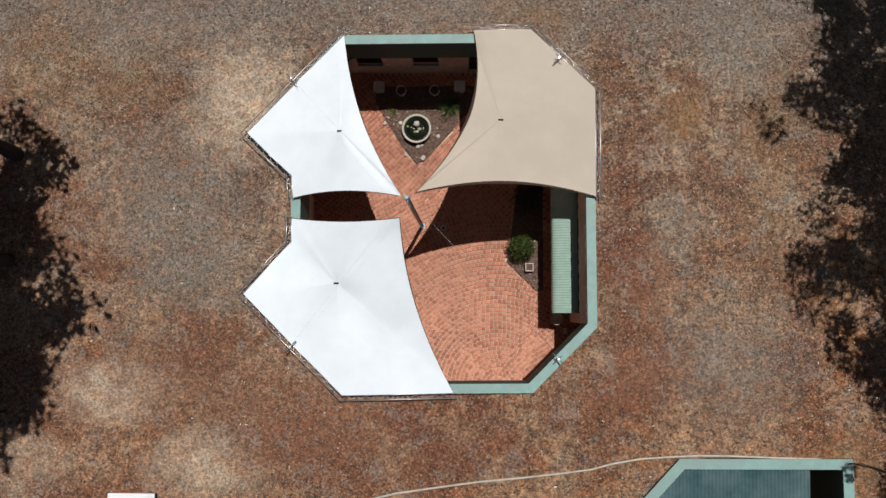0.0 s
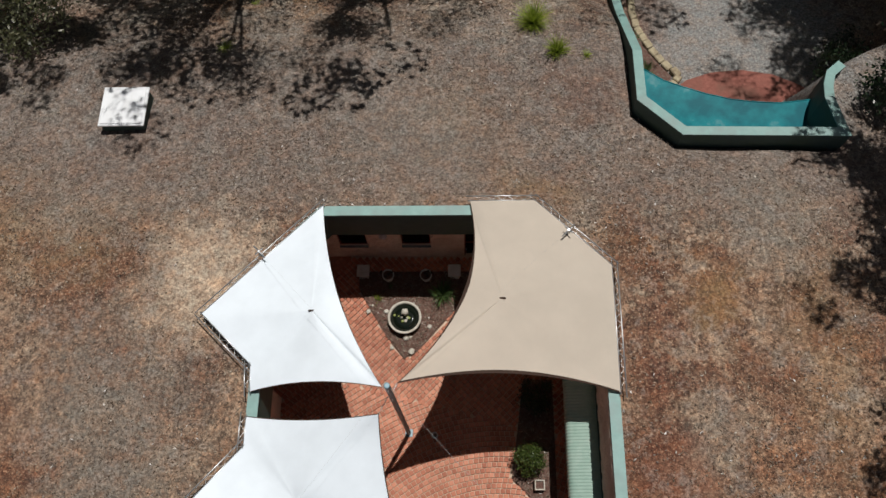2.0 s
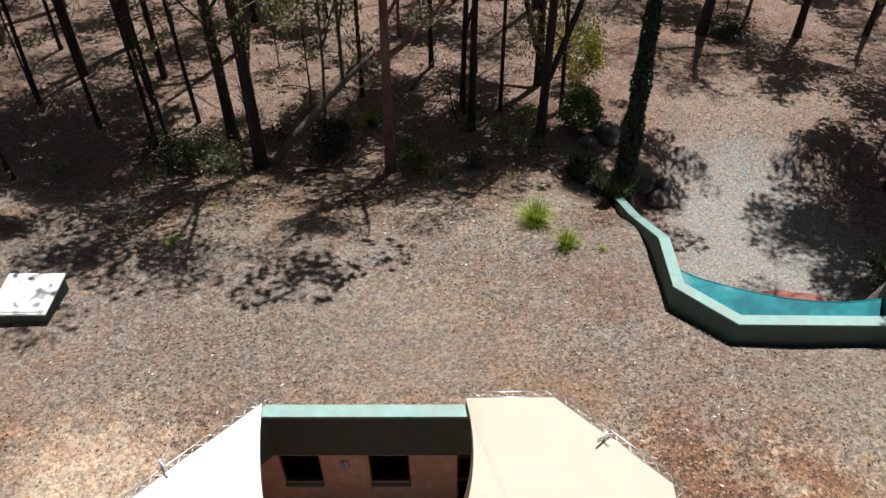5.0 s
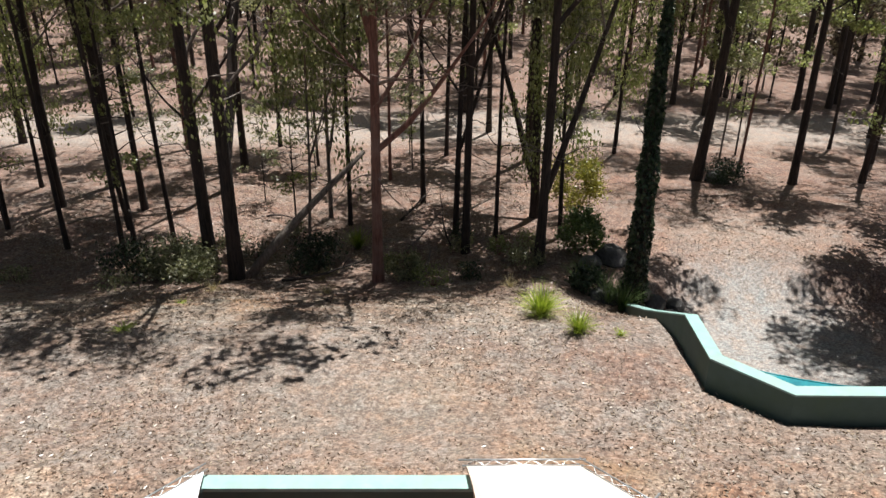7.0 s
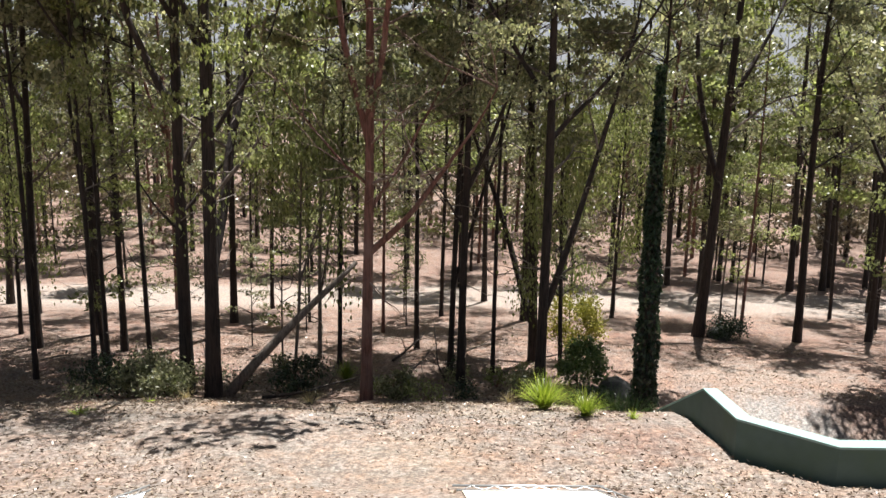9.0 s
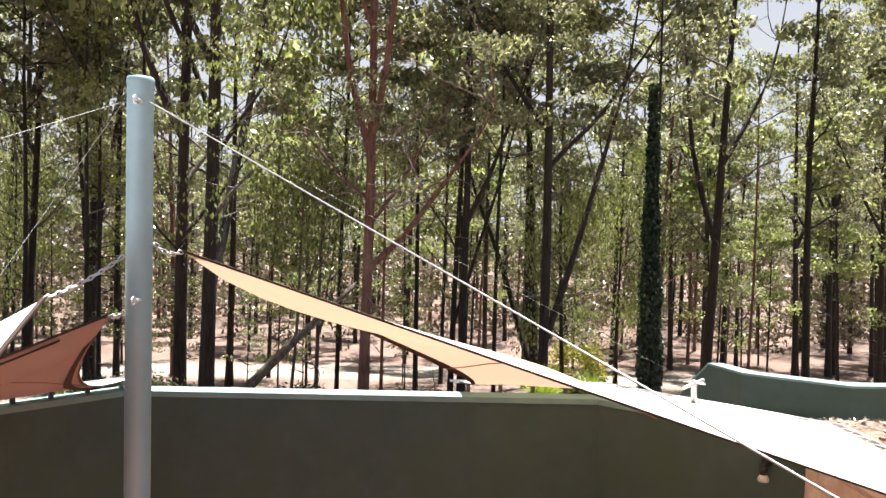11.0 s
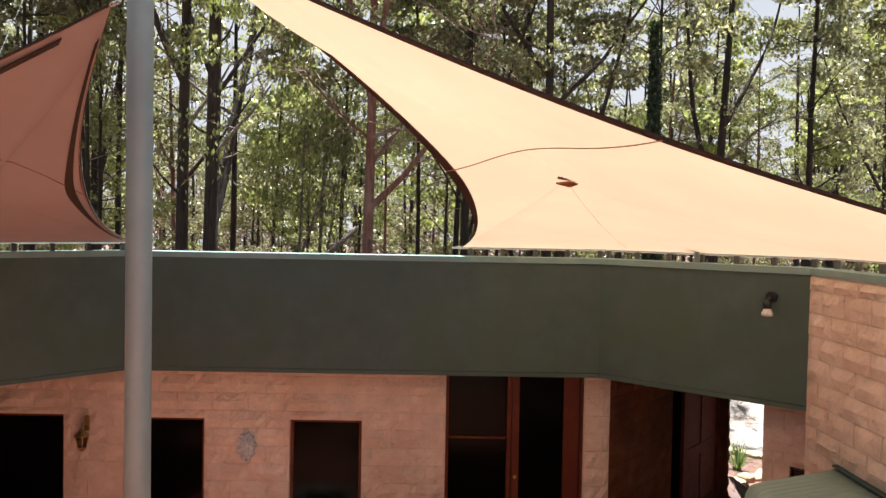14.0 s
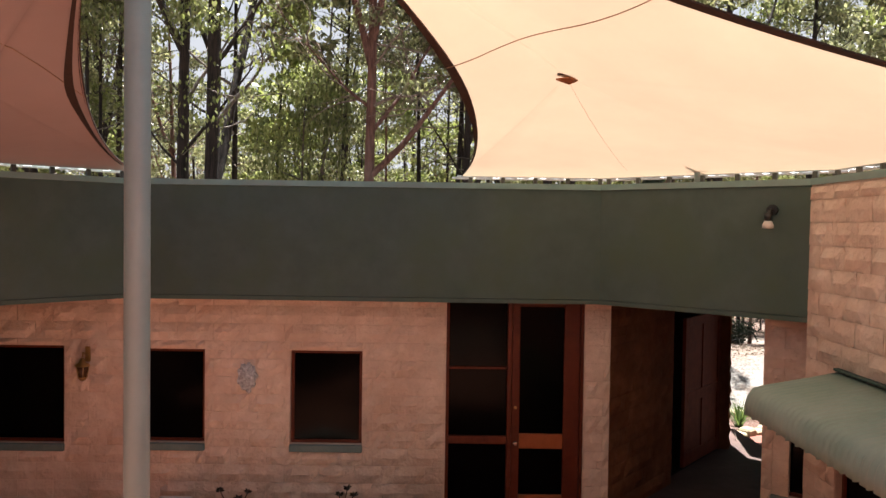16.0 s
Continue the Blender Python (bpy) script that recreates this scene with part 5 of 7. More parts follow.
rng = random.Random(77)
spots = [(o.location.x, o.location.y) for o in bpy.data.objects if o.name.startswith("eucalypt_tree")]
for kind, count, y0_, y1_ in (("mid", 66, 27, 62), ("far", 220, 62, 150)):
    made = tries = 0
    while made < count and tries < 6000:
        tries += 1
        y = y0_ + (y1_ - y0_) * rng.random()
        x = rng.uniform(-1, 1) * (7 + y * 0.64)
        if 38.5 + 0.05 * x < y < 44.5 + 0.05 * x or (4 < x < 17 and y < 31) or (-6 < x < 4 and y < 33):
            continue
        gap = 1.7 + 0.012 * y
        if any(abs(x - a) < gap and abs(y - b) < gap for a, b in spots):
            continue
        spots.append((x, y))
        plant(kind, rng.randrange(4), x, y, rng.uniform(0.75, 1.15), rng.uniform(0, 360), "far")
        made += 1
for k in range(22):
    y = rng.uniform(34, 60)
    x = y * rng.uniform(0.32, 0.66)
    if 38.5 + 0.05 * x < y < 44.5 + 0.05 * x:
        continue
    plant("mid", k, x, y, rng.uniform(0.75, 1.05), rng.uniform(0, 360), "far")
for k in range(20):
    y = rng.uniform(21, 40)
    x = rng.uniform(-0.65, 0.65) * y
    if (4 < x < 16 and y < 31) or (-4 < x < 4 and y < 30):
        continue
    plant("sap", k, x, y, rng.uniform(0.7, 1.1), rng.uniform(0, 360), "sap")


def scrub(name, seed, count, leaves, y0_, y1_, h0, h1, size, material, label):
    """Low bushes and thin saplings in clumps that close the distance under the far trees."""
    nr = np.random.RandomState(seed)
    by = y0_ + (y1_ - y0_) * nr.uniform(0, 1, count)
    bx = nr.uniform(-1, 1, count) * (8 + by * 0.66)
    bz = ground_z(bx, by) + h0 + (h1 - h0) * nr.uniform(0, 1, count) ** 1.3
    rad = nr.uniform(0.6, 1.5, count)
    pick = nr.choice(count, leaves, p=rad ** 2 / (rad ** 2).sum())
    off = nr.normal(size=(leaves, 3))
    off *= nr.uniform(0.3, 1.0, (leaves, 1)) ** 0.5 / np.linalg.norm(off, axis=1, keepdims=True)
    C = np.column_stack([bx, by, bz])[pick] + off * rad[pick, None] * np.array([1.2, 1.2, 0.7])
    A = nr.normal(size=(leaves, 3)) + np.array([0, 0, -0.4])
    Ln = size * nr.uniform(0.7, 1.4, leaves)
    tagged(quads_obj(name, C, A, Ln, Ln * 0.42, material, None, seed), label, "scrub", kind="stuff")


scrub("far_scrub", 31, 700, 42000, 70, 155, 0.5, 11, 0.50, M_LEAF_DULL_HAZE, "dull olive scrub under the distant trees, paled in colour for haze")
scrub("far_thicket", 32, 760, 62000, 58, 105, 0.2, 8, 0.44, M_LEAF_THICK_HAZE, "brownish dry thicket beyond the sandy track, paled in colour for haze")


# ---- doors and windows of the courtyard ----
M_GLASS, _nt, _b = mat_base("dark_tinted_glass", 0.12)
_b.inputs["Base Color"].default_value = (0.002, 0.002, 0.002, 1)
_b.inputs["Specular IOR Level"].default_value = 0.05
bump(_nt, _b, noise_node(_nt, 3, 3, 0.5, world_pos(_nt)), 0.05, 0.01)
M_BRASS = surface("old_brass", (0.35, 0.22, 0.08), (0.5, 0.33, 0.14), 20, 0.4, 0.9)
M_LANT = surface("smoky_amber_glass", (0.05, 0.025, 0.012), (0.09, 0.045, 0.02), 12, 0.15)
M_LEAF_R = leaf_mat("deep_green_shrub_leaf", (0.022, 0.040, 0.010), (0.055, 0.090, 0.020), (0.13, 0.17, 0.045), 0.3)
M_PLAQUE = surface("weathered_grey_stone", (0.12, 0.13, 0.14), (0.80, 0.83, 0.86), 30, 0.9, stain=(0.50, 0.53, 0.56), stain_scale=20, bump_s=1.0, bump_d=0.01)
M_CHROME = surface("chrome", (0.75, 0.75, 0.76), (0.85, 0.85, 0.86), 20, 0.15, 1.0)
M_BLACK = surface("black_enamel", (0.012, 0.012, 0.012), (0.02, 0.02, 0.02), 20, 0.4)
M_CREAM = surface("cream_cast_stone", (0.42, 0.39, 0.33), (0.58, 0.55, 0.48), 18, 0.9, stain=(0.36, 0.33, 0.27), stain_scale=6)
M_WHITEPOT = surface("white_glazed_clay", (0.55, 0.54, 0.50), (0.68, 0.67, 0.63), 8, 0.5, stain=(0.45, 0.42, 0.37), stain_scale=4)
M_MULCH = surface("dark_bark_mulch", (0.07, 0.032, 0.024), (0.20, 0.105, 0.078), 45, 0.95, stain=(0.20, 0.15, 0.12), stain_scale=14, bump_s=0.9, bump_d=0.03)
M_WATER, _nt, _b = mat_base("dark_pond_water", 0.04)
_b.inputs["Base Color"].default_value = (0.006, 0.009, 0.006, 1)
bump(_nt, _b, noise_node(_nt, 9, 3, 0.5, world_pos(_nt)), 0.15, 0.01)


def frame_at(a, b, face_off=0.0):
    """Local frame on a wall line: x along it, y into the wall, z up."""
    a, b = Vector(a), Vector(b)
    d = (b - a).normalized()
    n = Vector((-d.y, d.x))
    m = Matrix(((d.x, n.x, 0, a.x + n.x * face_off), (d.y, n.y, 0, a.y + n.y * face_off), (0, 0, 1, 0), (0, 0, 0, 1)))
    return m


def window(idx, m, s0, s1, z0, z1, sill=True):
    w = empty("window_%d" % idx, "dark window in a red timber frame with a slate sill", "window", kind="structure")
    w.matrix_world = m
    t, y0, y1 = 0.035, 0.05, 0.11
    for lo, hi in (((s0, y0, z0), (s0 + t, y1, z1)), ((s1 - t, y0, z0), (s1, y1, z1)), ((s0 + t, y0, z1 - t), (s1 - t, y1, z1)), ((s0 + t, y0, z0), (s1 - t, y1, z0 + t))):
        part("window_frame", box_bm(lo, hi, 0.004), M_WOOD, w)
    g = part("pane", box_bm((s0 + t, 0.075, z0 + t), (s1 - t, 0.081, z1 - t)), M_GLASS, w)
    g.visible_shadow = False
    if sill:
        part("window_sill", box_bm((s0 - 0.005, -0.045, z0 - 0.085), (s1 + 0.005, 0.05, z0 - 0.004), 0.008), M_SILL, w, "slate green tiled sill")
    return w


MN = frame_at((0, 8.85), (1, 8.85))
window(1, MN, -3.50, -2.70, 0.99, 2.05)
window(2, MN, -1.735, -0.925, 0.99, 2.05)
window(3, MN, -5.45, -4.28, 0.965, 2.07)
window(4, frame_at(e_a, WALL[2]), 0.10, 0.52, 0.92, 2.02)
ME = frame_at(INNER[2], INNER[3])
window(5, ME, 0.55, 1.75, 0.75, 1.85)
window(6, ME, 2.6, 3.6, 0.75, 1.85)

# glazed entrance: fixed sidelight and a door leaf
dr = empty("door_1", "red timber entrance door with glass panels beside a fixed sidelight", "door", kind="structure")
dr.matrix_world = MN
DZ0, DZ1 = FLOOR, UNDER - 0.01


def dpart(nm, lo, hi, mtl, par=None, lab=""):
    return part(nm, box_bm(lo, hi, 0.004), mtl, par or dr, lab)


dpart("jamb", (0.02, 0.03, DZ0), (0.055, 0.14, DZ1), M_WOOD)
dpart("jamb", (1.545, 0.03, DZ0), (1.58, 0.14, DZ1), M_WOOD)
dpart("mullion", (0.715, 0.03, DZ0), (0.765, 0.14, DZ1), M_WOOD)
dpart("head", (0.055, 0.03, DZ1 - 0.04), (0.715, 0.14, DZ1), M_WOOD)
dpart("head", (0.765, 0.03, DZ1 - 0.04), (1.545, 0.14, DZ1), M_WOOD)
for z in (1.855, 1.00):
    dpart("glazing_bar", (0.055, 0.05, z), (0.715, 0.12, z + (0.025 if z > 1.5 else 0.09)), M_WOOD)
for z0_, z1_ in ((DZ0, 1.0), (1.09, 1.855), (1.88, DZ1 - 0.04)):
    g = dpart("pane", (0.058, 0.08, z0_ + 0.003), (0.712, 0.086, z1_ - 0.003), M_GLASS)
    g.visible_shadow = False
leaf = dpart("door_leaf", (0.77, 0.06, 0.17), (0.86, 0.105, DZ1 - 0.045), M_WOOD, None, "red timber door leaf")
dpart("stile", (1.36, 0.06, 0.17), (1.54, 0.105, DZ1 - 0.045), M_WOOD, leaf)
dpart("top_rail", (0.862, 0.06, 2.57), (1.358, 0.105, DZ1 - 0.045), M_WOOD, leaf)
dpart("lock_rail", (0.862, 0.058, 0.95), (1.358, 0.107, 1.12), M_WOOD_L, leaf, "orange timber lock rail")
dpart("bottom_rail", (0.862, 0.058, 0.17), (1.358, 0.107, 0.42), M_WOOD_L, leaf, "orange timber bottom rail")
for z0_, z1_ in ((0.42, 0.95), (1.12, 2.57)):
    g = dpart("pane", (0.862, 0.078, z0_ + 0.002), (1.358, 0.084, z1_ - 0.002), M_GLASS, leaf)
    g.visible_shadow = False
part("knob", tube_bm([(0.815, 0.06, 1.02), (0.815, 0.03, 1.02), (0.815, 0.015, 1.02), (0.815, -0.005, 1.02)], [0.012, 0.012, 0.028, 0.02], 10), M_CHROME, leaf, "chrome door knob")
part("lock", tube_bm([(0.815, 0.06, 1.42), (0.815, 0.045, 1.42)], 0.018, 10), M_BRASS, leaf)

# timber door leaf standing open in the passage
pd = empty("door_2", "panelled red timber door set back in the passage", "door", kind="structure")
pd.matrix_world = frame_at(p_l0, p_l1)
D0, D1, DM = 2.42, 3.78, 3.10
for lo, hi in (((D0, 0.10, 0.17), (D0 + 0.11, 0.15, 2.25)), ((D1 - 0.12, 0.10, 0.17), (D1, 0.15, 2.25)), ((D0 + 0.11, 0.10, 0.17), (D1 - 0.12, 0.15, 0.36)), ((D0 + 0.11, 0.10, 1.05), (D1 - 0.12, 0.15, 1.2)), ((D0 + 0.11, 0.10, 2.13), (D1 - 0.12, 0.15, 2.25)), ((DM - 0.05, 0.10, 0.36), (DM + 0.05, 0.15, 1.05)), ((DM - 0.05, 0.10, 1.2), (DM + 0.05, 0.15, 2.13))):
    part("stile", box_bm(lo, hi, 0.005), M_DOOR_D, pd)
for z0_, z1_ in ((0.36, 1.05), (1.2, 2.13)):
    for s0_, s1_ in ((D0 + 0.11, DM - 0.05), (DM + 0.05, D1 - 0.12)):
        part("panel", box_bm((s0_, 0.112, z0_), (s1_, 0.134, z1_), 0.003), M_DOOR_D, pd)


# ---- wall fittings ----
pl = lathe_bm([(0.012, 0.0), (0.10, 0.0), (0.108, 0.010), (0.104, 0.026), (0.090, 0.030), (0.082, 0.022), (0.070, 0.034), (0.050, 0.040), (0.034, 0.052), (0.012, 0.058)], 56)
for v in pl.verts:
    ang_ = math.atan2(v.co.y, v.co.x)
    rim_ = math.hypot(v.co.x, v.co.y) / 0.108
    k_ = 1 + 0.09 * rim_ ** 3 * math.cos(ang_ * 9) + 0.05 * rim_ * math.cos(ang_ * 5 + 0.6)
    v.co = Vector((v.co.x * k_, -v.co.z, v.co.y * k_ * (1.30 if v.co.y > 0 else 1.72)))
for v in pl.verts:
    if -v.co.y > 0.008:
        v.co.y -= max(-0.008, 0.016 * noise.noise(v.co * 46) + 0.010 * noise.noise(v.co * 95))
for v in pl.verts:
    v.co.y -= 0.022 if -v.co.y > 0.004 else 0.0
bmesh.ops.recalc_face_normals(pl, faces=pl.faces[:])
po = tagged(mesh_obj("wall_plaque", pl, M_PLAQUE), "grey carved stone plaque hung on the block wall", "plaque")
po.matrix_world = Matrix.Translation((-2.21, 8.825, 1.77))

lp_ = Vector((-4.0, 8.84))
lt = empty("wall_lantern", "small brass coach lantern on the block wall", "lantern", at=(lp_.x, lp_.y - 0.03, 1.80))
part("back_plate", box_bm((-0.028, -0.01, 0.10), (0.028, 0.012, 0.27), 0.006), M_BRASS, lt)
part("arm", tube_bm([(0, 0, 0.16), (0, -0.06, 0.20), (0, -0.12, 0.22), (0, -0.13, 0.17)], 0.009, 6), M_BRASS, lt)
hs_ = part("housing", lathe_bm([(0.008, 0.165), (0.03, 0.15), (0.04, 0.115), (0.085, 0.085), (0.09, 0.075), (0.078, 0.07), (0.01, 0.068)], 6), M_BRASS, lt)
hs_.location = (0, -0.13, 0)
part("glass", lathe_bm([(0.070, 0.066), (0.045, -0.055), (0.02, -0.06)], 6), M_LANT, hs_, "smoky amber glass")
part("base_ring", lathe_bm([(0.01, -0.095), (0.028, -0.085), (0.05, -0.062), (0.052, -0.05), (0.01, -0.045)], 6), M_BRASS, hs_)
for k_ in range(6):
    a_ = k_ * math.tau / 6
    part("bar", tube_bm([(0.074 * math.cos(a_), 0.074 * math.sin(a_), 0.072), (0.049 * math.cos(a_), 0.049 * math.sin(a_), -0.055)], 0.005, 4), M_BRASS, hs_)

ned = (Vector(INNER[2]) - Vector(INNER[1])).normalized()
n_in = Vector((ned.y, -ned.x))
lb = along(INNER[1], INNER[2], (Vector(INNER[2]) - Vector(INNER[1])).length - 0.33)
sp = empty("spot_lamp", "black wall spotlight with a white reflector bulb", "lamp", at=(lb.x + n_in.x * 0.01, lb.y + n_in.y * 0.01, 3.66))
part("mount", tube_bm([(0, 0, 0), (n_in.x * 0.03, n_in.y * 0.03, 0)], 0.05, 14), M_BLACK, sp)
part("arm", tube_bm([(n_in.x * 0.02, n_in.y * 0.02, 0), (n_in.x * 0.09, n_in.y * 0.09, -0.01), (n_in.x * 0.11, n_in.y * 0.11, -0.05)], 0.016, 8), M_BLACK, sp)
c = Vector((n_in.x * 0.12, n_in.y * 0.12, 0))
part("socket", tube_bm([c + Vector((0, 0, -0.03)), c + Vector((0, 0, -0.10))], 0.034, 12), M_BLACK, sp)
part("bulb", tube_bm([c + Vector((0, 0, -0.10)), c + Vector((0, 0, -0.14)), c + Vector((0, 0, -0.165)), c + Vector((0, 0, -0.17))], [0.032, 0.052, 0.05, 0.03], 14), M_WHITEPOT, sp, "white reflector bulb")


# ---- awning along the east wall ----
def awning():
    aw = empty("awning", "green corrugated steel awning with a curved scalloped front", "awning", at=(0, 0, 0))
    y0_, y1_ = 0.98, 6.50
    prof = [(3.23, 2.312), (2.98, 2.262), (2.72, 2.215), (2.585, 2.19), (2.52, 2.165), (2.48, 2.11), (2.462, 2.04), (2.458, 1.975)]
    n = int((y1_ - y0_) / 0.019)
    bm = bmesh.new()
    rows = []
    for i in range(n + 1):
        y = y0_ + (y1_ - y0_) * i / n
        w = 0.011 * math.cos(i * math.tau / 4)
        row = []
        for k, (x, z) in enumerate(prof):
            zz = z + w * 0.9 if k < 5 else z
            xx = x - (w if k >= 4 else 0)
            if k == len(prof) - 1:
                zz = z - 0.022 * abs(math.sin((y - y0_) * math.pi / 0.15))
            row.append(bm.verts.new((xx, y, zz)))
        rows.append(row)
    for a, b in zip(rows, rows[1:]):
        for k in range(len(prof) - 1):
            bm.faces.new((a[k], b[k], b[k + 1], a[k + 1])).smooth = True
    bmesh.ops.recalc_face_normals(bm, faces=bm.faces[:])
    bmesh.ops.solidify(bm, geom=bm.faces[:], thickness=0.004)
    part("sheet", bm, M_AWNING, aw)
    part("flashing", box_bm((3.19, y0_, 2.325), (3.24, y1_, 2.345), 0.004), M_FASCIA, aw, "green flashing along the wall")
    for y in (1.1, 3.0, 4.8, 6.45):
        part("strut", tube_bm([(3.22, y, 1.60), (2.68, y, 2.19)], 0.014, 6), M_STEEL, aw)
    return aw


awning()


# ---- planted beds ----
def bed(name, poly, z, label, seed):
    r = random.Random(seed)
    cx = sum(p[0] for p in poly) / len(poly)
    cy = sum(p[1] for p in poly) / len(poly)
    bm = bmesh.new()
    vs = [bm.verts.new((x, y, z)) for x, y in poly]
    f = bm.faces.new(vs)
    bmesh.ops.triangulate(bm, faces=[f])
    for _ in range(4):
        bmesh.ops.subdivide_edges(bm, edges=bm.edges[:], cuts=1, use_grid_fill=True)
    for v in bm.verts:
        if not v.is_boundary:
            v.co.z += 0.03 + 0.03 * noise.noise(v.co * 3.5) + 0.02 * noise.noise(v.co * 11)
    for f in bm.faces:
        f.smooth = True
    bmesh.ops.recalc_face_normals(bm, faces=bm.faces[:])
    tagged(mesh_obj(name, bm, M_MULCH), label, "garden bed", kind="structure")


BED_N = [(-3.02, 8.36), (-3.01, 7.83), (-2.73, 7.32), (-2.20, 6.45), (-1.66, 5.78), (-1.28, 6.02), (-0.53, 6.88), (0.1, 7.6), (0.35, 8.36)]
BED_E = [(1.39, 3.62), (1.24, 2.59), (2.17, 1.68), (2.40, 1.68), (2.40, 5.2), (1.60, 5.2)]
bed("ground_bed_north", BED_N, FLOOR + 0.004, "bed of dark bark mulch round a stone pond", 1)
bed("ground_bed_east", BED_E, FLOOR + 0.004, "mulched bed beside the paving", 2)


def chips(name, poly, n, z, size, material, label, seed):
    r = np.random.RandomState(seed)
    P = np.array(poly)
    pts = np.column_stack([r.uniform(P[:, 0].min(), P[:, 0].max(), n * 3), r.uniform(P[:, 1].min(), P[:, 1].max(), n * 3)])
    pts = pts[in_poly(pts[:, 0], pts[:, 1], poly)][:n]
    C = np.column_stack([pts, np.full(len(pts), z) + r.uniform(0, 0.05, len(pts))])
    A = r.normal(size=(len(pts), 3)) * np.array([1, 1, 0.25])
    Ln = size * r.uniform(0.5, 1.6, len(pts))
    o = quads_obj(name, C, A, Ln, Ln * r.uniform(0.3, 0.7, len(pts)), material, None, seed)
    tagged(o, label, "mulch", kind="stuff")


chips("bark_chips", BED_N, 2600, FLOOR + 0.03, 0.05, M_LITTER, "loose bark chips and dry leaves on the bed", 5)
chips("bark_chips", BED_E, 1600, FLOOR + 0.03, 0.05, M_LITTER, "loose bark chips and dry leaves on the bed", 6)

pond = empty("garden_pond", "round cream stone pond bowl with dark water", "pond", at=(-1.66, 6.90, FLOOR))
part("bowl", lathe_bm([(0.30, 0.0), (0.40, 0.10), (0.455, 0.24), (0.475, 0.27), (0.475, 0.30), (0.455, 0.315), (0.415, 0.31), (0.405, 0.28), (0.40, 0.22), (0.05, 0.20)], 40), M_CREAM, pond)
part("water", lathe_bm([(0.40, 0.235), (0.402, 0.262), (0.2, 0.263), (0.01, 0.263)], 36), M_WATER, pond, "dark still water")
bm = lathe_bm([(0.05, 0.2), (0.085, 0.27), (0.06, 0.36), (0.10, 0.42), (0.09, 0.46), (0.03, 0.5)], 14)
for v in bm.verts:
    v.co += Vector((noise.noise(v.co * 14), noise.noise(v.co * 14 + Vector((7, 0, 0))), noise.noise(v.co * 14 + Vector((0, 7, 0))))) * 0.03
bmesh.ops.translate(bm, verts=bm.verts[:], vec=(0.02, 0.12, 0))
part("fountain_stone", bm, M_CREAM, pond, "weathered pale fountain stone")
rl = random.Random(9)
for k in range(9):
    a, rr = rl.uniform(0, math.tau), rl.uniform(0.10, 0.3)
    bm = lathe_bm([(0.045, 0.0), (0.048, 0.004), (0.02, 0.007), (0.004, 0.005)], 10)
    bmesh.ops.scale(bm, verts=bm.verts[:], vec=(rl.uniform(0.5, 1.1),) * 3)
    bmesh.ops.translate(bm, verts=bm.verts[:], vec=(rr * math.cos(a) + 0.0, -abs(rr * math.sin(a)) + 0.08, 0.266))
    part("lily_pad", bm, M_CREAM if k % 2 else M_GRASS, pond)


def rock(name, x, y, z, r, material, label, cat, seed, group="", flat=0.8):
    bm = bmesh.new()
    bmesh.ops.create_icosphere(bm, subdivisions=2, radius=r)
    for v in bm.verts:
        n = noise.noise(v.co * (1.6 / r) + Vector((seed * 3.1, 0, 0)))
        v.co *= 1 + 0.28 * n
        v.co.z *= flat
    ob = mesh_obj(name, bm, material)
    ob.location = (x, y, z + r * flat * 0.55)
    ob.rotation_euler = (0, 0, seed * 1.7)
    return tagged(ob, label, cat, group)


for k, (x, y, r) in enumerate([(-2.71, 7.14, 0.07), (-2.6, 7.32, 0.04), (-2.20, 7.14, 0.075), (-0.97, 6.69, 0.075), (-2.01, 6.09, 0.06), (-1.62, 6.37, 0.085), (-1.50, 6.40, 0.06), (-1.46, 5.98, 0.09)]):
    rock("stone", x, y, FLOOR + 0.02, r, M_CREAM, "pale rounded stone lying in the mulch bed", "stone", k + 1, "bed stones")

for x, y in ((-2.88, 8.27), (-0.27, 8.27)):
    st = empty("garden_stool", "white square garden stool on a pedestal", "stool", "garden stools", (x, y, FLOOR))
    part("top", box_bm((-0.18, -0.18, 0.31), (0.18, 0.18, 0.37), 0.012), M_WHITEPOT, st)
    part("pedestal", box_bm((-0.11, -0.11, 0.03), (0.11, 0.11, 0.31), 0.015), M_WHITEPOT, st)
    part("base", box_bm((-0.14, -0.14, 0.0), (0.14, 0.14, 0.04), 0.01), M_WHITEPOT, st)
for x, y in ((-2.16, 8.14), (-1.08, 8.14)):
    pt = empty("plant_pot", "white tapered plant pot with dark soil", "pot", "white pots", (x, y, FLOOR))
    part("pot_body", lathe_bm([(0.10, 0.0), (0.115, 0.02), (0.165, 0.31), (0.175, 0.33), (0.175, 0.365), (0.145, 0.365), (0.135, 0.32), (0.04, 0.31)], 24), M_WHITEPOT, pt)
    part("soil", lathe_bm([(0.137, 0.28), (0.137, 0.325), (0.06, 0.335), (0.01, 0.335)], 18), M_MULCH, pt)


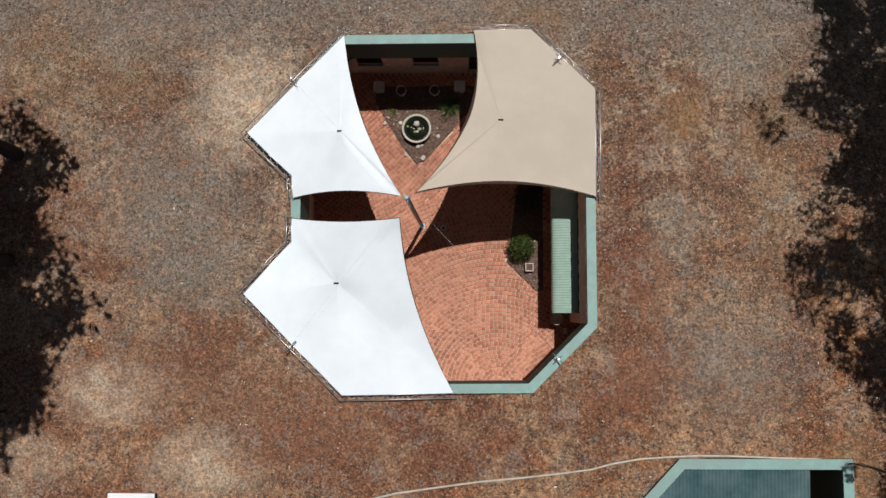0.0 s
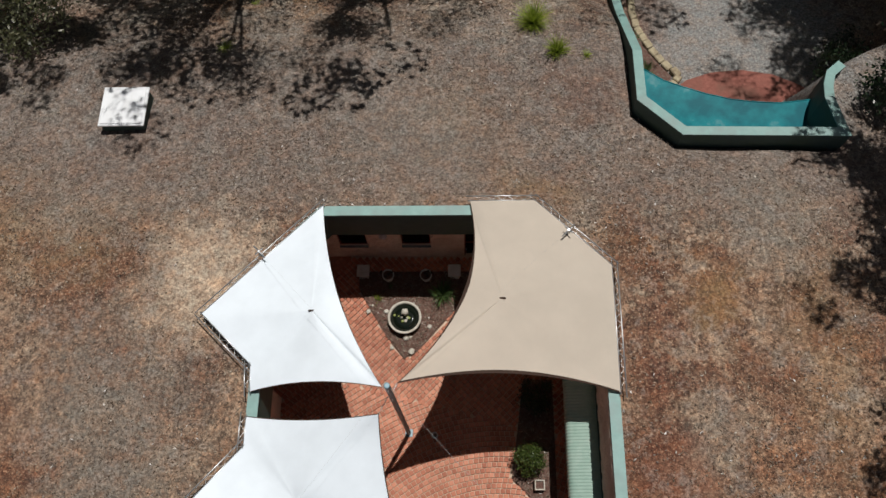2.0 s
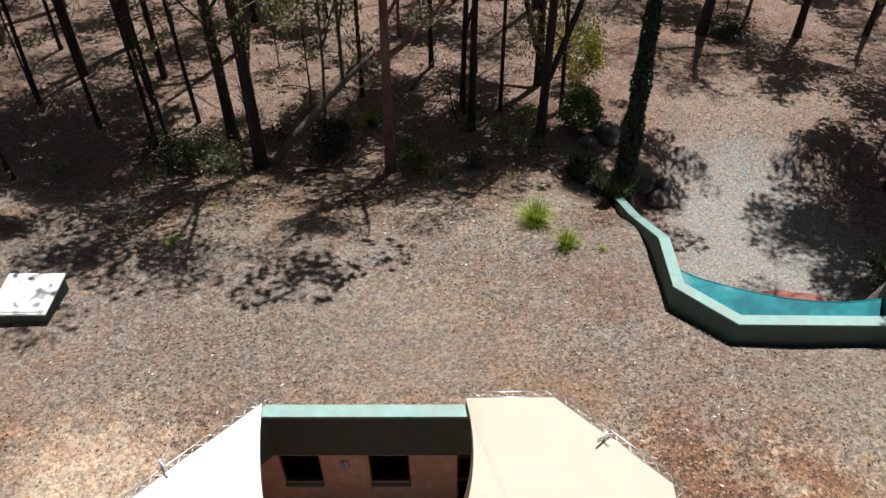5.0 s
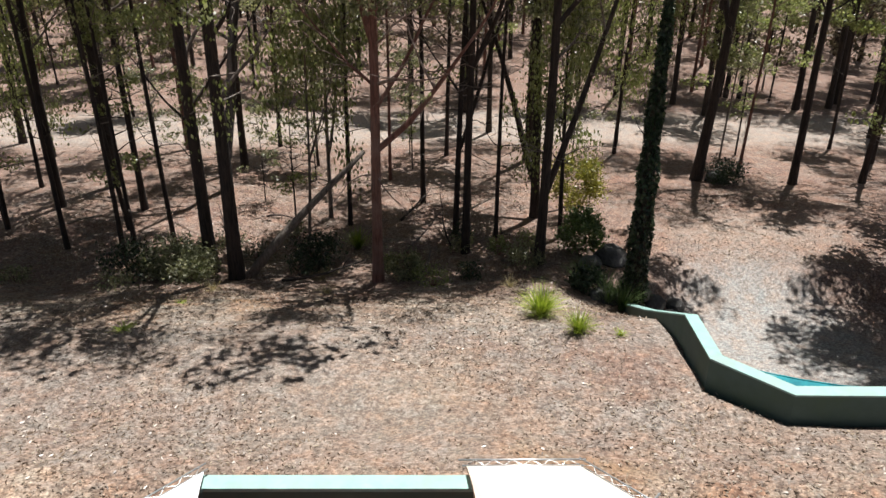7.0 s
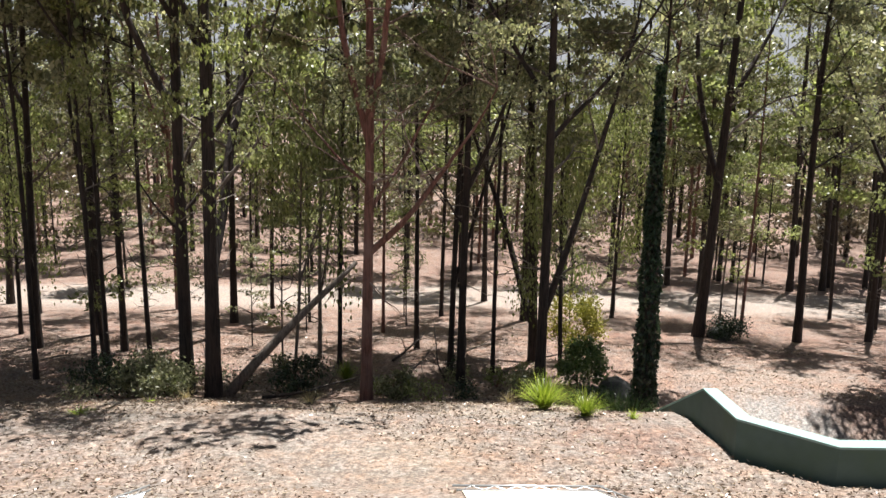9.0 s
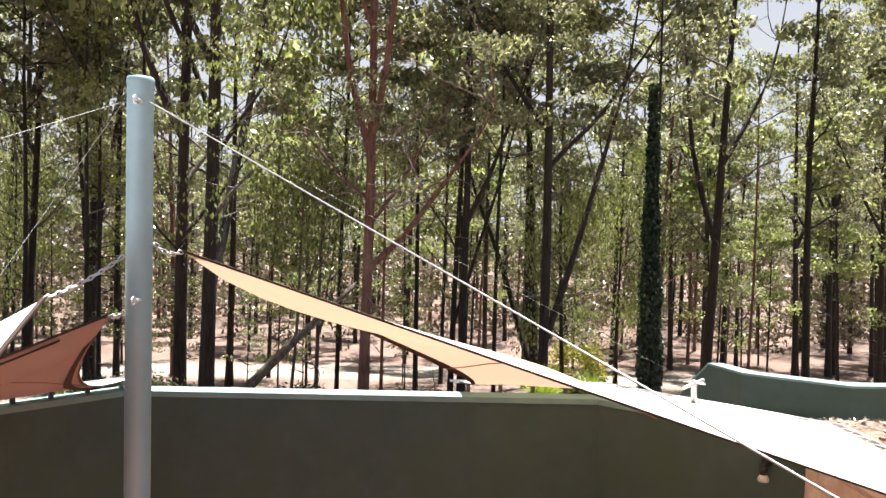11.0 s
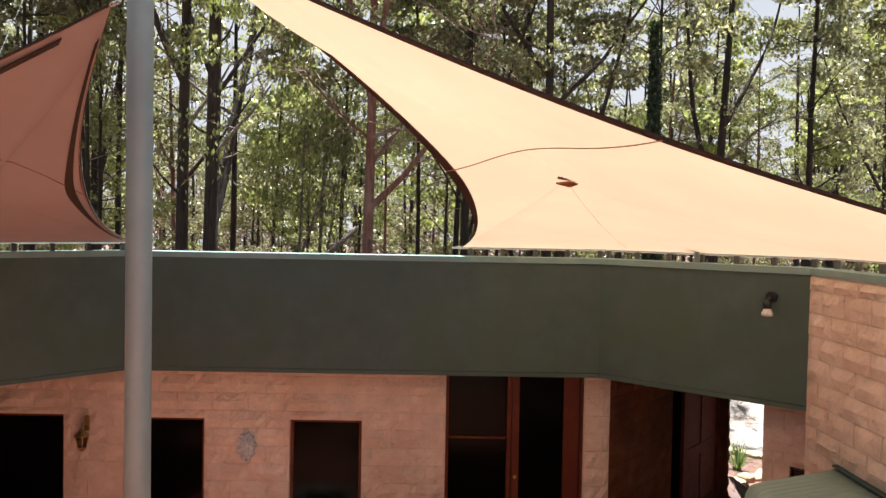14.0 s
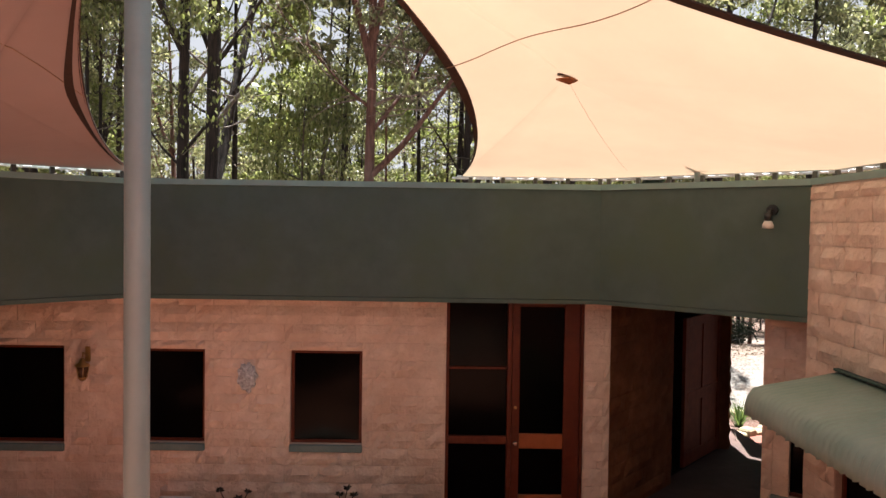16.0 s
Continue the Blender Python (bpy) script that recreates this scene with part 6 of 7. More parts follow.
def spiky(name, x, y, z, n, length, width, material, label, cat, seed, up=0.9, group="", spread=1.0):
    """Tuft of arching blades from one root."""
    r = random.Random(seed)
    verts, faces = [], []
    for k in range(n):
        a = r.uniform(0, math.tau)
        e = r.uniform(0.15, 1.0) * spread
        L = length * r.uniform(0.6, 1.1)
        d = Vector((math.cos(a) * e, math.sin(a) * e, up)).normalized()
        side = d.cross(Vector((0, 0, 1))).normalized() if abs(d.z) < 0.99 else Vector((1, 0, 0))
        p = Vector((r.gauss(0, 0.03), r.gauss(0, 0.03), 0))
        base = len(verts)
        for i in range(5):
            w = width * (1 - (i / 4) ** 1.5) * 0.5 + 0.0005
            verts += [tuple(p - side * w), tuple(p + side * w)]
            p = p + d * L / 4
            d = (d + Vector((0, 0, -0.16 * e - 0.04))).normalized()
        for i in range(4):
            b = base + i * 2
            faces.append((b, b + 1, b + 3, b + 2))
    e_ = empty(name, label, cat, group, (x, y, z))
    raw_obj("tuft", verts, faces, material, e_, True)
    return e_


M_SPIKE = leaf_mat("green_strap_leaf", (0.05, 0.09, 0.03), (0.09, 0.15, 0.05), (0.16, 0.22, 0.09))
spiky("spiky_plant", -0.62, 7.62, FLOOR + 0.03, 130, 0.62, 0.03, M_SPIKE, "green spiky rosette plant in the mulch bed", "plant", 3)
spiky("spiky_plant", -2.45, 7.52, FLOOR + 0.03, 45, 0.22, 0.012, M_GRASS, "small yellow-green tuft in the mulch bed", "plant", 4)
spiky("spiky_plant", -2.1, 7.85, FLOOR + 0.03, 22, 0.2, 0.012, M_SPIKE, "small green seedling in the mulch bed", "plant", 14)


def shrub(name, x, y, z, r, h, n, leaf, material, label, seed, stems=7):
    rr = random.Random(seed)
    nr = np.random.RandomState(seed)
    e_ = empty(name, label, "shrub", "", (x, y, z))
    bm = bmesh.new()
    for k in range(stems):
        a = rr.uniform(0, math.tau)
        add_tube(bm, bent(rr, (0, 0, -0.05), (math.cos(a) * 0.5, math.sin(a) * 0.5, 1), h * 0.8, 4, 0.15), [0.014, 0.012, 0.009, 0.006, 0.003], 5, False)
    part("stem", bm, M_BARK_RED, e_)
    K = 34
    cen = nr.normal(size=(K, 3))
    cen /= np.linalg.norm(cen, axis=1, keepdims=True)
    cen *= (nr.uniform(0.45, 1.0, (K, 1)) ** 0.5)
    cen = cen * np.array([r, r, h * 0.42]) * 0.85 + np.array([0, 0, h * 0.52])
    C = cen[nr.randint(0, K, n)] + nr.normal(size=(n, 3)) * r * 0.17
    A = nr.normal(size=(n, 3)) + np.array([0, 0, 0.3])
    Ln = leaf * nr.uniform(0.6, 1.4, n)
    quads_obj("foliage", C, A, Ln, Ln * 0.45, material, e_, seed)
    return e_


shrub("rounded_shrub", 1.66, 3.03, FLOOR, 0.44, 1.05, 4600, 0.055, M_LEAF_R, "dense dark green rounded shrub in the bed", 21)
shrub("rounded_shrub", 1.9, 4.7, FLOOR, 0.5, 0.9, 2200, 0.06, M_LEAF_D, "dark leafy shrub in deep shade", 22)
bx = empty("square_planter", "square cream planter box with dark soil", "planter", at=(1.94, 2.42, FLOOR + 0.03))
for lo, hi in (((-0.13, -0.13, 0), (-0.10, 0.13, 0.26)), ((0.10, -0.13, 0), (0.13, 0.13, 0.26)), ((-0.10, -0.13, 0), (0.10, -0.10, 0.26)), ((-0.10, 0.10, 0), (0.10, 0.13, 0.26))):
    part("side", box_bm(lo, hi, 0.004), M_CREAM, bx)
part("soil", box_bm((-0.10, -0.10, 0.0), (0.10, 0.10, 0.19)), M_MULCH, bx)
bowl = empty("bird_bath", "pale stone bird bath bowl on a pedestal", "bird bath", at=(2.74, 0.80, FLOOR))
part("pedestal", lathe_bm([(0.13, 0), (0.13, 0.05), (0.06, 0.10), (0.05, 0.45), (0.09, 0.55)], 18), M_CREAM, bowl)
part("basin", lathe_bm([(0.08, 0.55), (0.16, 0.60), (0.19, 0.66), (0.17, 0.665), (0.13, 0.63), (0.02, 0.61)], 24), M_CREAM, bowl)
bkt = empty("small_pot", "small pale round pot by the wall", "pot", at=(3.02, 0.42, FLOOR))
part("pot_body", lathe_bm([(0.06, 0), (0.09, 0.18), (0.10, 0.19), (0.08, 0.19), (0.07, 0.15), (0.01, 0.14)], 18), M_WHITEPOT, bkt)
drn = empty("floor_drain", "small round dark drain set in the paving", "drain", at=(-0.79, 3.70, FLOOR))
part("rim", lathe_bm([(0.06, -0.01), (0.09, 0.0), (0.09, 0.02), (0.06, 0.02), (0.055, 0.008)], 20), M_STEEL, drn)
part("grate", lathe_bm([(0.056, 0.0), (0.056, 0.012), (0.01, 0.014)], 16), M_BLACK, drn)

# tap standpipe against the pier
tp = empty("standpipe", "pale standpipe with a dark tap beside the awning window", "pipe", at=(3.40, 7.30, FLOOR))
part("pipe", tube_bm([(0, 0, 0), (0, 0, 1.03)], 0.022, 8), M_WHITEPOT, tp)
part("pipe", tube_bm([(0.06, -0.03, 0), (0.06, -0.03, 1.0)], 0.012, 8), M_WHITEPOT, tp)
part("cap", lathe_bm([(0.01, 1.02), (0.05, 1.02), (0.055, 1.04), (0.045, 1.06), (0.01, 1.065)], 12), M_BLACK, tp, "dark cap")


# ---- succulents in the pots ----
M_SUCC = leaf_mat("dark_rosette_leaf", (0.018, 0.016, 0.012), (0.035, 0.028, 0.018), (0.06, 0.05, 0.03), 0.1)


def succulent(x, y, heads, seed):
    """Leggy succulent: bare stems that each end in a small rosette."""
    nr = np.random.RandomState(seed)
    sc = empty("succulent", "leggy dark succulent growing in a white pot", "plant", "potted succulents", (x, y, FLOOR + 0.33))
    for hx, hy, hz in heads:
        part("stem", tube_bm([(hx * 0.2, hy * 0.2, -0.02), (hx * 0.7, hy * 0.7, hz * 0.5), (hx, hy, hz)], [0.008, 0.007, 0.006], 5), M_BARK_GREY, sc)
        n = 26
        a = nr.uniform(0, math.tau, n)
        A = np.column_stack([np.cos(a), np.sin(a), nr.uniform(-0.1, 0.8, n)])
        C = np.array([hx, hy, hz]) + A / np.linalg.norm(A, axis=1, keepdims=True) * 0.026
        quads_obj("rosette", C, A, np.full(n, 0.055), np.full(n, 0.026), M_SUCC, sc, seed)


succulent(-2.16, 8.14, [(-0.17, 0.03, 0.20), (0.03, -0.02, 0.14), (0.12, 0.02, 0.19), (-0.06, -0.08, 0.09)], 5)
succulent(-1.08, 8.14, [(0.0, 0.0, 0.18), (0.08, 0.03, 0.24), (0.15, 0.0, 0.18), (0.05, -0.07, 0.10)], 6)

# ---- on the earth roof ----
M_DOME = surface("white_acrylic", (0.72, 0.74, 0.76), (0.82, 0.84, 0.86), 6, 0.35, stain=(0.66, 0.67, 0.68), stain_scale=3)
M_TEAL, _nt, _b = mat_base("teal_shade_cloth", 0.55)
_v = world_pos(_nt)
_c = ramp(_nt, noise_node(_nt, 1.1, 6, 0.6, _v), [(0.40, (0.004, 0.10, 0.125)), (0.56, (0.008, 0.17, 0.195)), (0.72, (0.13, 0.27, 0.285))])
_nt.links.new(_c, _b.inputs["Base Color"])
_b.inputs["Specular IOR Level"].default_value = 0.12
M_SHEET, _nt, _b = mat_base("clear_corrugated_sheet", 0.25)
_v = world_pos(_nt)
_c = ramp(_nt, noise_node(_nt, 1.4, 5, 0.6, _v), [(0.35, (0.04, 0.085, 0.095)), (0.7, (0.10, 0.155, 0.165))])
_nt.links.new(_c, _b.inputs["Base Color"])


def skylight(x0_, x1_, y0_, y1_, z0_, top):
    s_ = empty("skylight_hatch", "white square skylight hatch on a dark upstand", "skylight", "roof skylights", ((x0_ + x1_) / 2, (y0_ + y1_) / 2, z0_))
    hx, hy, h = (x1_ - x0_) / 2, (y1_ - y0_) / 2, top - z0_
    part("upstand", box_bm((-hx + 0.05, -hy + 0.05, -0.2), (hx - 0.05, hy - 0.05, h - 0.09), 0.01), M_FASCIA, s_)
    part("lid", box_bm((-hx, -hy, h - 0.09), (hx, hy, h - 0.03), 0.015), M_DOME, s_)
    part("panel", box_bm((-hx + 0.05, -hy + 0.05, h - 0.03), (hx - 0.05, hy - 0.05, h), 0.02), M_DOME, s_)


skylight(-9.85, -8.60, 11.40, 12.62, gz(-9.2, 11.5), 3.38)
skylight(-9.68, -8.40, -5.15, -3.88, 3.70, 4.02)

dish = empty("satellite_dish", "dark mesh satellite dish on a short mast", "dish", at=(-12.75, -1.75, gz(-12.75, -1.75)))
part("mast", tube_bm([(0, 0, -0.1), (0, 0, 0.7)], 0.03, 8), M_BLACK, dish)
bm = lathe_bm([(0.02, 0.0), (0.16, 0.03), (0.30, 0.10), (0.31, 0.115), (0.16, 0.045), (0.02, 0.02)], 24)
bmesh.ops.rotate(bm, verts=bm.verts[:], cent=(0, 0, 0), matrix=Euler((0.35, 0.2, 0)).to_matrix())
bmesh.ops.translate(bm, verts=bm.verts[:], vec=(0, 0, 0.72))
part("reflector", bm, M_BLACK, dish)
part("feed_arm", tube_bm([(0.0, -0.28, 0.75), (0.22, -0.42, 0.95)], 0.012, 5), M_BLACK, dish)
part("feed_horn", tube_bm([(0.20, -0.40, 0.93), (0.25, -0.45, 0.99)], 0.035, 8), M_BLACK, dish)

hose = [(-2.9, -4.1), (-1.97, -3.86), (-0.8, -3.70), (0.32, -3.54), (1.5, -3.42), (2.6, -3.28), (3.3, -3.17), (3.88, -3.02), (4.6, -2.90), (5.32, -2.84), (6.1, -2.80), (6.96, -2.81), (8.2, -2.84), (9.34, -2.86)]
hp = [(x, y, gz(x, y) + 0.03) for x, y in hose]
tagged(mesh_obj("garden_hose", tube_bm(hp, 0.028, 6), M_CREAM), "pale poly pipe laid across the dry ground", "hose")


# ---- entry court ----
M_PAVE_RED = surface("pinkish_red_paving", (0.17, 0.055, 0.040), (0.27, 0.10, 0.075), 9, 0.9, stain=(0.16, 0.07, 0.05), stain_scale=1.2)
bm = bmesh.new()
arc = [(6.6, 14.55), (7.2, 15.05), (8.0, 15.35), (9.0, 15.45), (10.0, 15.25), (10.8, 14.8), (11.2, 14.4), (9.95, 13.6), (9.45, 12.4), (9.60, 11.0), (5.9, 11.0), (5.0, 11.9), (5.3, 13.4)]
pz = [float(np.interp(y, [10, 11.5, 15.4], [0.12, 0.05, -0.34])) + 0.07 for x, y in arc]
vs = [bm.verts.new((x, y, z)) for (x, y), z in zip(arc, pz)]
f = bm.faces.new(vs)
r = bmesh.ops.extrude_face_region(bm, geom=[f])
bmesh.ops.translate(bm, verts=[v for v in r["geom"] if isinstance(v, bmesh.types.BMVert)], vec=(0, 0, -0.08))
bmesh.ops.recalc_face_normals(bm, faces=bm.faces[:])
tagged(mesh_obj("pavement_entry", bm, M_PAVE_RED), "curved apron of reddish paving at the entry", "pavement", kind="structure")

# teal sail over the entry
edge_n = [(5.13, 13.61), (5.66, 13.23), (6.18, 13.01), (6.82, 12.77), (7.47, 12.59), (8.13, 12.5), (8.8, 12.46), (9.4, 12.53), (9.88, 12.6)]
edge_s = [(4.86, 12.05), (5.28, 11.55), (5.80, 11.04), (6.3, 11.02), (6.9, 11.01), (7.5, 11.0), (8.1, 11.0), (8.8, 10.99), (9.6, 10.98)]
rows = []
verts, faces = [], []
for (a, b) in zip(edge_n, edge_s):
    for k in range(7):
        u = k / 6
        verts.append((a[0] + (b[0] - a[0]) * u, a[1] + (b[1] - a[1]) * u, 2.50 + 0.10 * u - 0.12 * math.sin(u * math.pi)))
for i in range(len(edge_n) - 1):
    for k in range(6):
        a = i * 7 + k
        faces.append((a, a + 1, a + 8, a + 7))
ts = empty("teal_canopy", "teal shade canopy stretched over the entry court", "canopy")
raw_obj("cloth", verts, faces, M_TEAL, ts, True)
part("hem", tube_bm([(x, y, 2.50) for x, y in edge_n], 0.018, 6), M_TEAL, ts)
part("end_bar", tube_bm([(9.88, 12.6, 2.50), (9.6, 10.98, 2.60)], 0.02, 6), M_STEEL, ts)

M_SANDSTONE = surface("yellow_sandstone", (0.30, 0.25, 0.16), (0.44, 0.38, 0.26), 14, 0.95, stain=(0.22, 0.17, 0.11), stain_scale=3)
se = random.Random(4)
edge = []
for (ax, ay), (bx_, by_) in zip([(5.87, 19.5), (5.78, 18.1), (5.86, 17.4), (6.2, 16.4), (6.53, 15.8)], [(5.78, 18.1), (5.86, 17.4), (6.2, 16.4), (6.53, 15.8), (7.0, 15.2)]):
    k_ = max(2, round(math.hypot(bx_ - ax, by_ - ay) / 0.34))
    edge += [(ax + (bx_ - ax) * i / k_, ay + (by_ - ay) * i / k_) for i in range(k_)]
for (ax, ay), (bx_, by_) in (((7.0, 15.2), (6.3, 14.35)), ((6.3, 14.35), (5.65, 13.7)), ((5.65, 13.7), (5.0, 13.3))):
    k_ = max(2, round(math.hypot(bx_ - ax, by_ - ay) / 0.30))
    edge += [(ax + (bx_ - ax) * i / k_, ay + (by_ - ay) * i / k_) for i in range(k_)]
edge.append((5.0, 13.3))
kerb = empty("edging_stones", "row of yellow sandstone edging blocks", "edging")
for (ax, ay), (bx_, by_) in zip(edge, edge[1:]):
    cx, cy = (ax + bx_) / 2, (ay + by_) / 2
    ang = math.degrees(math.atan2(by_ - ay, bx_ - ax)) + se.uniform(-8, 8)
    L = math.hypot(bx_ - ax, by_ - ay) * 0.9
    o = part("block", box_bm((-L / 2, -0.12, -0.25), (L / 2, 0.12, 0.16 + se.uniform(-0.03, 0.04)), 0.03), M_SANDSTONE, kerb)
    o.matrix_basis = pose(cx, cy, gz(cx, cy), se.uniform(-4, 4), se.uniform(-4, 4), ang)

strip = [(4.86, 13.36), (5.6, 13.82), (6.2, 14.45), (6.75, 15.2), (6.4, 15.75), (6.08, 16.35), (5.74, 17.35), (5.66, 18.1), (4.92, 18.1), (4.86, 16.0)]
bm = bmesh.new()
f = bm.faces.new([bm.verts.new((x, y, 0)) for x, y in strip])
bmesh.ops.triangulate(bm, faces=[f])
for _ in range(4):
    bmesh.ops.subdivide_edges(bm, edges=bm.edges[:], cuts=1, use_grid_fill=True)
for w_ in bm.verts:
    w_.co.z = gz(max(w_.co.x, 5.05), w_.co.y) + 0.06 + 0.03 * noise.noise(w_.co * 4)
bmesh.ops.recalc_face_normals(bm, faces=bm.faces[:])
tagged(mesh_obj("ground_bed_entry", bm, M_MULCH), "mulched strip between the retaining wall and the edging", "garden bed", kind="structure")
for k, (x, y) in enumerate([(5.55, 14.5), (5.95, 15.4), (5.4, 15.9), (5.6, 16.8)]):
    spiky("strap_leaf_plant", x, y, gz(x, y) + 0.05, 60, 0.5, 0.022, M_SPIKE, "green strap-leaved plant in the mulched strip", "plant", 90 + k, 1.0, "strip plants")

M_ROCK = surface("dark_basalt", (0.025, 0.025, 0.026), (0.08, 0.078, 0.075), 5, 0.85, stain=(0.16, 0.155, 0.145), stain_scale=1.5, bump_s=0.7, bump_d=0.03)
for k, (x, y, r) in enumerate([(6.62, 20.1, 0.40), (6.15, 20.4, 0.40), (6.9, 20.6, 0.30), (5.7, 20.3, 0.34), (4.3, 18.9, 0.42), (4.75, 19.3, 0.32), (5.25, 22.5, 0.55), (4.5, 21.9, 0.38), (11.6, 31.4, 0.5)]):
    rock("boulder", x, y, gz(x, y) - 0.08, r, M_ROCK, "dark weathered boulder beside the drive", "rock", k + 11, "dark boulders", 0.75)

# sheeted roof of the south court
sr = empty("court_roof", "clear corrugated roof sheets over the south court", "roof sheeting")
verts, faces = [], []
X0, X1, n = 4.9, 9.1, 260
for i in range(n + 1):
    x = X0 + (X1 - X0) * i / n
    ytop = -3.16 if x > 5.75 else -3.16 - (5.75 - x) * 1.07
    w = 0.012 * math.cos(i * math.tau / 6)
    verts += [(x, ytop, 3.60 + w), (x, -8.2, 3.35 + w)]
for i in range(n):
    a = i * 2
    faces.append((a, a + 1, a + 3, a + 2))
raw_obj("sheet", verts, faces, M_SHEET, sr)
for x in (5.6, 6.2, 6.88, 7.56, 8.24, 8.95):
    y1_ = -3.2 if x > 5.75 else -3.4
    part("batten", box_bm((x - 0.02, -8.2, 3.40), (x + 0.02, y1_, 3.52), 0.004), M_FASCIA, sr)
lo_pipe = [(9.95, -2.95, 3.92), (10.25, -2.92, 3.96), (10.7, -3.06, 3.90), (11.2, -3.25, 3.85)]
tagged(mesh_obj("loose_cable", tube_bm(lo_pipe, 0.018, 6), M_BLACK), "black cable trailing off the coping", "cable")


# ---- plants and dead wood of the bush edge ----
spiky("grass_tree", 2.06, 15.35, gz(2.06, 15.35), 420, 0.82, 0.018, M_GRASS, "bright yellow-green grass tuft on the bank", "grass tuft", 31, 0.8, "grass tufts")
spiky("grass_tree", 2.65, 14.05, gz(2.65, 14.05), 260, 0.58, 0.015, M_GRASS, "bright yellow-green grass tuft on the bank", "grass tuft", 32, 0.8, "grass tufts")
spiky("grass_tree", -2.87, 23.2, gz(-2.87, 23.2), 260, 0.8, 0.014, M_GRASS, "yellow-green grass tuft under the trees", "grass tuft", 34, 0.9, "grass tufts")
spiky("grass_tree", 3.5, 13.9, gz(3.5, 13.9), 50, 0.25, 0.012, M_GRASS, "low green grass patch on the bank", "grass tuft", 35, 0.5, "grass tufts")
spiky("grass_tree", -6.95, 14.5, gz(-6.95, 14.5), 90, 0.35, 0.012, M_GRASS, "low green grass patch on the bank", "grass tuft", 36, 0.4, "grass tufts", 1.6)
spiky("grass_tree", -6.4, 16.6, gz(-6.4, 16.6), 40, 0.22, 0.012, M_GRASS, "low green grass patch on the bank", "grass tuft", 37, 0.4, "grass tufts", 1.4)
for k, (x, y) in enumerate([(4.35, 18.6), (4.4, 19.6), (3.9, 20.2), (4.6, 18.0)]):
    spiky("strap_leaf_plant", x, y, gz(x, y), 150, 1.0, 0.02, M_SPIKE, "arching dark green strap-leaved plant under the trees", "plant", 60 + k, 1.0, "strap-leaved plants")
M_LEAF_Y = leaf_mat("yellowish_shrub_leaf", (0.12, 0.12, 0.018), (0.21, 0.205, 0.035), (0.34, 0.31, 0.09))
shrub("bush", 4.6, 26.2, gz(4.6, 26.2), 1.1, 2.8, 4600, 0.11, M_LEAF_Y, "yellow-green bushy shrub beside the drive", 71)
shrub("bush", 2.4, 21.2, gz(2.4, 21.2), 0.6, 0.7, 1200, 0.09, M_LEAF, "low dark green bush under the trees", 72)
shrub("bush", -8.0, 20.2, gz(-8.0, 20.2), 1.0, 1.2, 2600, 0.10, M_LEAF, "pale-leaved low bush at the edge of the trees", 73)
shrub("bush", -7.1, 19.6, gz(-7.1, 19.6), 0.8, 0.9, 2000, 0.10, M_LEAF, "pale-leaved low bush at the edge of the trees", 74)
shrub("bush", -3.9, 21.2, gz(-3.9, 21.2), 0.8, 1.0, 1800, 0.10, M_LEAF_D, "dark bush beneath the leaning trunk", 75)
shrub("bush", -1.2, 19.8, gz(-1.2, 19.8), 0.6, 0.9, 1300, 0.10, M_LEAF, "low green bush beside the red gum", 76)
shrub("bush", 11.9, 31.2, gz(11.9, 31.2), 1.0, 1.0, 1500, 0.12, M_LEAF_D, "dark low bush round tree stumps", 77)
shrub("bush", -12.6, 15.2, gz(-12.6, 15.2), 1.5, 2.4, 4200, 0.12, M_LEAF, "leafy green bush at the edge of the roof", 78)
shrub("bush", -14.8, 12.5, gz(-14.8, 12.5), 1.7, 2.6, 4200, 0.12, M_LEAF_D, "dark leafy bush at the edge of the roof", 79)
shrub("bush", 13.2, 14.6, gz(13.2, 14.6), 1.5, 2.2, 3600, 0.12, M_LEAF_D, "dark leafy bush beside the drive", 80)
shrub("bush", 11.6, 12.2, gz(11.6, 12.2), 1.1, 1.6, 2600, 0.12, M_LEAF_D, "dark leafy bush beside the court wall", 81)

shrub("bush", 3.9, 19.4, gz(3.9, 19.4), 0.5, 0.8, 800, 0.13, M_LEAF_D, "dark green strappy bush beside the creeper trunk", 82)
shrub("bush", 4.35, 22.9, gz(4.35, 22.9), 0.8, 1.7, 2600, 0.13, M_SPIKE, "dark green feathery bush among the boulders", 83)
shrub("bush", -7.6, 19.7, gz(-7.6, 19.7), 0.9, 1.1, 1500, 0.10, M_LEAF, "low green bush beside the twin trunks", 85)
shrub("bush", -9.0, 19.9, gz(-9.0, 19.9), 0.9, 1.2, 1500, 0.10, M_LEAF_D, "dark low bush at the edge of the bush", 86)
shrub("bush", 11.2, 14.4, gz(11.2, 14.4), 0.8, 1.1, 1500, 0.10, M_LEAF_D, "dark leafy bush beside the entry paving", 87)
shrub("bush", 12.2, 15.6, gz(12.2, 15.6), 0.9, 1.3, 1700, 0.10, M_LEAF_D, "dark leafy bush beside the drive", 88)

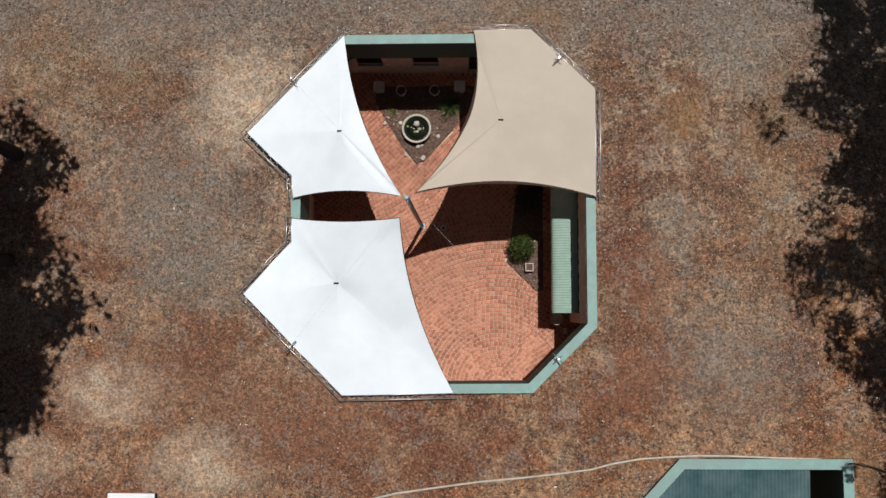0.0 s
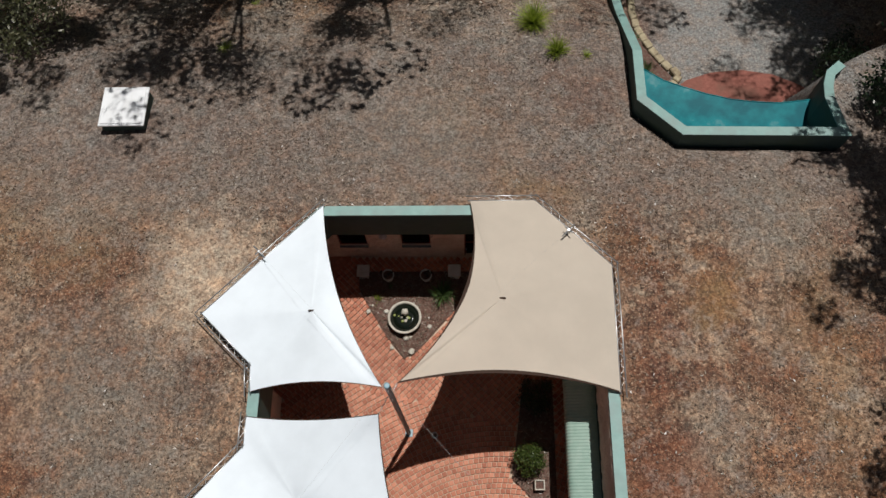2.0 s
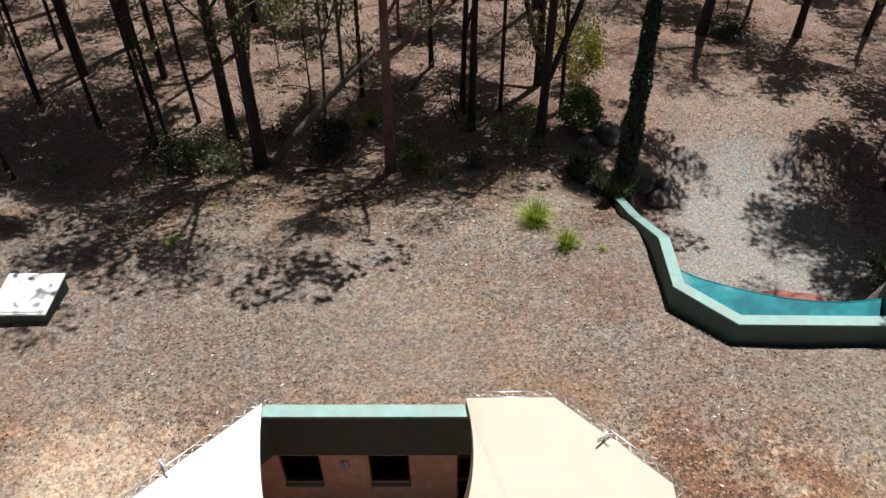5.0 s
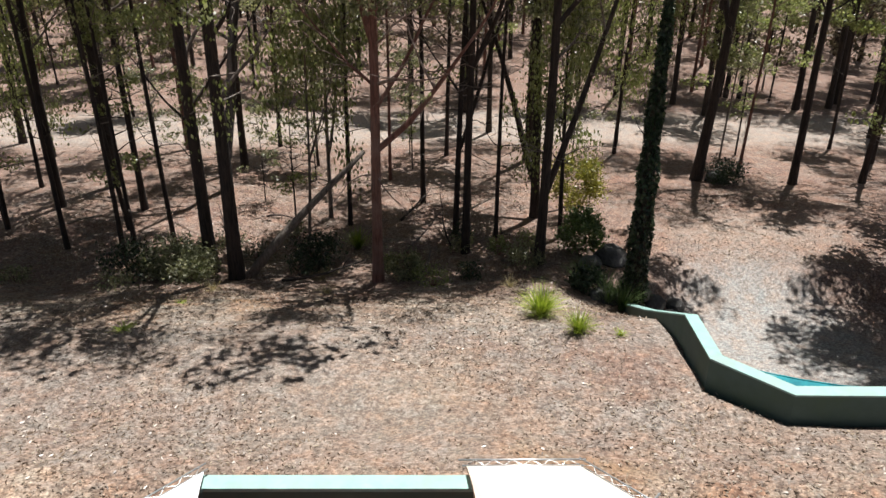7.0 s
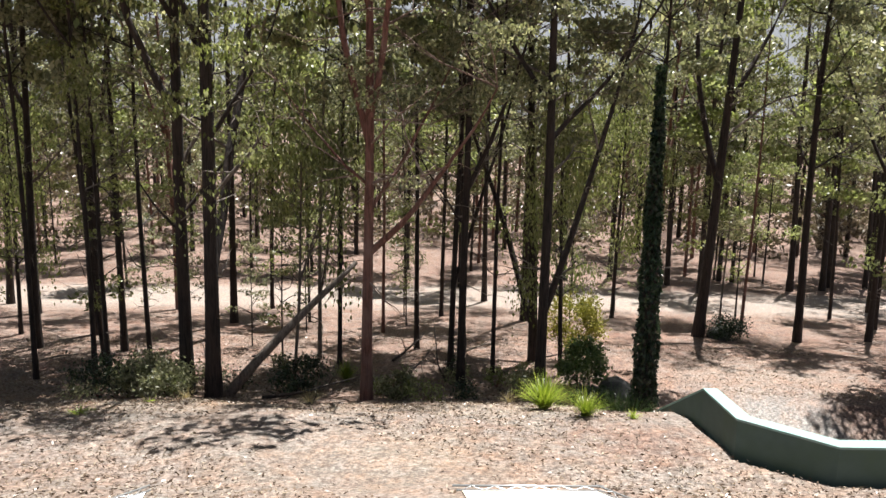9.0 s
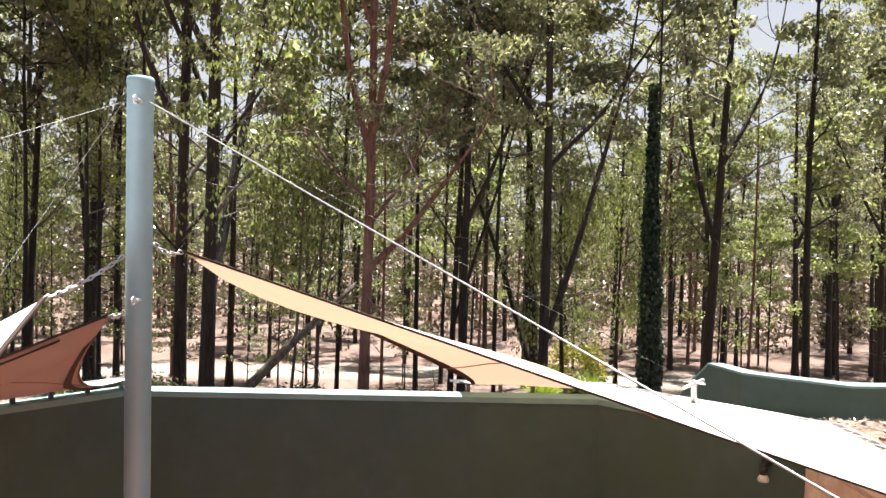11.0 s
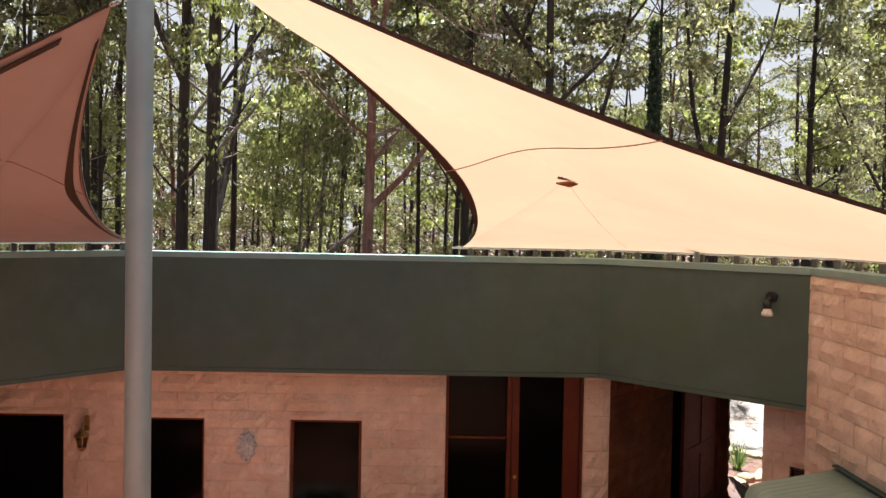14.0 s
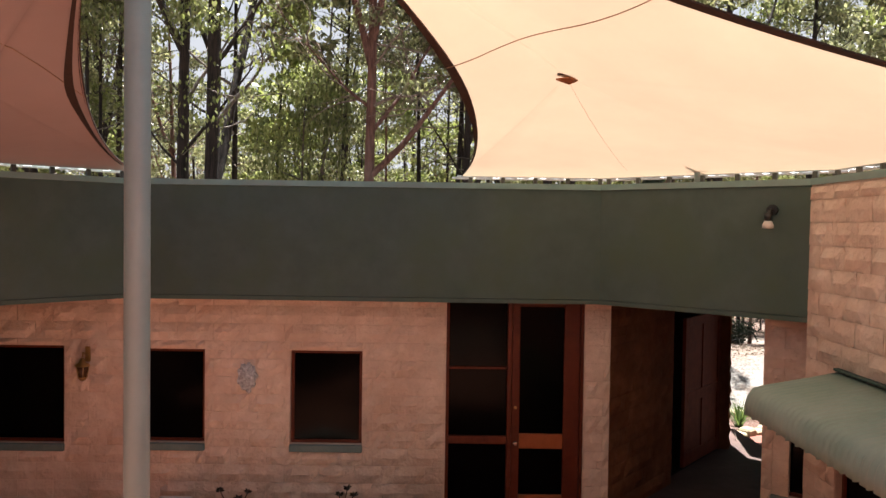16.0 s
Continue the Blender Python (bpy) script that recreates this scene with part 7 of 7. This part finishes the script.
# dead trunk wrapped in creeper
ct = empty("creeper_trunk", "tall dead trunk wrapped in dark green creeper", "tree", at=(5.06, 18.65, gz(5.06, 18.65)))
cr = random.Random(8)
zt = 9.34 - gz(5.06, 18.65)
axis = bent(cr, (0, 0, -0.3), (-0.02, 0, 1), zt + 0.3, 12, 0.012, 0.03)
part("trunk", tube_bm(axis, [0.27 - 0.019 * i for i in range(13)], 10), M_BARK, ct)
nr = np.random.RandomState(8)
N = 9000
hh = nr.uniform(0, 1, N)
ang = nr.uniform(0, math.tau, N)
rad_ = (0.31 - 0.26 * hh ** 1.25) * (1 + 0.15 * np.sin(hh * 40 + ang * 2)) + np.abs(nr.normal(0, 0.03, N))
AX = np.array([tuple(p) for p in axis])
cx = np.interp(hh * (len(AX) - 1), np.arange(len(AX)), AX[:, 0])
cy = np.interp(hh * (len(AX) - 1), np.arange(len(AX)), AX[:, 1])
cz = np.interp(hh * (len(AX) - 1), np.arange(len(AX)), AX[:, 2])
C = np.column_stack([cx + rad_ * np.cos(ang), cy + rad_ * np.sin(ang), cz])
A = np.column_stack([np.cos(ang) * 0.5, np.sin(ang) * 0.5, -np.ones(N)]) + nr.normal(size=(N, 3)) * 0.5
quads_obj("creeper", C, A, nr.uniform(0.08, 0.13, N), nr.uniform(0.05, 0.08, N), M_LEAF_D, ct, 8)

# leaning fallen trunk and dead sticks
tagged(mesh_obj("leaning_log", tube_bm(bent(random.Random(3), (-5.75, 19.9, gz(-5.75, 19.9) - 0.1), (3.1, 0.7, 3.95), 5.1, 7, 0.03), [0.15, 0.14, 0.13, 0.12, 0.105, 0.09, 0.075, 0.06], 9), M_BARK_GREY), "dead grey-brown trunk leaning between the trees", "fallen tree")
for k, (x, y, dx, dy, L) in enumerate([(-4.6, 19.4, 2.2, -0.1, 2.6), (0.2, 25.6, 0.7, 1.0, 3.0), (-3.0, 17.1, 0.5, -1.1, 1.7), (-11.0, 22.4, 1.6, 0.4, 2.4), (-1.6, 25.9, 0.8, 1.1, 2.6)]):
    rr = random.Random(40 + k)
    bm = bmesh.new()
    z = gz(x, y)
    base = bent(rr, (x, y, z + 0.03), (dx, dy, 0.10), L, 6, 0.10, -0.01)
    add_tube(bm, base, [0.05, 0.045, 0.04, 0.034, 0.028, 0.02, 0.012], 6)
    for q in range(4):
        add_tube(bm, bent(rr, base[1 + q], (rr.gauss(0, 1), rr.gauss(0, 1), 0.7), L * 0.3, 4, 0.25), [0.018, 0.014, 0.01, 0.007, 0.004], 4)
    bmesh.ops.recalc_face_normals(bm, faces=bm.faces[:])
    tagged(mesh_obj("fallen_branch", bm, M_BARK_GREY if k % 2 else M_BARK), "dry fallen branch lying on the leaf litter", "branch", "fallen branches")

# low growth, dry grass and sticks along the edge of the bush
er = random.Random(91)
for k in range(16):
    x, y = er.uniform(-13.5, 3.6), er.uniform(18.4, 24.5)
    shrub("low_bush", x, y, gz(x, y), er.uniform(0.28, 0.6), er.uniform(0.3, 0.8), 420, 0.085, (M_LEAF, M_LEAF_L, M_LEAF_D)[k % 3], "straggly low bush growing out of the leaf litter", 200 + k, 5)
for k in range(9):
    x, y = er.uniform(-12.5, 3.2), er.uniform(18.0, 22.5)
    spiky("grass_tree", x, y, gz(x, y), 60, er.uniform(0.3, 0.5), 0.010, M_STRAW, "dry straw-coloured grass tuft under the trees", "grass tuft", 230 + k, 0.7, "grass tufts", 1.3)
for k in range(14):
    x, y, a_ = er.uniform(-14, 4.5), er.uniform(17.6, 27), er.uniform(0, math.tau)
    L = er.uniform(1.0, 2.8)
    bm = bmesh.new()
    base = bent(er, (x, y, gz(x, y) + 0.03), (math.cos(a_), math.sin(a_), 0.06), L, 6, 0.12, -0.01)
    add_tube(bm, base, [0.035, 0.032, 0.028, 0.024, 0.019, 0.014, 0.008], 6)
    for q in range(3):
        add_tube(bm, bent(er, base[1 + q], (er.gauss(0, 1), er.gauss(0, 1), 0.5), L * 0.25, 4, 0.25), [0.013, 0.011, 0.008, 0.006, 0.003], 4)
    bmesh.ops.recalc_face_normals(bm, faces=bm.faces[:])
    tagged(mesh_obj("fallen_branch", bm, (M_BARK_GREY, M_BARK, M_BARK_RED)[k % 3]), "dry fallen branch lying on the leaf litter", "branch", "fallen branches")

# leaf litter over the ground
nr = np.random.RandomState(12)
N = 170000
lx, ly = nr.uniform(-16, 14, N), nr.uniform(-7, 30, N)
keep = ~in_poly(lx, ly, inset_poly(OUTER, -0.05)) & ~in_poly(lx, ly, COURT) & ~in_poly(lx, ly, COURT_S)
dens = np.sin(lx * 0.8 + 1.1 * np.sin(ly * 0.5)) + np.sin(ly * 0.9 + np.cos(lx * 0.6)) + nr.uniform(-1.2, 1.6, N)
keep &= dens > -0.2
for px, py, rx_, ry_, col_, amt in PATCHES:
    if col_ is SANDY:
        keep &= ((lx - px) / rx_) ** 2 + ((ly - py) / ry_) ** 2 > 0.6 * nr.uniform(0, 1.4, N)
lx, ly = lx[keep], ly[keep]
lz = ground_z(lx, ly) + 0.012 + nr.uniform(0, 0.02, len(lx))
C = np.column_stack([lx, ly, lz])
A = nr.normal(size=(len(lx), 3)) * np.array([1, 1, 0.22])
Ln = nr.uniform(0.035, 0.095, len(lx))
tagged(quads_obj("leaf_litter", C, A, Ln, Ln * nr.uniform(0.25, 0.45, len(lx)), M_LITTER, None, 12), "scattered dry gum leaves on the earth", "leaf litter", kind="stuff")

# ---- split-faced blocks of the courtyard walls ----
BLOCK_MESH = {}


def block_mesh(L, h, seed, material):
    key = (round(L, 2), round(h, 2), seed % 5, material.name)
    if key in BLOCK_MESH:
        return BLOCK_MESH[key]
    r = random.Random(seed * 7 + int(L * 100))
    nx, nz = (4 if L > 0.25 else 2), 2
    verts, faces = [], []
    for j in range(nz + 1):
        for i in range(nx + 1):
            edge_ = i in (0, nx) or j in (0, nz)
            verts.append((L * i / nx, -0.010 - (r.uniform(-0.004, 0.004) if edge_ else r.uniform(0.004, 0.038)), h * j / nz))
    W = nx + 1
    for j in range(nz):
        for i in range(nx):
            a = j * W + i
            faces.append((a, a + 1, a + W + 1, a + W))
    rim = [i for i in range(W)] + [j * W + nx for j in range(1, nz + 1)] + [nz * W + i for i in range(nx - 1, -1, -1)] + [j * W for j in range(nz - 1, 0, -1)]
    base = len(verts)
    for k in rim:
        x, y, z = verts[k]
        verts.append((x, 0.02, z))
    n = len(rim)
    for k in range(n):
        faces.append((rim[(k + 1) % n], rim[k], base + k, base + (k + 1) % n))
    me = bpy.data.meshes.new("block")
    me.from_pydata(verts, [], faces)
    me.materials.append(material)
    me.update()
    BLOCK_MESH[key] = me
    return me


def clad(wall_name, a, b, z0, z1, holes, seed, cap=300, material=M_BLOCK):
    """Courses of blocks on a wall's face, as parts of that wall."""
    wall = bpy.data.objects[wall_name]
    m = frame_at(a, b)
    Lw = (Vector(b) - Vector(a)).length
    r = random.Random(seed)
    z, row, made = z0, 0, 0
    while z < z1 - 0.04:
        h = min(0.194, z1 - z - 0.008)
        x = -0.2 if row % 2 else 0.0
        while x < Lw:
            s0, s1 = max(x, 0.0), min(x + 0.394, Lw)
            x += 0.40
            segs = [(s0, s1)]
            slips = []
            for hs0, hs1, hz0, hz1 in holes:
                if hz0 < z + h - 0.03 and hz1 > z + 0.03:
                    nxt = []
                    for p, q in segs:
                        if q <= hs0 or p >= hs1:
                            nxt.append((p, q))
                        else:
                            e0, e1 = max(p, hs0 - 0.004), min(q, hs1 + 0.004)
                            if hz0 - z > 0.035:
                                slips.append((e0, e1, z, hz0 - 0.004 - z))
                            if z + h - hz1 > 0.035:
                                slips.append((e0, e1, hz1 + 0.004, z + h - hz1 - 0.004))
                            if p < hs0 - 0.04:
                                nxt.append((p, hs0 - 0.004))
                            if q > hs1 + 0.04:
                                nxt.append((hs1 + 0.004, q))
                    segs = nxt
            for p, q in segs:
                if q - p < 0.045 or made >= cap:
                    continue
                ob = new("block", block_mesh(q - p, h, r.randrange(5), material))
                ob.parent = wall
                ob.matrix_basis = m @ Matrix.Translation((p, 0, z))
                made += 1
            for p, q, zs, hs in slips:
                if q - p > 0.045 and made < cap:
                    ob = new("block", block_mesh(q - p, hs, r.randrange(5), material))
                    ob.parent = wall
                    ob.matrix_basis = m @ Matrix.Translation((p, 0, zs))
                    made += 1
        z += 0.20
        row += 1


clad("wall_north", NW0, (1.87, 8.85), FLOOR, UNDER, [(-5.45 - x0, -4.28 - x0, 0.88, 2.07), (-3.50 - x0, -2.70 - x0, 0.905, 2.05), (-1.735 - x0, -0.925 - x0, 0.905, 2.05), (0.02 - x0, 1.58 - x0, 0, 3)], 1)
clad("wall_northeast", e_a, WALL[2], FLOOR, UNDER, [(0.10, 0.52, 0.835, 2.02)], 3)
clad("wall_east", INNER[2], INNER[3], FLOOR, TOP - 0.07, [(0.55, 1.75, 0.665, 1.85), (2.6, 3.6, 0.665, 1.85), (4.3, 5.3, FLOOR, 2.1)], 4)
clad("wall_passage_left", p_l0, p_l1, FLOOR, UNDER, [(1.75, 3.84, 0, 2.5)], 5, 300, M_BLOCK_SHADE)


# ---- pavers ----
def paver_boxes(name, items, size, material, label, stuff=True):
    """Many low pavers in one mesh: centre, turn and half-size each."""
    verts, faces = [], []
    r = random.Random(5)
    for (x, y, ang) in items:
        c, s = math.cos(ang), math.sin(ang)
        h = size / 2 * r.uniform(0.96, 1.0)
        z = FLOOR + r.uniform(-0.002, 0.002)
        b = len(verts)
        for zz, k in ((FLOOR - 0.05, 1.0), (z - 0.004, 1.0), (z, 0.93)):
            for dx, dy in ((-h, -h), (h, -h), (h, h), (-h, h)):
                verts.append((x + (dx * c - dy * s) * k, y + (dx * s + dy * c) * k, zz))
        for l in (0, 4):
            for q in range(4):
                a, d = b + l + q, b + l + (q + 1) % 4
                faces.append((a, d, d + 4, a + 4))
        faces.append((b + 8, b + 9, b + 10, b + 11))
    ob = raw_obj(name, verts, faces, material, FLOOR_OB)
    ob["kind"] = "stuff"
    ob["label"] = label
    return ob


def paver_mat():
    m, nt, b = mat_base("red_clay_paver_each", 0.85)
    geo = nt.nodes.new("ShaderNodeNewGeometry")
    v = geo.outputs["Position"]
    col = ramp(nt, geo.outputs["Random Per Island"], [(0.0, (0.35, 0.122, 0.074)), (0.5, (0.46, 0.182, 0.112)), (1.0, (0.57, 0.25, 0.162))])
    st = ramp(nt, noise_node(nt, 0.8, 5, 0.6, v), [(0.4, (0.85, 0.82, 0.8)), (0.65, (1.12, 1.1, 1.08))])
    col = mix(nt, 1.0, col, st, "MULTIPLY")
    gr = ramp(nt, noise_node(nt, 60, 4, 0.7, v), [(0.3, (0.8, 0.8, 0.8)), (0.7, (1.15, 1.15, 1.15))])
    col = mix(nt, 1.0, col, gr, "MULTIPLY")
    nt.links.new(col, b.inputs["Base Color"])
    bump(nt, b, noise_node(nt, 80, 4, 0.6, v), 0.3, 0.004)
    return m


M_PAVE = paver_mat()
inside = inset_poly(OUTER, -0.12)
CEN = (0.95, -1.30)
items = []
k = 0
rr = 0.10
while rr < 9.5:
    n = max(1, int(math.tau * rr / 0.134))
    for q in range(n):
        a = q * math.tau / n + k * 0.5
        items.append((CEN[0] + rr * math.cos(a), CEN[1] + rr * math.sin(a), a))
    rr += 0.134
    k += 1
arcs = [(x, y, a) for x, y, a in items if y + 0.25 * x < 4.3]
grid = []
for i in range(-80, 80):
    for j in range(-80, 80):
        u, w = i * 0.134, j * 0.134
        x, y = -1.6 + (u - w) * 0.7071, 6.0 + (u + w) * 0.7071
        if y + 0.25 * x >= 4.27:
            grid.append((x, y, math.pi / 4))
cand = np.array(arcs + grid)
ok = in_poly(cand[:, 0], cand[:, 1], inside) & ~in_poly(cand[:, 0], cand[:, 1], BED_N) & ~in_poly(cand[:, 0], cand[:, 1], BED_E)
cand = cand[ok]
paver_boxes("pavers", [tuple(c) for c in cand], 0.114, M_PAVE, "small square red clay pavers with sandy joints")
